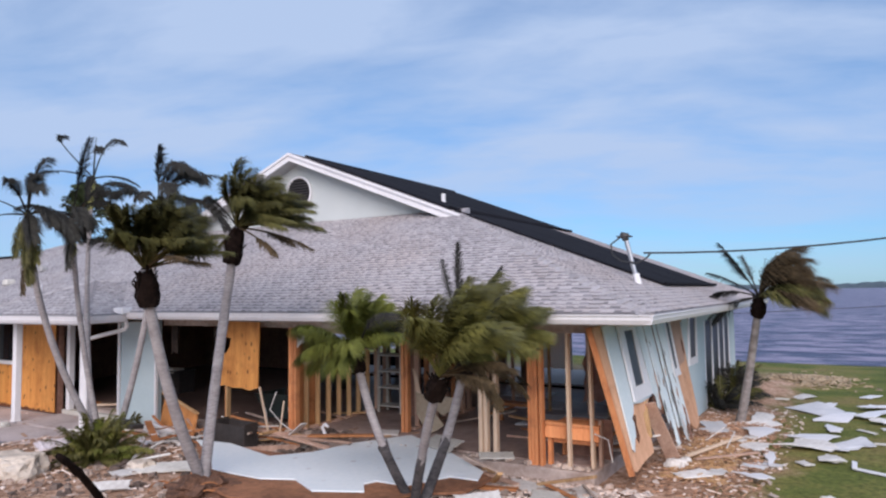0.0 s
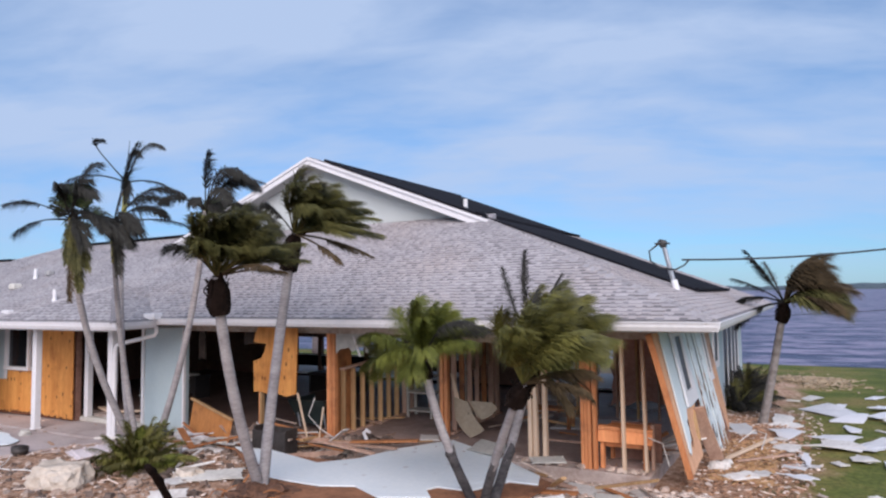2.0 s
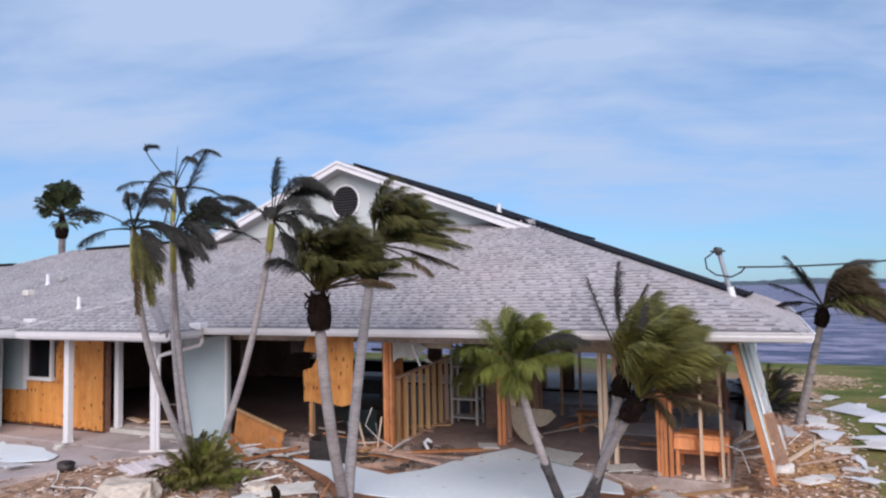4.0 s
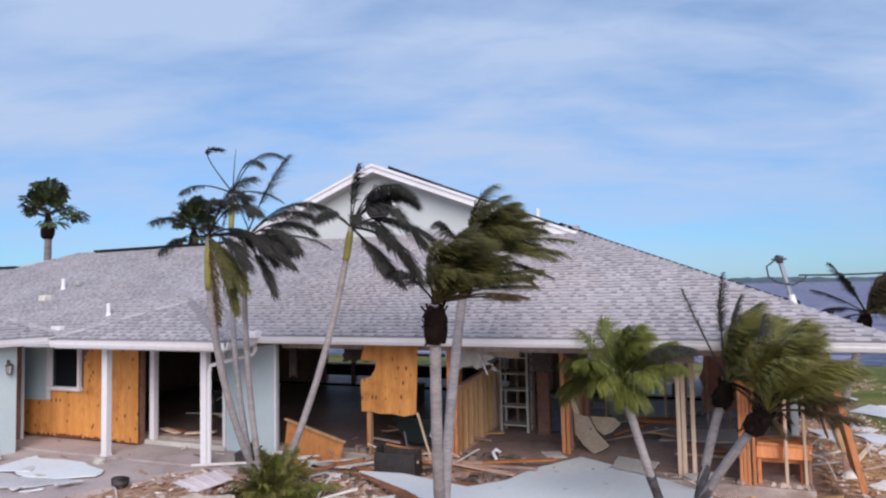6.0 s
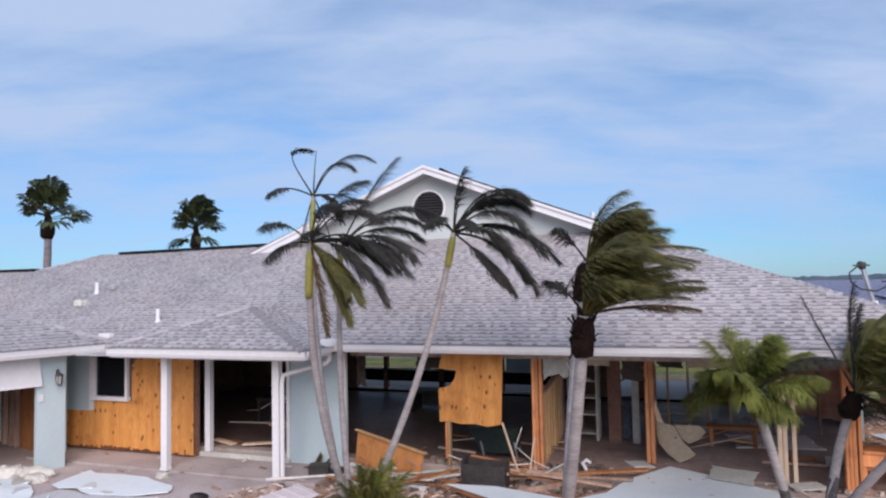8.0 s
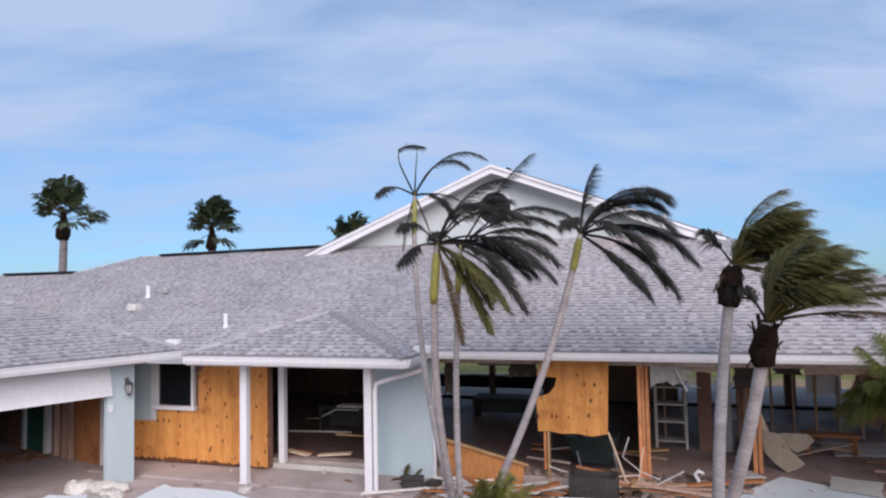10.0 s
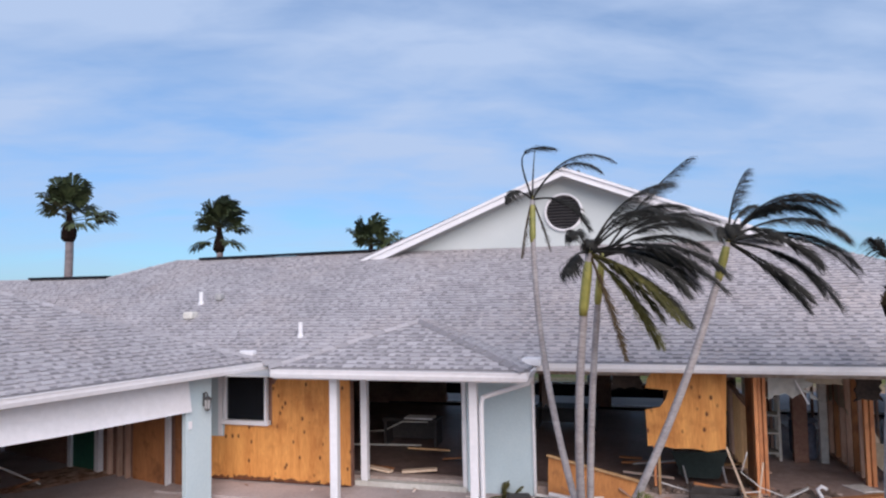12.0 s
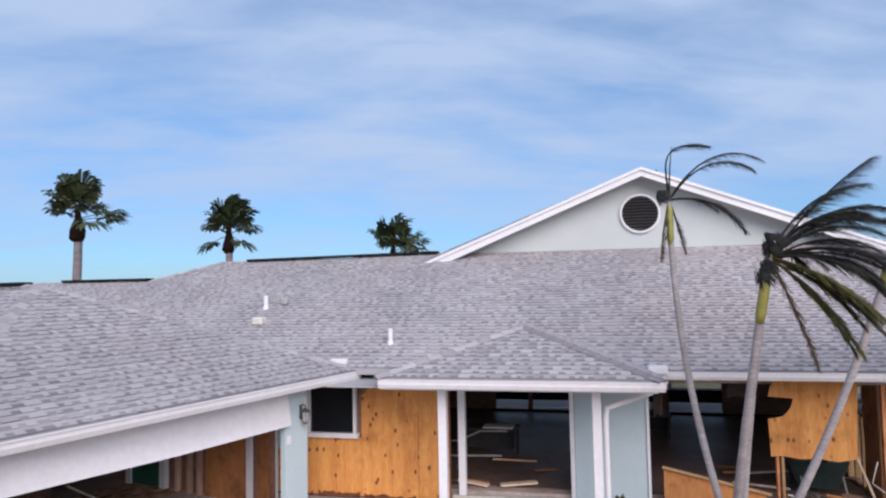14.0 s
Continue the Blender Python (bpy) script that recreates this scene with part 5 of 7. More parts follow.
# low clump in front of the fallen sheet
palm("clump_palm", (-2.95, 9.62, 0.05), (-3.42, 9.12, 1.92), "low young palm with bright green blown fronds", 0.055, 0.05,
     [(13, 215, 180, (0, 56), 0.82, 0.25, 0.15, 0.9, 48, 0.2, M_FROND_YOUNG, 0.2), (15, 20, 300, (34, 86), 0.88, 0.25, 0.45, 0.6, 48, 0.5, M_FROND_YOUNG, 0.22), (3, 10, 120, (46, 66), 1.05, 0.18, 0.6, 1.0, 40, 0.4, M_FROND_DRY, 0.35)], 47, boot=(0.24, 0.085), bow=(0.015, -0.161, 0), bark=M_TRUNK_BURNT)
palm("clump_palm", (-2.68, 9.36, 0.05), (-2.22, 9.76, 1.92), "low palm with dense green fronds combed by the wind", 0.06, 0.052,
     [(26, 0, 220, (42, 86), 1.05, 0.31, 0.8, 0.35, 50, 0.9, M_FROND_MID, 0.22), (7, -5, 140, (8, 36), 1.05, 0.28, 0.6, 0.45, 42, 0.6, M_FROND_MID, 0.3), 
      (3, 150, 200, (60, 84), 1.25, 0.10, 0.25, 0.35, 36, 0.3, M_FROND_DRY, 0.45), (3, 10, 120, (-30, 0), 0.85, 0.16, 0.2, 0.6, 38, 0.3, M_FROND_BROWN, 0.3)], 48, boot=(0.34, 0.115), bow=(-0.04, 0.2, 0), bark=M_TRUNK_BURNT)
palm("clump_palm", (-2.80, 9.42, 0.05), (-1.84, 8.50, 1.80), "low blackened palm leaning over with green fronds", 0.055, 0.048,
     [(20, 0, 260, (44, 86), 0.95, 0.30, 0.75, 0.35, 48, 0.7, M_FROND_MID, 0.24), (3, -5, 90, (12, 30), 0.80, 0.18, 0.5, 0.4, 40, 0.5, M_FROND_BROWN, 0.35), (2, 60, 160, (62, 82), 1.1, 0.10, 0.25, 0.35, 36, 0.3, M_FROND_DRY, 0.45)], 49, boot=(0.34, 0.115), bow=(-0.063, 0.052, 0), bark=M_TRUNK_BURNT)
# palm on the lawn beside the house
palm("booted_palm", (-0.16, 16.85, 0.0), (0.37, 16.1, 2.50), "leaning palm with a dark boot and browned fronds", 0.085, 0.062,
     [(24, -5, 150, (14, 78), 1.15, 0.36, 0.9, 0.75, 50, 0.8, M_FROND_BROWN, 0.22), (10, -8, 150, (-4, 40), 1.10, 0.34, 0.7, 0.85, 46, 0.7, M_FROND, 0.25), (4, 180, 130, (24, 74), 1.15, 0.16, 0.05, 0.35, 40, 0.0, M_FROND_DRY, 0.35),
      (4, 190, 90, (-6, 24), 1.10, 0.20, 0.0, 0.8, 40, 0.0, M_FROND_DRY, 0.35)], 50, boot=(0.40, 0.13), bow=(0.013, 0.085, 0), skin=M_TRUNK_LAWN)


def sabal(base, top, seed, leaves, radius, r=0.20):
    """top: the upper end of the bare trunk; leaves: (heading azimuth, elevation, reach) of each fan."""
    rs = random.Random(seed)
    ob = thing("cabbage_palm", base, "tall cabbage palm with a head of dark fan leaves", "palm", group="cabbage palms behind the house")
    base, top = Vector(base), Vector(top)
    bm = bmesh.new()
    tube(bm, [base.lerp(top, t / 8) + Vector((0.03 * math.sin(t), 0, 0)) for t in range(9)], [r * 1.06 - 0.004 * t for t in range(9)], 10)
    part("trunk", bm, M_TRUNK_OLD, ob, smooth=True)
    bm = bmesh.new()
    tube(bm, [top + Vector((0, 0, z)) for z in (-0.05, 0.10, 0.40, 0.62, 0.85, 1.15)], [r, r * 1.55, r * 1.6, r * 1.1, r * 0.7, r * 0.5], 12)
    for v in bm.verts:
        v.co += Vector((rs.uniform(-1, 1), rs.uniform(-1, 1), rs.uniform(-1, 1))) * 0.04
    part("boot", bm, M_BOOT, ob, "dark band of old leaf bases")
    for az, el, reach in leaves:
        a, e = radians(az + rs.uniform(-8, 8)), radians(el)
        head = (math.cos(a) * math.cos(e), math.sin(a) * math.cos(e), math.sin(e))
        start = top + Vector((0, 0, 0.75 + 0.35 * max(0.0, math.sin(e))))
        part("fan_leaf", fan_leaf(rs, start, head, radius * 0.46 * reach, radius * 0.62 * rs.uniform(0.9, 1.1), 30), M_FAN, ob)
    return ob


HEAD = [(180, 18, 1.1), (200, 42, 1.1), (150, 50, 1.0), (240, 60, 1.0), (90, 66, 1.0), (20, 62, 1.1), (300, 55, 1.0), (270, 30, 0.8), (90, 30, 0.8), (190, 70, 1.3), (-10, 78, 1.3)]
sabal((-29.7, 21.5, 0.0), (-29.7, 21.5, 5.70), 61, HEAD + [(5, 2, 1.7), (-25, -8, 1.5), (20, 10, 1.6)], 1.45, 0.17)
sabal((-26.9, 27.4, 0.0), (-26.9, 27.4, 5.45), 62, HEAD + [(0, 40, 1.2), (5, 12, 1.2), (-10, -22, 1.2), (190, -24, 1.2), (0, 60, 1.4)], 1.45, 0.17)
sabal((-18.6, 25.6, 0.0), (-18.6, 25.6, 4.25), 63, [h for h in HEAD if h[1] > 25] + [(0, 20, 1.3), (-15, 8, 1.4), (30, 35, 1.2)], 1.3, 0.17)

# fallen wall sheet in front of the house
sheet = thing("fallen_wall_sheet", (-4.9, 10.4, 0.05), "large pale blue wall sheet fallen flat on its brown plywood backing", "wall sheet")
rs = random.Random(71)
BLUE = [(-7.75, 10.25), (-7.0, 10.32), (-5.8, 10.0), (-5.35, 10.45), (-5.1, 11.1), (-4.5, 11.9), (-3.55, 11.4), (-2.5, 10.65), (-2.4, 10.32), (-2.8, 10.3), (-3.1, 9.7),
        (-3.55, 9.68), (-3.62, 9.5), (-3.4, 9.23), (-4.0, 8.95), (-4.55, 9.24), (-5.0, 9.05), (-5.55, 9.05), (-6.0, 9.1), (-6.6, 9.6)]
bm = bmesh.new()
slab_poly(bm, [(x, y, 0.25 + 0.05 * max(0.0, y - 10.2)) for x, y in BLUE], (0, 0, -0.02))
part("painted_face", bm, M_SHEETBLUE, sheet, "pale blue painted face with ragged edges")
BROWN = [(-7.7, 10.2), (-5.3, 10.35), (-4.5, 11.8), (-2.3, 10.55), (-2.35, 9.9), (-2.85, 9.55), (-3.05, 8.95), (-3.7, 8.55), (-4.8, 8.35), (-5.7, 8.62), (-6.3, 9.2)]
bm = bmesh.new()
slab_poly(bm, [(x, y, 0.215 + 0.05 * max(0.0, y - 10.2)) for x, y in BROWN], (0, 0, -0.03))
part("backing", bm, mat("torn_backing", (0.14, 0.06, 0.03), (0.36, 0.165, 0.085), 0.85, 2, 14, 0.4), sheet, "torn brown plywood backing")
for k in range(5):
    bm = bmesh.new()
    beam(bm, (-7.2 + k * 1.0, 9.9 - k * 0.1, 0.16), (-6.1 + k * 0.9, 11.0 - k * 0.05, 0.16), 0.04, 0.09)
    part("batten", bm, M_STUD_GREY, sheet)


# ---- broken side wall leaning outwards ----
def side_point(y, z, out=0.0, foot=-0.56):
    """A point of the leaning wall plane, which meets the eave at its head."""
    return Vector((foot + (-0.98 - foot) * (z - 0.3) / 1.9 + out, y, z))


def side_sheet(outline, out, thick=0.02, foot=-0.56):
    return slab_poly(bmesh.new(), [side_point(y, z, out, foot) for y, z in outline], (-thick, 0, 0))


def side_stud(y0, z0, y1, z1, w, d, material, parent, name="stud", out=-0.03, label=""):
    bm = bmesh.new()
    beam(bm, side_point(y0, z0, out), side_point(y1, z1, out), w, d, up=(0, 1, 0))
    return part(name, bm, material, parent, label)


lean = thing("leaning_wall_section", (-0.6, 11.8, 0.1), "broken side wall of aqua siding over orange plywood, leaning outwards", "wall section")
part("plywood_sheet", side_sheet([(11.02, 0.43), (11.15, 0.38), (11.55, 0.42), (12.06, 0.44), (12.10, 0.6), (11.96, 0.72), (12.0, 0.95), (12.45, 1.1), (12.5, 2.2), (10.74, 2.2)], 0.0), M_PLY_PALE, lean, "orange plywood backing")
part("siding", side_sheet([(11.14, 0.66), (11.19, 0.62), (11.30, 0.75), (11.38, 0.78), (11.43, 0.93), (11.39, 1.0), (11.50, 1.05), (11.58, 1.15), (12.0, 1.12), (12.5, 1.14), (12.56, 1.35), (12.58, 2.2), (11.08, 2.2)], 0.03), M_PALE_SIDE, lean, "aqua painted siding with a torn lower edge")
part("rotten_patch", side_sheet([(11.42, 0.78), (11.50, 0.66), (11.60, 0.74), (11.58, 0.88), (11.64, 1.0), (11.50, 1.02)], 0.006, 0.01), M_ROT, lean, "dark rotten patch")
side_stud(11.02, 0.36, 10.72, 2.2, 0.075, 0.05, M_STUD_ORANGE, lean)
side_stud(12.10, 0.62, 12.5, 2.2, 0.09, 0.05, M_STUD, lean)
w = part("window", side_sheet([(11.74, 1.36), (12.18, 1.36), (12.24, 2.10), (11.82, 2.10)], 0.055, 0.01), M_GLASS_DULL, lean, "narrow dark window pane")
for o in ([(11.58, 2.10), (12.34, 2.10), (12.34, 2.18), (11.58, 2.18)], [(11.56, 1.18), (12.46, 1.18), (12.44, 1.36), (11.57, 1.36)], [(11.57, 1.36), (11.74, 1.36), (11.82, 2.10), (11.58, 2.10)], [(12.18, 1.36), (12.44, 1.36), (12.36, 2.10), (12.24, 2.10)]):
    part("frame", side_sheet(o, 0.075, 0.03), M_WHITE, w)

lean = thing("leaning_wall_section", (-0.4, 13.3, 0.1), "shredded aqua wall sheathing hanging in strips beside the house", "wall section")
rs = random.Random(81)
part("backing", side_sheet([(12.66, 1.2), (12.86, 0.85), (13.2, 0.75), (14.1, 0.8), (14.22, 2.16), (12.62, 2.16)], -0.01, 0.012), M_DARKWALL, lean, "dark sheathing behind the strips")
y = 12.60
for k in range(11):          # upright strips of siding, each torn off at its own height
    wd = rs.uniform(0.10, 0.22)
    low = 1.12 - 1.35 * (y - 12.6) if y < 13.0 else rs.uniform(0.30, 0.62)
    slip, bow = rs.uniform(-0.05, 0.05), rs.uniform(0.0, 0.045)
    o = [(y + slip, low + rs.uniform(0.0, 0.12)), (y + slip + wd * rs.uniform(0.3, 0.7), low - rs.uniform(0.0, 0.08)), (y + slip + wd * 0.96, low + rs.uniform(0.0, 0.16))]
    m = M_PALE_WORN if k % 3 else M_PALE_SIDE
    part("siding_strip", side_sheet(o + [(y + wd * rs.uniform(0.86, 1.0), 1.4), (y + wd, 2.17), (y, 2.17), (y + rs.uniform(-0.02, 0.03), 1.3)], 0.012 + bow, 0.014), m, lean, "torn upright strip of aqua siding")
    y += wd
    if y > 14.1:
        break
for k in range(9):
    y0, low = rs.uniform(12.7, 13.7), rs.uniform(0.22, 0.42)
    hi, tip, wd = low + rs.uniform(0.25, 0.6), rs.uniform(-0.12, 0.10), rs.uniform(0.03, 0.08)
    part("hanging_shred", side_sheet([(y0 + tip, low + 0.04), (y0 + tip + wd * 0.6, low), (y0 + wd, hi), (y0, hi - 0.05)], 0.06 + 0.08 * rs.random(), 0.010, foot=-0.56 + rs.uniform(0, 0.08)), rs.choice((M_PALE_SIDE, M_PALE_WORN, M_DEBRIS, M_DARKWALL)), lean, "dangling shred of sheathing")
for k in range(10):
    y0, z0, ln = rs.uniform(12.7, 13.9), rs.uniform(0.8, 1.6), rs.uniform(0.10, 0.35)
    part("gash", side_sheet([(y0, z0), (y0 + 0.02, z0 + ln * 0.3), (y0 + rs.uniform(0, 0.04), z0 + ln), (y0 - 0.02, z0 + ln * 0.6)], 0.062, 0.004), rs.choice((M_BOOT, M_SOFFIT, M_PLY_DARK)), lean, "dark open gash")
side_stud(12.74, 0.24, 12.18, 1.08, 0.20, 0.03, M_STUD_GREY, lean, "plywood_strip", 0.05, "brown board hanging loose")

lean = thing("leaning_wall_section", (-0.5, 15.0, 0.1), "orange plywood wall strip with a small white window, leaning outwards", "wall section")
part("plywood_sheet", side_sheet([(14.52, 0.40), (14.75, 0.28), (15.10, 0.32), (15.24, 0.62), (15.36, 1.3), (15.64, 2.15), (14.52, 2.15), (14.26, 1.3)], 0.0), M_PLY_PALE, lean)
part("weathered_sheet", side_sheet([(14.60, 1.34), (15.14, 1.40), (15.36, 1.7), (15.58, 2.15), (14.64, 2.15)], 0.016, 0.01), M_STUD_GREY, lean, "greyed upper board")
part("rotten_patch", side_sheet([(15.18, 1.55), (15.26, 1.5), (15.34, 1.72), (15.24, 1.78)], 0.022, 0.004), M_ROT, lean)
w = part("window", side_sheet([(14.10, 1.36), (14.34, 1.36), (14.50, 2.12), (14.26, 2.12)], 0.05, 0.01), M_GLASS_DULL, lean)
for o in ([(14.02, 1.24), (14.44, 1.24), (14.42, 1.36), (14.02, 1.36)], [(14.02, 1.36), (14.10, 1.36), (14.26, 2.14), (14.18, 2.14)], [(14.34, 1.36), (14.42, 1.36), (14.58, 2.14), (14.50, 2.14)]):
    part("frame", side_sheet(o, 0.07, 0.03), M_WHITE, w)
wall_win = part("window", box(bmesh.new(), (-0.96, 16.36, 1.32), (-0.944, 16.94, 2.1)), M_GLASS_DULL, house, "dark side window")
for lo, hi in (((-0.97, 16.24, 1.18), (-0.92, 17.06, 1.32)), ((-0.97, 16.24, 1.32), (-0.92, 16.36, 2.15)), ((-0.97, 16.94, 1.32), (-0.92, 17.06, 2.15))):
    part("frame", box(bmesh.new(), lo, hi, 0.005), M_WHITE, wall_win)

# ---- garage inside ----
M_GREEN = mat("green_paint", (0.012, 0.07, 0.045), (0.025, 0.12, 0.08), 0.5, 2, 18, 0.1)
gwall(0.44, 0.47, 1.94, 2.95, 0.10, 2.05, M_PLY_DARK, "plywood_sheet", "brown stained plywood on the garage wall")
gwall(0.235, 0.295, 1.5, 2.4, 0.05, 2.2, M_PALE, "side_siding")
gwall(0.44, 0.46, 1.5, 1.76, 0.95, 2.05, M_PLY_DARK, "plywood_sheet", "brown stained plywood on the garage wall")
gwall(0.44, 0.455, 1.5, 1.76, 0.10, 0.94, M_PLY_DARK, "lower_panel")
gwall(0.475, 0.54, 1.83, 1.93, 0.10, 2.15, M_WHITE, "door_post")
for n_ in (3.05, 3.3, 3.6):
    gwall(0.44, 0.53, n_, n_ + 0.06, 0.10, 2.2, M_STUD_GREY, "stud")
gwall(0.44, 0.54, 3.92, 4.06, 0.10, 2.1, M_WHITE, "door_casing")
gwall(0.44, 0.54, 4.86, 4.98, 0.10, 2.1, M_WHITE, "door_casing")
gwall(0.45, 0.49, 4.06, 4.86, 0.12, 2.05, M_GREEN, "inner_door", "dark green inner door")
gwall(0.475, 0.49, 2.05, 2.17, 1.55, 1.69, M_WHITE, "notice", "small white paper notice")
rs = random.Random(91)
for k in range(9):
    c = gp(rs.uniform(1.2, 5.5), rs.uniform(3.5, 7.0), 0.10)
    a = rs.uniform(0, 6.3)
    bm = bmesh.new()
    ln = rs.uniform(0.5, 1.5)
    beam(bm, c + Vector((0, 0, 0.03)), c + Vector((math.cos(a) * ln, math.sin(a) * ln, rs.uniform(0.03, 0.5))), 0.12, 0.03)
    solo("board", bm, rs.choice((M_STUD_GREY, M_PLY_DARK, M_DRYWALL)), c, "loose broken board on the garage floor", "board", group="boards in the garage")
bm = bmesh.new()
o = gp(2.4, 5.0, 0.10)
box(bm, o + Vector((-0.3, -0.25, 0)), o + Vector((0.3, 0.25, 0.62)), 0.03)
solo("storage_box", bm, M_DARKWALL, o, "dark storage box in the gutted garage", "box")


# ---- things lying about ----
def level(x, y):
    return 0.125 if on_walk(x, y) else hump(x, y) + (0.09 if x < 0.6 else 0.0)


def flat_sheet(x, y, length, width, angle, material, label, seed, tilt=0.03, name="torn_sheet", category="sheet", group="torn sheets on the ground", thick=0.018, z=None, depth=0.07):
    a = radians(angle)
    d, n = Vector((math.cos(a), math.sin(a), 0)), Vector((-math.sin(a), math.cos(a), 0))
    z0 = (level(x, y) if z is None else z) + 0.02
    c = Vector((x, y, z0)) - d * length / 2 - n * width / 2
    bm = bmesh.new()
    torn_sheet(bm, c + Vector((0, 0, thick)), d * length, n * width + Vector((0, 0, tilt)), -thick, seed, rag=(1, 1, 1, 1), steps=9, depth=depth)
    return solo(name, bm, material, (x, y, z0 - 0.02), label, category, group=group)


def warped_sheet(outline, z, seed, material, label, name="torn_sheet", category="sheet", group="torn sheets on the ground", wave=0.05, thick=0.014, rough=0.035):
    """A thin bent sheet with a ragged outline, lying on what is under it."""
    rs = random.Random(seed)
    pts = []
    n = len(outline)
    for i, p in enumerate(outline):
        q = outline[(i + 1) % n]
        for k in range(3):
            f = k / 3
            pts.append((p[0] + (q[0] - p[0]) * f + rs.uniform(-rough, rough), p[1] + (q[1] - p[1]) * f + rs.uniform(-rough, rough)))
    cx, cy = sum(p[0] for p in pts) / len(pts), sum(p[1] for p in pts) / len(pts)
    bm = bmesh.new()

    def ring(f, dz):
        out = []
        for x, y in pts:
            u, v = cx + (x - cx) * f, cy + (y - cy) * f
            out.append(bm.verts.new((u, v, z + thick + wave * (0.5 + noise.noise(Vector((u * 1.3, v * 1.3, seed)))) + dz)))
        return out

    tops, lows = [ring(f, 0.0) for f in (1.0, 0.6, 0.25)], ring(1.0, -thick)
    for a, b in zip(tops, tops[1:]):
        for i in range(len(a)):
            j = (i + 1) % len(a)
            bm.faces.new((a[i], a[j], b[j], b[i]))
    bm.faces.new(tops[-1])
    for i in range(len(lows)):
        j = (i + 1) % len(lows)
        bm.faces.new((lows[i], lows[j], tops[0][j], tops[0][i]))
    bm.faces.new(lows[::-1])
    return solo(name, bm, material, (cx, cy, z), label, category, group=group)


def scrap(x, y, length, width, angle, material, label, seed, lift=0.0):
    """A torn piece of sheet with an uneven many-cornered outline."""
    rs = random.Random(seed)
    a = radians(angle)
    outline = []
    corners = [(-1, -0.8), (rs.uniform(-0.6, 0), rs.uniform(-1.1, -0.4)), (rs.uniform(0.2, 0.6), -1), (1, rs.uniform(-0.9, 0.1)), (rs.uniform(0.5, 1.1), rs.uniform(0.3, 1.0)), (rs.uniform(-0.4, 0.3), rs.uniform(0.45, 1.1)), (rs.uniform(-1.0, -0.5), 1), (-1.1, rs.uniform(-0.1, 0.6))]
    for u, v in corners:
        if rs.random() < 0.25:
            continue
        u, v = 0.5 * length * (u + rs.uniform(-0.1, 0.1)), 0.5 * width * (v + rs.uniform(-0.2, 0.2))
        outline.append((x + u * math.cos(a) - v * math.sin(a), y + u * math.sin(a) + v * math.cos(a)))
    warped_sheet(outline, level(x, y) + 0.012 + lift, seed, material, label, wave=0.06, rough=0.035)


LAWN = [(0.94, 19.48, 2.2, 1.1, 130, 0), (1.50, 18.54, 1.3, 0.5, 61, 1), (2.15, 19.16, 1.3, 0.4, 63, 1), (1.10, 16.47, 0.85, 0.72, 72, 1), (0.34, 15.68, 1.2, 0.66, 104, 1), (1.06, 15.23, 1.15, 0.8, 68, 2),
        (1.70, 15.85, 1.4, 0.62, 69, 0), (0.38, 14.60, 0.6, 0.42, 94, 2), (0.65, 14.07, 1.0, 0.2, 103, 1), (1.40, 14.52, 0.65, 0.36, 114, 2), (0.52, 12.76, 0.5, 0.34, 26, 1), (-0.48, 15.86, 0.96, 0.54, 101, 0),
        (0.16, 17.28, 1.25, 0.6, 110, 2), (2.19, 20.14, 0.9, 0.45, 60, 1), (1.28, 20.20, 0.43, 0.22, 91, 1)]
LAWN += [(0.69, 21.17, 0.75, 0.36, 67, 2), (2.07, 21.83, 0.6, 0.3, 66, 1), (2.11, 18.20, 0.65, 0.4, 64, 2), (1.39, 17.36, 0.8, 0.24, 98, 1), (0.05, 12.73, 0.4, 0.22, 55, 2), (-0.13, 12.33, 0.5, 0.32, 51, 2), (3.2, 16.6, 0.9, 0.5, 55, 1), (3.4, 19.2, 1.1, 0.6, 60, 0)]
for k, (x, y, ln, wd, an, mk) in enumerate(LAWN):
    scrap(x, y, ln, wd, an, (M_LAWNSHEET, M_WHITE, M_DEBRIS)[mk], ("greyish torn wall sheet lying on the lawn", "white torn wall sheet lying on the lawn", "white torn drywall lying on the lawn")[mk], 100 + k, 0.006 * (k % 3))
for k, (x, y, an) in enumerate(((1.75, 14.28, 90), (1.95, 14.02, -29))):
    flat_sheet(x, y, 0.48, 0.07, an, M_WHITE, "white broken trim stick lying on the lawn", 130 + k, tilt=0.01)

YARD = [(-7.21, 8.62, 0.45, 0.25, 74, 1), (-6.92, 9.0, 0.9, 0.35, 40, 2), (-6.65, 8.0, 0.5, 0.12, 40, 1), 
        (-9.4, 10.6, 1.3, 0.35, -18, 1), (-8.7, 10.35, 1.2, 0.14, -8, 3), (-9.2, 10.2, 1.1, 0.10, -20, 3), (-6.3, 11.0, 0.6, 0.3, 10, 2), (-3.6, 11.4, 0.7, 0.3, -20, 2),
        (-2.6, 11.25, 0.5, 0.25, 30, 2), (-1.9, 10.7, 0.6, 0.25, -10, 1), (-1.4, 10.3, 0.5, 0.3, 15, 2), (-2.1, 9.8, 0.6, 0.2, 50, 1), (-1.2, 10.8, 0.45, 0.3, -40, 1)]
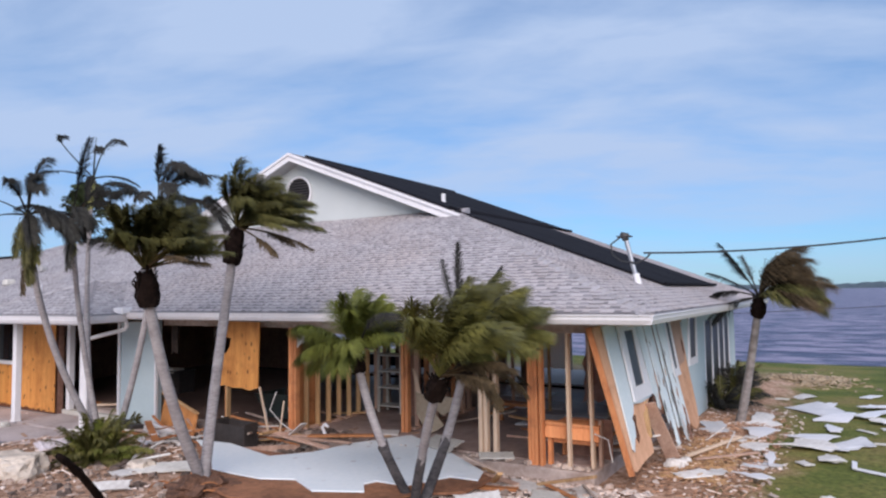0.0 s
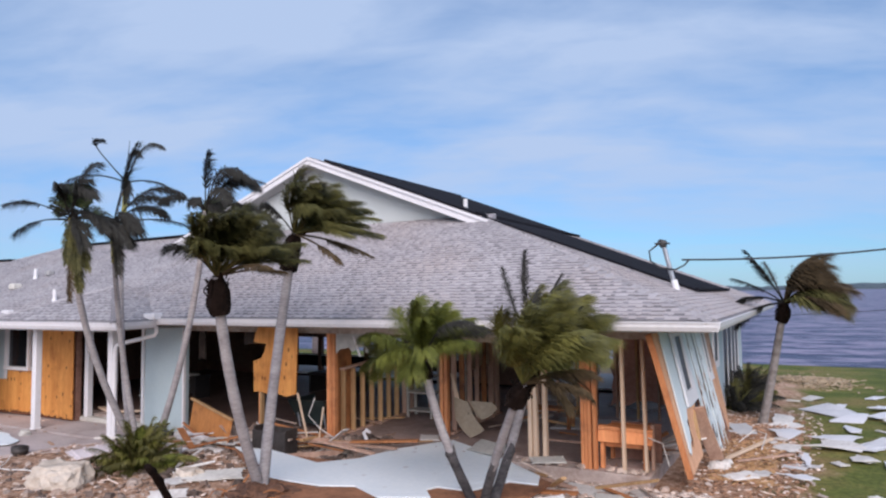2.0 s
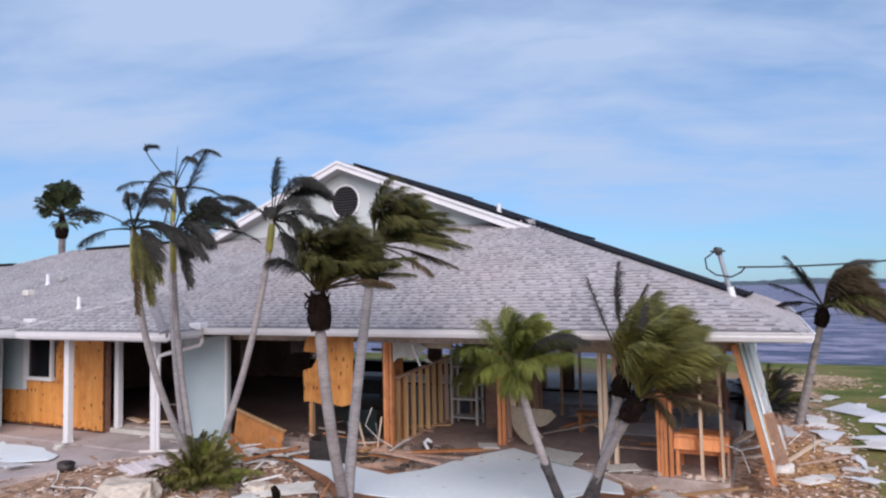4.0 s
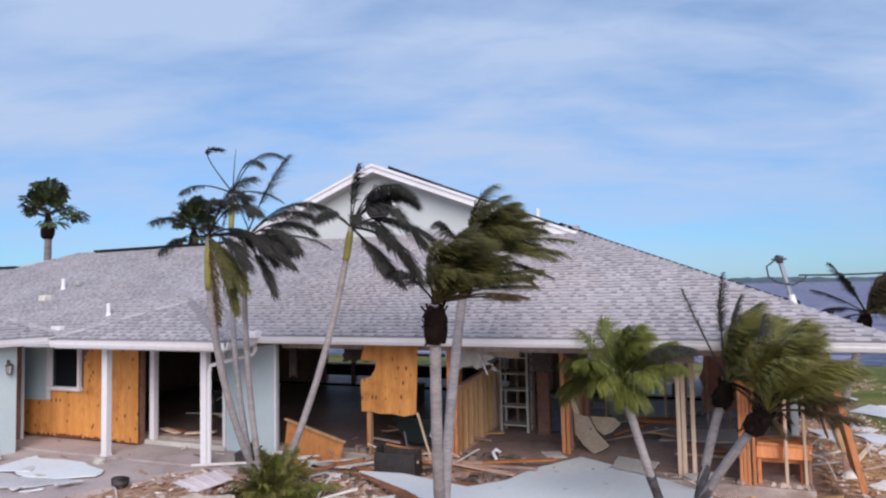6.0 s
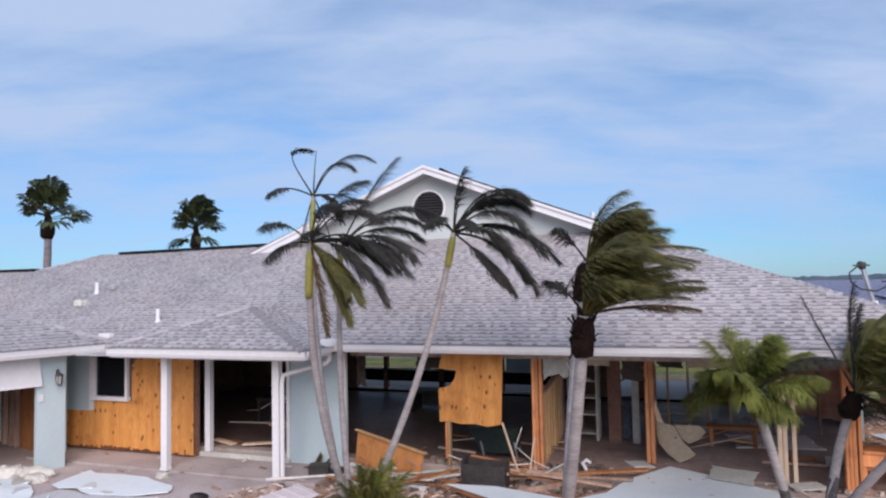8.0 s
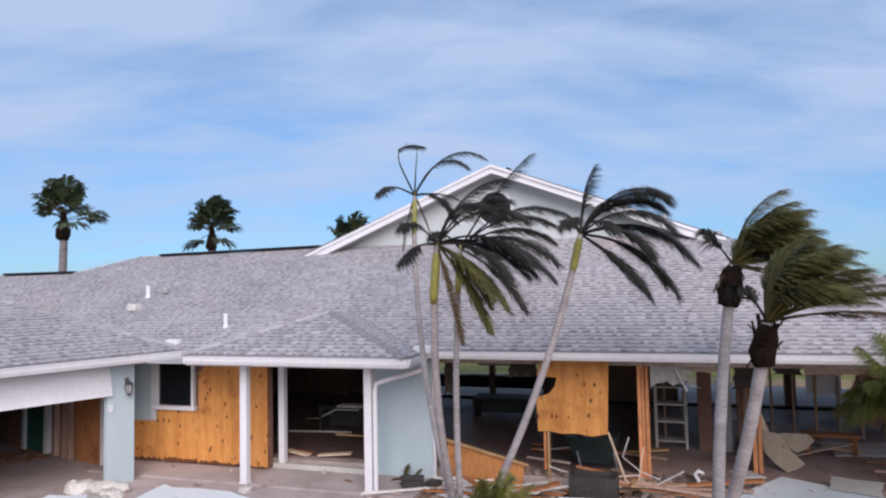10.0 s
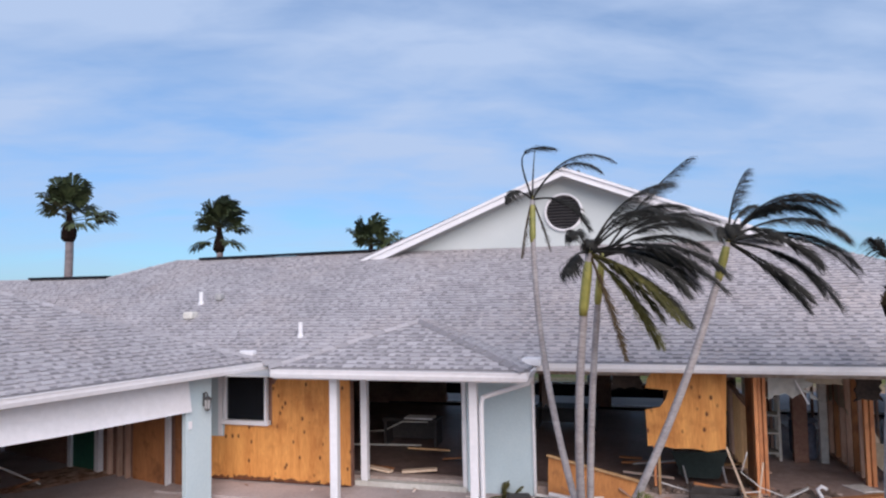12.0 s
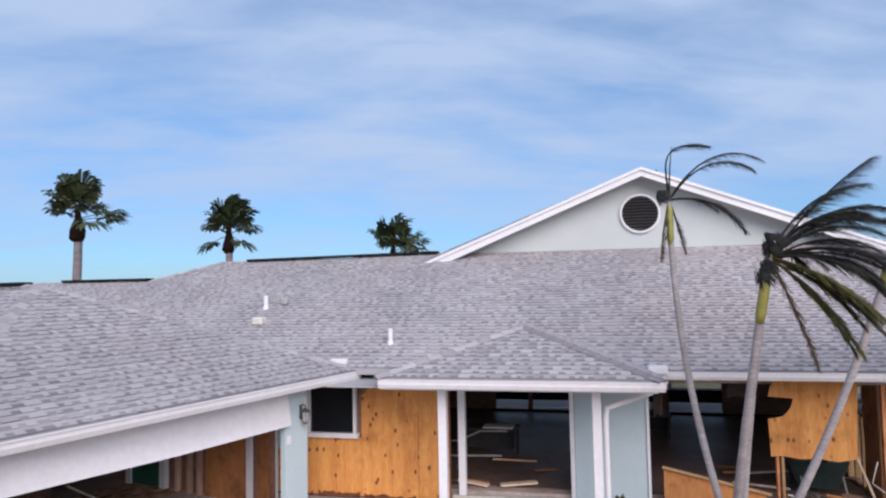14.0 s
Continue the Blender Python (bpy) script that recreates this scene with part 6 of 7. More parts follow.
for k, (x, y, ln, wd, an, mk) in enumerate(YARD):
    inside = y > 11.18
    flat_sheet(x, y, ln, wd, an, (M_SHEETBLUE, M_DEBRIS, M_DRYWALL, M_WHITE)[mk], ("pale blue torn wall sheet on the littered ground", "white torn wall sheet on the littered ground", "grey torn drywall on the littered ground", "white broken trim stick on the littered ground")[mk], 150 + k,
               tilt=0.03 + 0.03 * (k % 4), z=0.30 if inside else (0.15 if (-16.4 < x < -9.96 and y > 9.98) else None))


warped_sheet([(-14.35, 9.50), (-13.2, 9.50), (-12.3, 9.25), (-11.95, 8.92), (-12.45, 8.50), (-13.3, 8.55), (-14.2, 8.62)], 0.14, 2, M_SHEETBLUE, "large pale blue wall sheet warped on the concrete walk", wave=0.03, rough=0.07)
warped_sheet([(-13.75, 8.50), (-12.95, 8.48), (-12.12, 8.62), (-12.35, 8.12), (-13.0, 7.85), (-13.9, 7.9)], 0.13, 3, M_LAWNSHEET, "greyish wall sheet warped on the concrete walk", wave=0.03, rough=0.07)
warped_sheet([(-15.6, 8.55), (-14.9, 8.75), (-14.15, 8.40), (-13.95, 7.95), (-14.7, 7.6), (-15.7, 7.8)], 0.13, 4, M_SHEETBLUE, "pale blue wall sheet bent over rubble on the walk", wave=0.06, rough=0.07)
rs = random.Random(58)
for k in range(16):          # smaller pieces broken off the sheets on the walk
    x, y = rs.uniform(-15.8, -11.9), rs.uniform(7.75, 9.55)
    ln = rs.uniform(0.22, 0.6)
    m, lab = rs.choice(((M_SHEETBLUE, "pale blue broken wall sheet on the concrete walk"), (M_LAWNSHEET, "greyish broken wall sheet on the concrete walk"), (M_DRYWALL, "grey broken drywall on the concrete walk")))
    scrap(x, y, ln, ln * rs.uniform(0.3, 0.7), rs.uniform(-60, 60), m, lab, 600 + k)
warped_sheet([(-5.26, 12.10), (-4.92, 12.18), (-4.74, 11.86), (-5.06, 11.76)], 0.305, 6, M_DEBRIS, "white sheet lying on the floor of the open room", wave=0.01)
panel = thing("ribbed_panel", (-9.9, 9.15, 0.12), "pinkish white ribbed panel lying beside the shrub", "panel")
M_RIBBED = mat("ribbed_panel", (0.62, 0.55, 0.56), (0.78, 0.71, 0.72), 0.7, 1.2, 16, 0.15)
part("sheet", slab_poly(bmesh.new(), [(-10.40, 8.98, 0.17), (-10.08, 9.70, 0.22), (-9.45, 9.26, 0.24), (-9.66, 8.70, 0.18)], (0, 0, -0.016)), M_RIBBED, panel)
for k in range(4):
    f = 0.12 + 0.25 * k
    a, b = Vector((-10.40, 8.98, 0.18)).lerp(Vector((-10.08, 9.70, 0.23)), f), Vector((-9.66, 8.70, 0.19)).lerp(Vector((-9.45, 9.26, 0.25)), f)
    part("rib", beam(bmesh.new(), a, b, 0.035, 0.02), M_RIBBED, panel)


def loose_board(a, b, w, t, material, label, group="broken boards round the house", name="broken_board"):
    bm = bmesh.new()
    beam(bm, a, b, w, t, bevel=0.004)
    base = min(Vector(a), Vector(b), key=lambda v: v.z)
    return solo(name, bm, material, (base.x, base.y, base.z), label, "board", group=group)


rs = random.Random(7)
PILES = [(-6.5, 11.0, 0.7, 0.3, 14, 0.28), (-9.2, 10.4, 0.9, 0.35, 14, 0.12), (-7.9, 10.9, 0.7, 0.3, 10, 0.12), (-0.40, 14.2, 0.3, 1.2, 1, 0.1), (-1.75, 12.4, 0.35, 0.5, 9, 0.3), (-1.9, 10.85, 0.8, 0.35, 9, 0.12), (-12.3, 12.6, 0.5, 0.3, 2, 0.3), (-3.6, 13.2, 1.2, 0.7, 6, 0.3), (-8.2, 13.0, 1.2, 1.0, 6, 0.3)]
for px, py, sx, sy, n, z in PILES:
    for k in range(n):
        x, y = px + rs.uniform(-sx, sx), py + rs.uniform(-sy, sy)
        a, ln = rs.gauss(0.0, 0.6) + rs.choice((0, 0, 3.1)), rs.uniform(0.35, 1.25)
        z0 = z + 0.02 + rs.random() * 0.06
        m, lab = rs.choice(((M_STUD_GREY, "weathered broken stud in a heap"), (M_STUD, "broken pine board in a heap"), (M_DEBRIS, "white broken trim board in a heap"), (M_PLY_DARK, "stained plywood splinter in a heap"), (M_PLY_DARK, "stained brown board in a heap"), (M_RUBBLE, "plaster-caked lath in a heap")))
        loose_board((x, y, z0), (x + math.cos(a) * ln, y + math.sin(a) * ln, z0 + rs.choice((0.0, 0.02, 0.05, 0.25))), rs.choice((0.04, 0.07, 0.12)), rs.choice((0.02, 0.035)), m, lab)
# pale boards stacked crosswise by the wall corner
rs = random.Random(23)
for k in range(6):
    x, y, a, ln = rs.uniform(-9.7, -8.7), rs.uniform(10.35, 10.7), rs.choice((0.15, -0.25, 0.5, -0.6)) + rs.uniform(-0.15, 0.15), rs.uniform(0.5, 1.3)
    z0 = 0.14 + 0.018 * k
    loose_board((x, y, z0), (x + math.cos(a) * ln, y + math.sin(a) * ln * 0.5, z0 + rs.uniform(-0.02, 0.10)), rs.choice((0.05, 0.09, 0.14)), 0.022, rs.choice((M_DEBRIS, M_WHITE, M_DRYWALL)), "pale broken trim board on a stack by the wall")
# longer boards that stand out
for a, b, w_, m, lab in (((-7.1, 11.05, 0.34), (-5.3, 10.75, 0.27), 0.10, M_STUD_GREY, "long brown board slumped over the slab edge"), ((-6.9, 10.9, 0.30), (-5.0, 10.95, 0.34), 0.07, M_STUD_GREY, "long grey stud along the slab edge"),
                         ((-9.7, 10.75, 0.30), (-8.4, 10.62, 0.16), 0.08, M_WHITE, "long white trim board against the wall"), ((-9.5, 10.5, 0.22), (-8.2, 10.25, 0.14), 0.06, M_DEBRIS, "long pale trim board on the heap"),
                         ((-0.42, 13.3, 0.15), (0.12, 14.9, 0.19), 0.07, M_STUD_PALE, "pale pole lying in the mulch"), 
                         ((-12.35, 11.36, 0.34), (-11.75, 11.52, 0.37), 0.15, M_STUD_PALE, "pale board on the sill of the opening"), ((-13.1, 11.5, 0.36), (-12.55, 11.34, 0.33), 0.13, M_STUD_PALE, "pale board on the sill of the opening"), ((-13.2, 11.62, 0.33), (-12.6, 11.5, 0.32), 0.2, M_PLY_DARK, "stained board on the floor inside")):
    loose_board(a, b, w_, 0.035, m, lab)

rs = random.Random(19)
for k in range(14):
    x, y = 1.2 + rs.gauss(0, 0.9), 16.0 + rs.gauss(0, 1.7)
    if x < 0.1:
        continue
    flat_sheet(x, y, rs.uniform(0.15, 0.5), rs.uniform(0.06, 0.2), rs.uniform(-60, 60), rs.choice((M_DEBRIS, M_DEBRIS, M_LAWNSHEET, M_DRYWALL)), "small torn board scrap lying on the lawn", 500 + k, tilt=0.01, depth=0.15)

# fallen plywood panel by the corner post, with a pale cap
panel = thing("plywood_panel", (-9.0, 10.65, 0.1), "orange plywood panel fallen on its edge by the wall", "panel")
bm = bmesh.new()
slab_poly(bm, [(-9.75, 11.0, 0.15), (-8.42, 10.68, 0.12), (-8.36, 10.74, 0.56), (-9.74, 11.12, 0.80)], (0.02, 0.03, 0))
part("board", bm, M_PANEL, panel)
bm = bmesh.new()
beam(bm, (-9.76, 11.09, 0.81), (-8.28, 10.70, 0.57), 0.07, 0.03)
part("cap", bm, M_STUD, panel)

# dark case standing on the ground
M_CASE = mat("dark_case", (0.02, 0.017, 0.016), (0.06, 0.05, 0.046), 0.6, 2, 18, 0.1)
case = thing("open_case", (-7.25, 10.62, 0.13), "dark open storage case on the rubble", "case")
for lo, hi in (((-7.62, 10.50, 0.13), (-6.90, 10.53, 0.50)), ((-7.62, 10.80, 0.13), (-6.90, 10.83, 0.52)), ((-7.62, 10.53, 0.13), (-7.58, 10.80, 0.56)), ((-6.94, 10.53, 0.13), (-6.90, 10.80, 0.52)), ((-7.58, 10.53, 0.13), (-6.94, 10.80, 0.16))):
    part("side", box(bmesh.new(), lo, hi, 0.005), M_CASE, case)
# green tub behind the hanging plywood
tub = thing("green_tub", (-7.4, 11.9, 0.30), "dark grey-green wheelbarrow tray on a thin frame", "wheelbarrow")
M_TUB = mat("tub_green", (0.014, 0.022, 0.022), (0.035, 0.05, 0.048), 0.4, 2, 18, 0.1)
bm = bmesh.new()
slab_poly(bm, [(-7.80, 11.6, 0.84), (-6.98, 11.6, 0.86), (-7.1, 11.75, 0.42), (-7.65, 11.75, 0.42)], (0, 0.02, 0))
slab_poly(bm, [(-7.65, 11.76, 0.42), (-7.1, 11.76, 0.42), (-7.1, 12.2, 0.42), (-7.65, 12.2, 0.42)], (0, 0, -0.02))
slab_poly(bm, [(-7.80, 11.6, 0.84), (-7.65, 11.76, 0.42), (-7.65, 12.2, 0.42), (-7.8, 12.4, 0.84)], (-0.02, 0, 0))
slab_poly(bm, [(-6.98, 11.6, 0.86), (-7.1, 11.76, 0.42), (-7.1, 12.2, 0.42), (-6.98, 12.4, 0.84)], (0.02, 0, 0))
part("tray", bm, M_TUB, tub)
for x in (-7.68, -7.08):
    part("leg", tube(bmesh.new(), [(x, 11.7, 0.80), (x + 0.1, 11.7, 0.31)], 0.018, 6), M_METAL, tub)
    part("leg", tube(bmesh.new(), [(x, 12.2, 0.5), (x, 12.3, 0.31)], 0.018, 6), M_METAL, tub)

# shelf rack inside, tall and open
rack = thing("shelf_rack", (-6.05, 13.7, 0.30), "pale open shelf rack against the inner partition", "shelf")
for x in (-6.42, -5.88):
    part("upright", box(bmesh.new(), (x, 13.55, 0.30), (x + 0.05, 13.60, 1.95), 0.004), M_DRYWALL, rack)
    part("upright", box(bmesh.new(), (x, 13.85, 0.30), (x + 0.05, 13.90, 1.95), 0.004), M_DRYWALL, rack)
for z in (0.42, 0.78, 1.10, 1.42, 1.74):
    part("shelf", box(bmesh.new(), (-6.40, 13.54, z), (-5.84, 13.91, z + 0.03), 0.004), M_DRYWALL, rack)
# second stud row running back from the middle post
for k in range(7):
    stud(-4.80 - 0.01 * k, 12.55 + 0.33 * k, 0.3, 2.15, w=0.09, d=0.045, material=(M_STUD_GREY, M_PLY_DARK, M_STUD_GREY)[k % 3])
part("plate", beam(bmesh.new(), (-4.79, 12.4, 0.325), (-4.87, 14.7, 0.325), 0.09, 0.045), M_STUD_GREY, house)
part("drywall_scrap", torn_sheet(bmesh.new(), (-4.86, 13.1, 1.25), (-0.02, 1.3, 0), (0, 0, 0.9), 0.015, 39, rag=(1, 1, 0, 1), depth=0.25), M_CARD, house, "torn tan drywall left on the studs")
# beige board torn in two
hang = thing("torn_board_pair", (-4.35, 12.35, 0.30), "beige board torn in two, leaning on the post", "panel")
bm = bmesh.new()
slab_poly(bm, [(-4.72, 12.38, 0.98), (-4.60, 12.36, 0.93), (-4.43, 12.34, 0.90), (-4.30, 12.30, 0.66), (-4.10, 12.28, 0.46), (-4.20, 12.27, 0.38), (-4.36, 12.28, 0.305), (-4.52, 12.30, 0.42), (-4.68, 12.34, 0.60), (-4.70, 12.36, 0.78)], (0, 0.02, 0))
part("board", bm, M_CARD, hang)
bm = bmesh.new()
slab_poly(bm, [(-4.43, 12.40, 0.91), (-4.02, 12.44, 0.90), (-3.92, 12.45, 0.80), (-4.06, 12.42, 0.66), (-4.20, 12.40, 0.60), (-4.32, 12.40, 0.68)], (0, 0.02, 0))
part("board", bm, M_CARD, hang)
part("board", slab_poly(bmesh.new(), [(-4.80, 12.40, 1.36), (-4.74, 12.40, 1.34), (-4.60, 12.36, 0.94), (-4.70, 12.37, 0.96)], (0, 0.02, 0)), M_STUD_PALE, hang)
part("hole", box(bmesh.new(), (-4.42, 12.315, 0.66), (-4.34, 12.345, 0.72), 0.004), M_BLACK, hang)

# white bent pipe, a little like a swan's neck
bm = bmesh.new()
tube(bm, [(-5.72, 11.2, 0.22), (-5.75, 11.2, 0.38), (-5.80, 11.2, 0.47), (-5.74, 11.2, 0.52), (-5.67, 11.2, 0.48)], [0.035, 0.03, 0.03, 0.03, 0.025], 8)
solo("bent_pipe", bm, M_WHITE, (-5.72, 11.2, 0.22), "white bent plastic pipe standing on the slab edge", "pipe", smooth=True)

part("inner_post", box(bmesh.new(), (-5.20, 13.52, 0.30), (-5.07, 13.64, 2.3), 0.006), M_DRYWALL, house, "pale inner door post")
part("inner_post", box(bmesh.new(), (-5.64, 13.50, 0.30), (-5.40, 13.62, 1.85), 0.006), M_DARKWALL, house, "dark stripped inner post")
# padded chest between the rack and the door post
M_QUILT = mat("slate_cloth", (0.07, 0.075, 0.10), (0.17, 0.18, 0.23), 0.9, 3, 24, 0.4)
chest = thing("padded_chest", (-5.4, 14.0, 0.30), "slate-blue padded chest beside the shelf rack", "chest")
part("body", box(bmesh.new(), (-5.57, 13.70, 0.30), (-5.22, 14.30, 0.96), 0.05), M_QUILT, chest)
part("lid", box(bmesh.new(), (-5.585, 13.68, 0.965), (-5.205, 14.32, 1.06), 0.03), M_QUILT, chest)
# low bench
bench = thing("low_bench", (-3.45, 13.75, 0.30), "low reddish-brown bench on the gutted floor", "bench")
part("top", box(bmesh.new(), (-3.9, 13.6, 0.62), (-3.0, 13.95, 0.67), 0.01), M_PLY_DARK, bench)
for x, y in ((-3.85, 13.63), (-3.11, 13.63), (-3.85, 13.86), (-3.11, 13.86)):
    part("leg", box(bmesh.new(), (x, y, 0.30), (x + 0.06, y + 0.06, 0.62), 0.004), M_PLY_DARK, bench)
# dark crates at the porch edge
for x, y, z, w_, h, a in ((-10.12, 10.42, 0.15, 0.34, 0.20, 0.3), (-9.80, 10.52, 0.12, 0.22, 0.16, -0.2)):
    bm = bmesh.new()
    box(bm, (-w_ / 2, -0.11, 0), (w_ / 2, 0.11, h), 0.015)
    box(bm, (-w_ / 2 - 0.015, -0.125, h * 0.8), (w_ / 2 + 0.015, 0.125, h * 0.92), 0.01)
    bm.transform(Matrix.Translation((x, y, z)) @ Matrix.Rotation(a, 4, "Z"))
    solo("black_crate", bm, M_CASE, (x, y, z), "small black plastic crate on the porch edge", "crate")
for k, (x, y, ln, wd, an) in enumerate(((-2.75, 14.2, 1.5, 1.0, 10), (-3.9, 15.6, 1.3, 0.8, 15), (-2.5, 16.6, 1.1, 0.7, -20), (-4.6, 16.9, 1.2, 0.6, 5))):
    flat_sheet(x, y, ln, wd, an, M_LAWNSHEET, "greyish torn wall sheet on the floor inside", 210 + k, z=0.285)

# long room things seen through the openings
for x0, y0, x1, y1, h, m, nm, lab in ((-13.5, 13.4, -12.3, 13.9, 0.55, M_CASE, "sofa_frame", "dark upturned sofa frame in the gutted room"), (-10.6, 15.5, -9.2, 16.2, 0.5, M_CASE, "low_cabinet", "dark low cabinet in the gutted room")):
    ob = thing(nm, ((x0 + x1) / 2, (y0 + y1) / 2, 0.30), lab, nm.replace("_", " "))
    part("top", box(bmesh.new(), (x0, y0, 0.30 + h - 0.06), (x1, y1, 0.30 + h), 0.01), m, ob)
    part("panel", box(bmesh.new(), (x0 + 0.03, y0 + 0.03, 0.30), (x0 + 0.08, y1 - 0.03, 0.30 + h - 0.06)), m, ob)
    part("panel", box(bmesh.new(), (x1 - 0.08, y0 + 0.03, 0.30), (x1 - 0.03, y1 - 0.03, 0.30 + h - 0.06)), m, ob)
    part("back", box(bmesh.new(), (x0 + 0.08, y1 - 0.08, 0.36), (x1 - 0.08, y1 - 0.04, 0.30 + h - 0.1)), m, ob)
bm = bmesh.new()
tube(bm, [(-13.9, 13.6, 0.52), (-13.5, 13.5, 0.57), (-13.05, 13.4, 0.79), (-12.5, 13.4, 0.80)], 0.016, 6)
solo("bent_pipe", bm, M_DRYWALL, (-13.9, 13.6, 0.5), "thin pale pipe bent across the wreckage inside", "pipe", smooth=True)
loose_board((-14.08, 13.2, 0.33), (-12.6, 13.25, 0.36), 0.05, 0.03, M_DRYWALL, "thin pale batten across the wreckage inside")
bm = bmesh.new()
box(bm, (-12.98, 13.3, 0.86), (-12.38, 13.62, 0.90), 0.006)
solo("white_tray", bm, M_DEBRIS, (-12.7, 13.45, 0.86), "white plastic tray lying on the upturned sofa frame", "tray")

# ---- plants, rock and the near branch ----
def cycad(base, seed, n, size, materials, name, label):
    rs = random.Random(seed)
    base = Vector(base)
    ob = thing(name, base, label, "shrub")
    for k in range(n):
        a, e = 2.399 * k, radians(rs.uniform(5, 85))
        head = (math.cos(a) * math.cos(e), math.sin(a) * math.cos(e), math.sin(e))
        st = base + Vector((rs.uniform(-0.12, 0.12), rs.uniform(-0.12, 0.12), 0.02))
        part("frond", frond_mesh(rs, st, head, size * rs.uniform(0.7, 1.1), size * 0.30, 0.25, 0.8, 22, 0.2), rs.choice(materials), ob)


cycad((-8.36, 8.86, 0.08), 51, 110, 0.74, (M_FROND, M_FROND_MID, M_FROND_MID, M_FROND_YOUNG), "shrub", "bushy green shrub at the foot of the palms")
cycad((-10.35, 10.85, 0.14), 52, 10, 0.30, (M_FROND,), "shrub", "small dark plant on the porch edge")
for k, (x, y, sz) in enumerate(((-0.75, 18.2, 0.9), (-0.7, 19.3, 1.0), (-0.65, 20.4, 0.9))):
    cycad((x, y, 0.05), 53 + k, 26, sz, (M_FROND, M_FROND_DRY), "shrub", "dark green shrub along the side wall")


def rock(at, size, seed, label, material=None):
    bm = bmesh.new()
    bmesh.ops.create_icosphere(bm, subdivisions=4, radius=1.0)
    for v in bm.verts:
        p = v.co.copy()
        k = 1 + 0.34 * noise.noise(p * 1.3 + Vector((seed, 0, 0))) + 0.16 * noise.noise(p * 3.2 + Vector((0, seed, 0))) + 0.05 * noise.noise(p * 9)
        flat = max(min(p.z * 1.25, 0.82 + 0.10 * noise.noise(p * 2.0)), -0.45)
        v.co = Vector((p.x * size[0], p.y * size[1], flat * size[2])) * k
    bm.transform(Matrix.Translation(at))
    solo("boulder", bm, material or M_ROCK, at, label, "rock")


rock((-8.74, 7.88, 0.20), (0.47, 0.36, 0.22), 3, "pale tan limestone boulder on the ground")
rock((-7.3, 8.9, 0.14), (0.24, 0.18, 0.12), 5, "small pale stone among the debris")
for k, (x, y, a, b, c) in enumerate(((-15.05, 9.12, 0.42, 0.16, 0.12), (-15.5, 8.95, 0.26, 0.2, 0.15), (-14.75, 8.85, 0.2, 0.15, 0.10), (-12.75, 9.65, 0.12, 0.10, 0.08), (-9.35, 8.35, 0.10, 0.09, 0.07), (-10.1, 8.45, 0.08, 0.07, 0.05), (-7.7, 8.3, 0.12, 0.10, 0.08))):
    rock((x, y, level(x, y) + c * 0.3), (a, b, c), 11 + k, "grey lump of broken rubble on the ground", M_RUBBLE if k > 3 else M_DRYWALL)
bm = bmesh.new()
tube(bm, [(-4.86, 6.28, 1.13), (-4.93, 6.40, 1.04), (-5.02, 6.50, 0.97), (-5.10, 6.62, 0.87), (-5.22, 6.74, 0.78), (-5.40, 6.98, 0.56), (-5.62, 7.25, 0.30), (-5.84, 7.55, 0.02)], [0.032, 0.044, 0.036, 0.048, 0.038, 0.042, 0.046, 0.055], 8)
solo("fallen_palm_trunk", bm, M_BOOT, (-5.84, 7.55, 0.0), "blackened broken trunk leaning up from the ground", "trunk", smooth=True)
bm = bmesh.new()
tube(bm, [(-11.17, 8.66, 0.10), (-11.17, 8.66, 0.16), (-11.16, 8.66, 0.24), (-11.16, 8.66, 0.22)], [0.09, 0.13, 0.14, 0.11], 12)
solo("black_pot", bm, M_CASE, (-11.17, 8.66, 0.10), "small black plastic pot tipped on the soil", "pot", smooth=True)
# thin white pipes fallen into each other
for pts in (((-8.70, 9.95, 0.22), (-7.78, 9.12, 0.20)), ((-7.78, 9.08, 0.18), (-7.95, 9.75, 0.30)), ((-7.74, 9.0, 0.15), (-7.30, 9.40, 0.24)), ((-7.72, 8.95, 0.14), (-7.35, 8.74, 0.14), (-7.05, 8.95, 0.17))):
    bm = bmesh.new()
    tube(bm, pts, 0.020, 7)
    solo("white_pipe", bm, M_DEBRIS, pts[0], "thin white plastic pipe fallen on the rubble", "pipe", group="white pipes on the rubble")
# root clump and dead stalks at the palms' foot
bm = bmesh.new()
bmesh.ops.create_icosphere(bm, subdivisions=4, radius=1.0)
for v in bm.verts:
    q = v.co.copy()
    v.co = Vector((q.x * 0.46, q.y * 0.36, max(q.z, -0.3) * 0.17)) * (1 + 0.5 * noise.noise(q * 2.3) + 0.25 * noise.noise(q * 6))
bm.transform(Matrix.Translation((-5.55, 8.55, 0.14)))
solo("root_clump", bm, mat("root_soil", (0.035, 0.018, 0.012), (0.20, 0.10, 0.06), 0.95, 3, 20, 0.9), (-5.55, 8.55, 0.1), "dark brown root clump round the palm feet", "roots")
for k in range(7):
    rs2 = random.Random(300 + k)
    x, y = -5.9 + rs2.uniform(-0.4, 0.9), 8.6 + rs2.uniform(-0.5, 0.3)
    a, ln, up = rs2.uniform(0, 6.3), rs2.uniform(0.35, 0.6), rs2.uniform(0.10, 0.2)
    bm = bmesh.new()
    tube(bm, [(x + ln * t / 6 * math.cos(a + 0.12 * t), y + ln * t / 6 * math.sin(a + 0.12 * t), 0.11 + up * math.sin(math.pi * t / 6.6)) for t in range(7)], [0.016 - 0.0018 * t for t in range(7)], 5)
    solo("dead_stalk", bm, M_PLY_DARK, (x, y, 0.1), "brown dead stalk at the palm foot", "stalk", group="dead stalks under the palms")
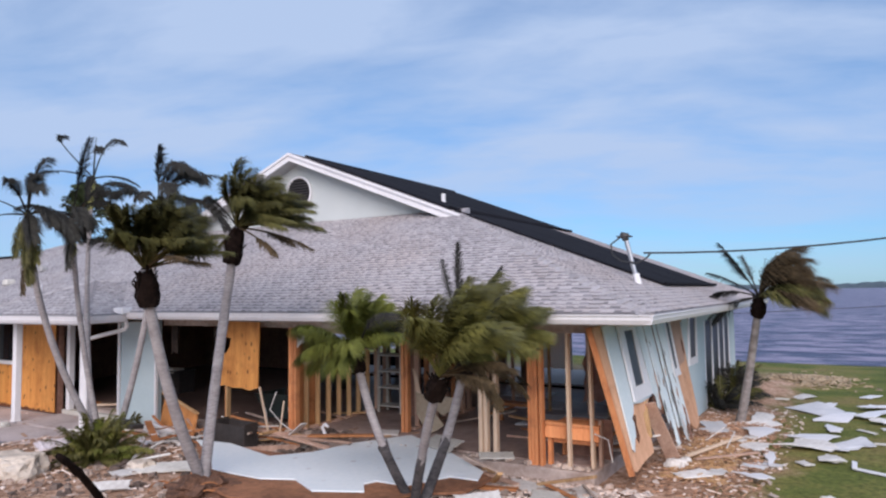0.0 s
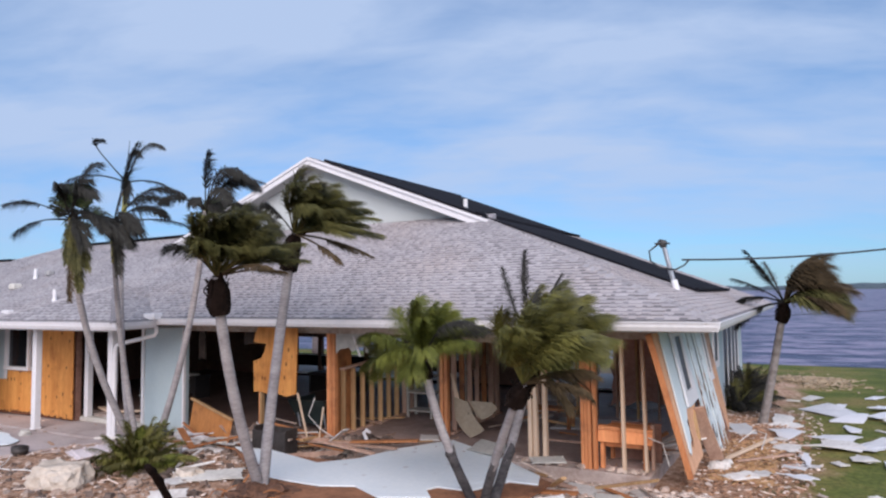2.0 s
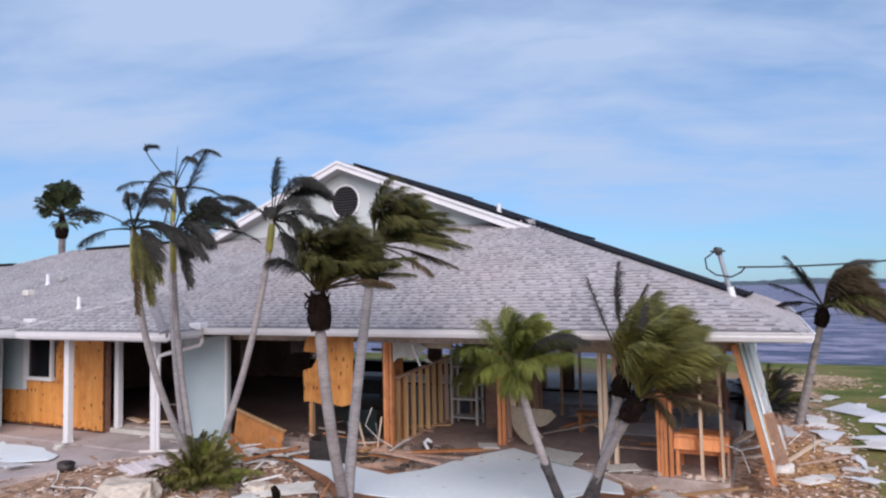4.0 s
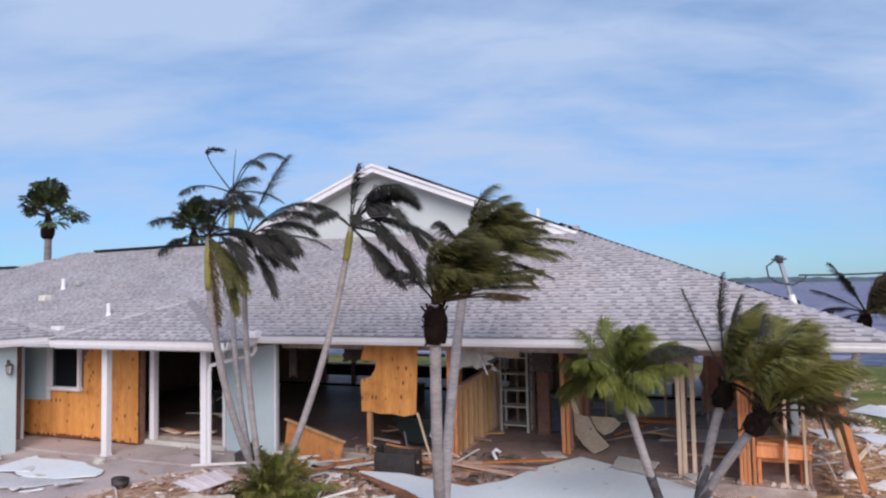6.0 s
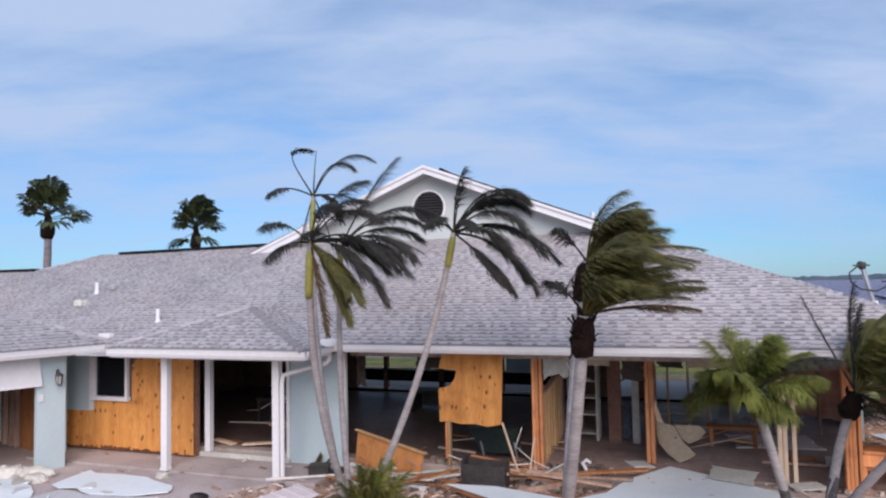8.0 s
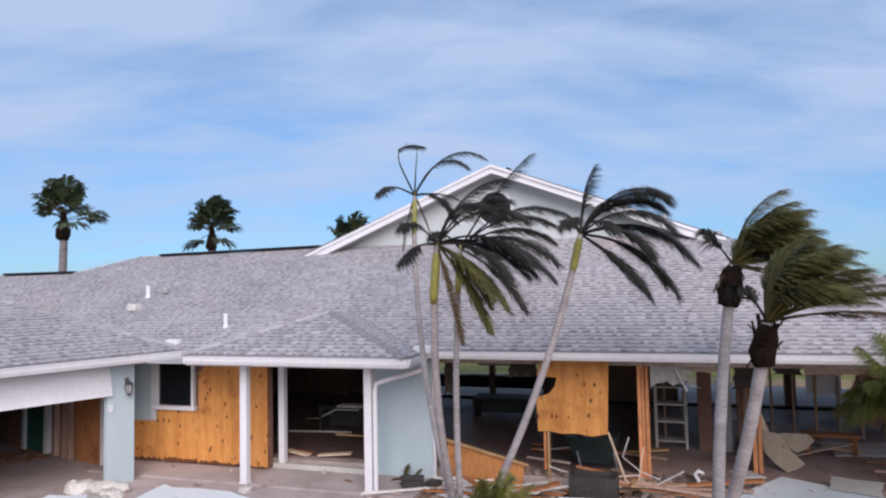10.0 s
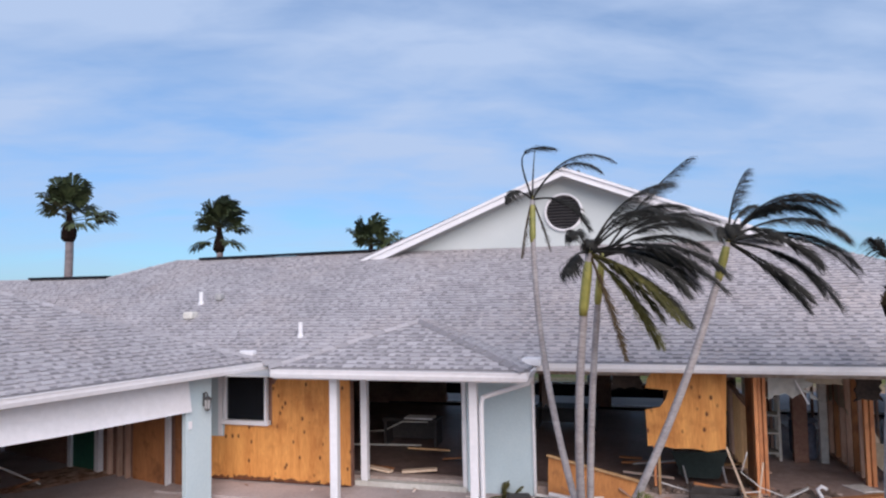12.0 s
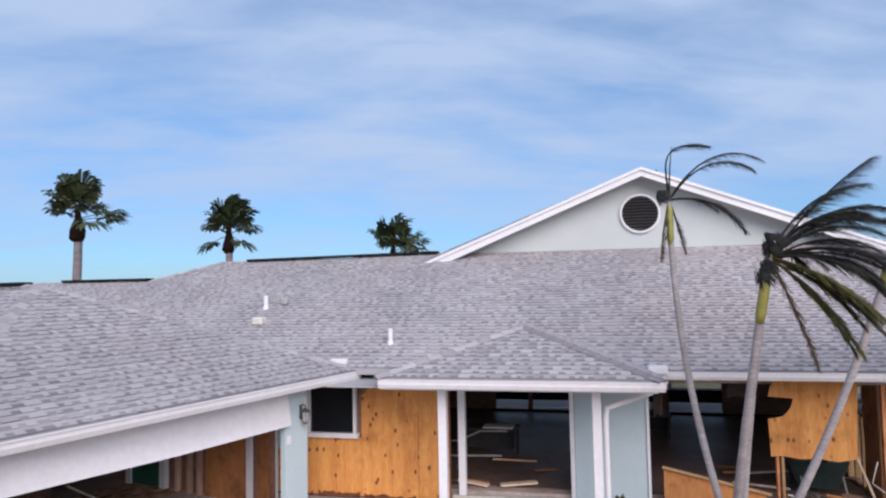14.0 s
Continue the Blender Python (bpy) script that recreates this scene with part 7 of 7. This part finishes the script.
# loose wires
for k, pts in enumerate((((-8.0, 11.0, 0.5), (-7.6, 10.9, 0.42), (-7.1, 10.95, 0.40), (-6.6, 11.0, 0.45)), ((-6.75, 11.1, 1.0), (-6.85, 11.05, 0.7), (-6.6, 11.05, 0.5), (-6.3, 11.0, 0.4)), ((-1.2, 11.4, 0.75), (-1.0, 11.35, 0.7), (-0.9, 11.2, 0.45)), ((-0.4, 14.6, 0.12), (-0.15, 15.0, 0.3), (0.05, 14.8, 0.28), (0.0, 14.2, 0.12)), ((-11.3, 8.62, 0.14), (-11.0, 8.42, 0.16), (-10.73, 8.2, 0.13), (-10.45, 7.92, 0.13), (-10.2, 7.95, 0.13), (-9.82, 8.02, 0.15), (-9.3, 7.95, 0.14)))):
    bm = bmesh.new()
    tube(bm, pts, 0.009, 5)
    solo("loose_wire", bm, M_DEBRIS, pts[-1], "pale loose wire trailing in the wreckage", "wire", group="loose wires")
for k, (x, y, a, b, c) in enumerate(((-0.50, 12.78, 0.13, 0.07, 0.10), (-0.42, 12.92, 0.10, 0.06, 0.06), (-0.40, 13.15, 0.07, 0.07, 0.05))):
    rock((x, y, level(x, y) + 0.05), (a, b, c), 40 + k, "white lump of broken plaster at the wall foot", M_DEBRIS)
# far mound of rubble on the lawn
bm = bmesh.new()
rs = random.Random(15)
for k in range(420):
    x, y = 0.6 + rs.gauss(0, 0.55), 24.4 + rs.gauss(0, 0.7)
    a = rs.uniform(0, 3.2)
    h = 0.02 + 0.16 * math.exp(-((x - 0.6) ** 2 + (y - 24.4) ** 2))
    beam(bm, (x, y, h * rs.random()), (x + 0.16 * math.cos(a), y + 0.16 * math.sin(a), h), 0.05, 0.02, bevel=0)
solo("rubble_mound", bm, mat("tan_rubble", (0.24, 0.17, 0.10), (0.48, 0.38, 0.26), 0.9, 2, 15, 0.2, island=0.3), (0.6, 24.4, 0.0), "low tan mound of splintered boards on the lawn", "rubble", kind="stuff")


def litter(name, n, zone, material, label, size, seed, dens=None):
    """Countless small flat splinters strewn over the ground."""
    rs = random.Random(seed)
    verts, faces = [], []
    x0, x1, y0, y1 = zone
    made = 0
    while made < n:
        x, y = rs.uniform(x0, x1), rs.uniform(y0, y1)
        if dens and rs.random() > dens(x, y):
            continue
        made += 1
        z = 0.292 if y > 11.2 and -9.9 < x < -1.2 else level(x, y) + 0.012
        if -16.4 < x < -9.96 and 9.98 < y < 11.18:
            z = 0.155
        big = 0.35 + 0.9 * rs.random() ** 3
        a, ln, wd = rs.uniform(0, 6.3), (0.3 + rs.random()) * size[0] * big, (0.25 + rs.random()) * size[1] * big ** 0.5
        d, s2 = Vector((math.cos(a), math.sin(a), rs.uniform(-0.2, 0.3))), Vector((-math.sin(a), math.cos(a), rs.uniform(-0.3, 0.3)))
        k = len(verts)
        c = Vector((x, y, z + 0.02))
        for sx, sy in ((-1, -1), (1, -0.7), (0.8, 1), (-1, 0.8)):
            p = c + d * ln * sx / 2 + s2 * wd * sy / 2
            verts.append((p.x, p.y, p.z)); verts.append((p.x, p.y, p.z - 0.012))
        faces += [(k, k + 2, k + 4, k + 6), (k, k + 1, k + 3, k + 2), (k + 2, k + 3, k + 5, k + 4), (k + 4, k + 5, k + 7, k + 6), (k + 6, k + 7, k + 1, k)]
    me = bpy.data.meshes.new(name)
    me.from_pydata(verts, [], faces)
    me.materials.append(material)
    tagged(new(name, me), label, "litter", kind="stuff")


M_LIT_PALE = mat("pale_litter", (0.56, 0.44, 0.37), (0.84, 0.74, 0.67), 0.9, 2, 15, 0.1, island=0.35)
M_LIT_BROWN = mat("brown_litter", (0.22, 0.115, 0.065), (0.50, 0.30, 0.19), 0.9, 2, 15, 0.1, island=0.4)
litter("pale_litter", 1000, (-15.5, 0.4, 7.0, 11.15), M_LIT_PALE, "pale plaster and board scraps strewn on the ground", (0.20, 0.055), 401, lambda x, y: 0.03 if -16.4 < x < -9.96 and y > 9.98 or on_walk(x, y) else (1.0 if y > 8.6 else 0.35))
M_LIT_SOIL = mat("soil_litter", (0.17, 0.10, 0.068), (0.44, 0.29, 0.20), 0.9, 2, 15, 0.1, island=0.4)
litter("brown_litter", 1700, (-15.5, 0.6, 6.5, 11.15), M_LIT_SOIL, "brown leaf and wood litter strewn on the ground", (0.16, 0.05), 402, lambda x, y: 0.02 if -16.4 < x < -9.96 and y > 9.98 or on_walk(x, y) else 1.0)
litter("brown_litter", 2400, (-0.9, 0.7, 11.2, 17.5), M_LIT_BROWN, "brown wood litter along the side wall", (0.12, 0.03), 403)
litter("straw", 700, (-0.55, 0.25, 12.0, 14.9), M_STUD, "tan straw and splinters heaped by the leaning wall", (0.30, 0.016), 408)
litter("pale_litter", 420, (-0.9, 0.9, 11.2, 18.5), M_LIT_PALE, "pale plaster scraps along the side wall", (0.13, 0.06), 404)
litter("pale_litter", 1500, (-3.9, -0.4, 9.6, 11.2), M_LIT_PALE, "pale plaster and board scraps in front of the slab", (0.14, 0.08), 405)
litter("pale_litter", 30, (-6.4, -1.3, 11.2, 11.9), M_LIT_PALE, "plaster crumbs on the floor inside the open front", (0.10, 0.05), 406, lambda x, y: 1.0 if y < 11.7 else 0.25)
litter("brown_litter", 60, (-9.8, -1.3, 11.2, 12.2), M_LIT_SOIL, "brown splinters on the floor inside the open front", (0.14, 0.03), 407, lambda x, y: 1.0 if y < 11.8 else 0.3)


def chunks(name, n, zone, material, label, size, seed):
    """Countless small angular lumps lying on the ground."""
    rs = random.Random(seed)
    corners = [(-1, -1, -0.6), (1, -0.8, -0.6), (0.9, 1, -0.6), (-1, 0.8, -0.6), (-0.6, -0.7, 0.8), (0.7, -0.5, 0.6), (0.5, 0.7, 0.9), (-0.7, 0.5, 0.5)]
    sides = [(3, 2, 1, 0), (4, 5, 6, 7), (0, 1, 5, 4), (1, 2, 6, 5), (2, 3, 7, 6), (3, 0, 4, 7)]
    verts, faces = [], []
    x0, x1, y0, y1 = zone
    made = 0
    while made < n:
        x, y = rs.uniform(x0, x1), rs.uniform(y0, y1)
        if on_walk(x, y) or (-16.4 < x < -9.96 and y > 9.9):
            continue
        made += 1
        r = size * (0.3 + 1.1 * rs.random() ** 3)
        a, k = rs.uniform(0, 6.3), len(verts)
        z = 0.292 if y > 11.2 and -9.9 < x < -1.2 else level(x, y)
        for cx, cy, cz in corners:
            px, py = r * cx * rs.uniform(0.6, 1.2), r * cy * rs.uniform(0.5, 1.0)
            verts.append((x + px * math.cos(a) - py * math.sin(a), y + px * math.sin(a) + py * math.cos(a), z + r * 0.35 + r * cz * rs.uniform(0.4, 0.8)))
        faces += [tuple(k + c for c in f) for f in sides]
    me = bpy.data.meshes.new(name)
    me.from_pydata(verts, [], faces)
    me.materials.append(material)
    tagged(new(name, me), label, "rubble", kind="stuff")


M_DARKRUBBLE = mat("dark_rubble", (0.06, 0.045, 0.038), (0.22, 0.16, 0.13), 0.95, 3, 20, 0.4, island=0.4)
chunks("rubble", 900, (-10.6, -0.5, 7.2, 11.15), M_RUBBLE, "broken plaster and stone lumps in the soil", 0.06, 411)
chunks("rubble", 700, (-10.6, -0.5, 7.2, 11.15), M_DARKRUBBLE, "dark clods and charred scraps in the soil", 0.07, 412)
chunks("rubble", 420, (-8.4, -5.4, 10.5, 11.3), M_RUBBLE, "broken plaster heaped along the slab edge", 0.07, 413)
chunks("rubble", 320, (-8.4, -5.4, 10.5, 11.6), M_DARKRUBBLE, "dark splintered scraps heaped along the slab edge", 0.08, 414)
chunks("rubble", 420, (-3.2, -0.7, 10.3, 11.3), M_RUBBLE, "broken plaster lumps below the corner of the slab", 0.06, 415)
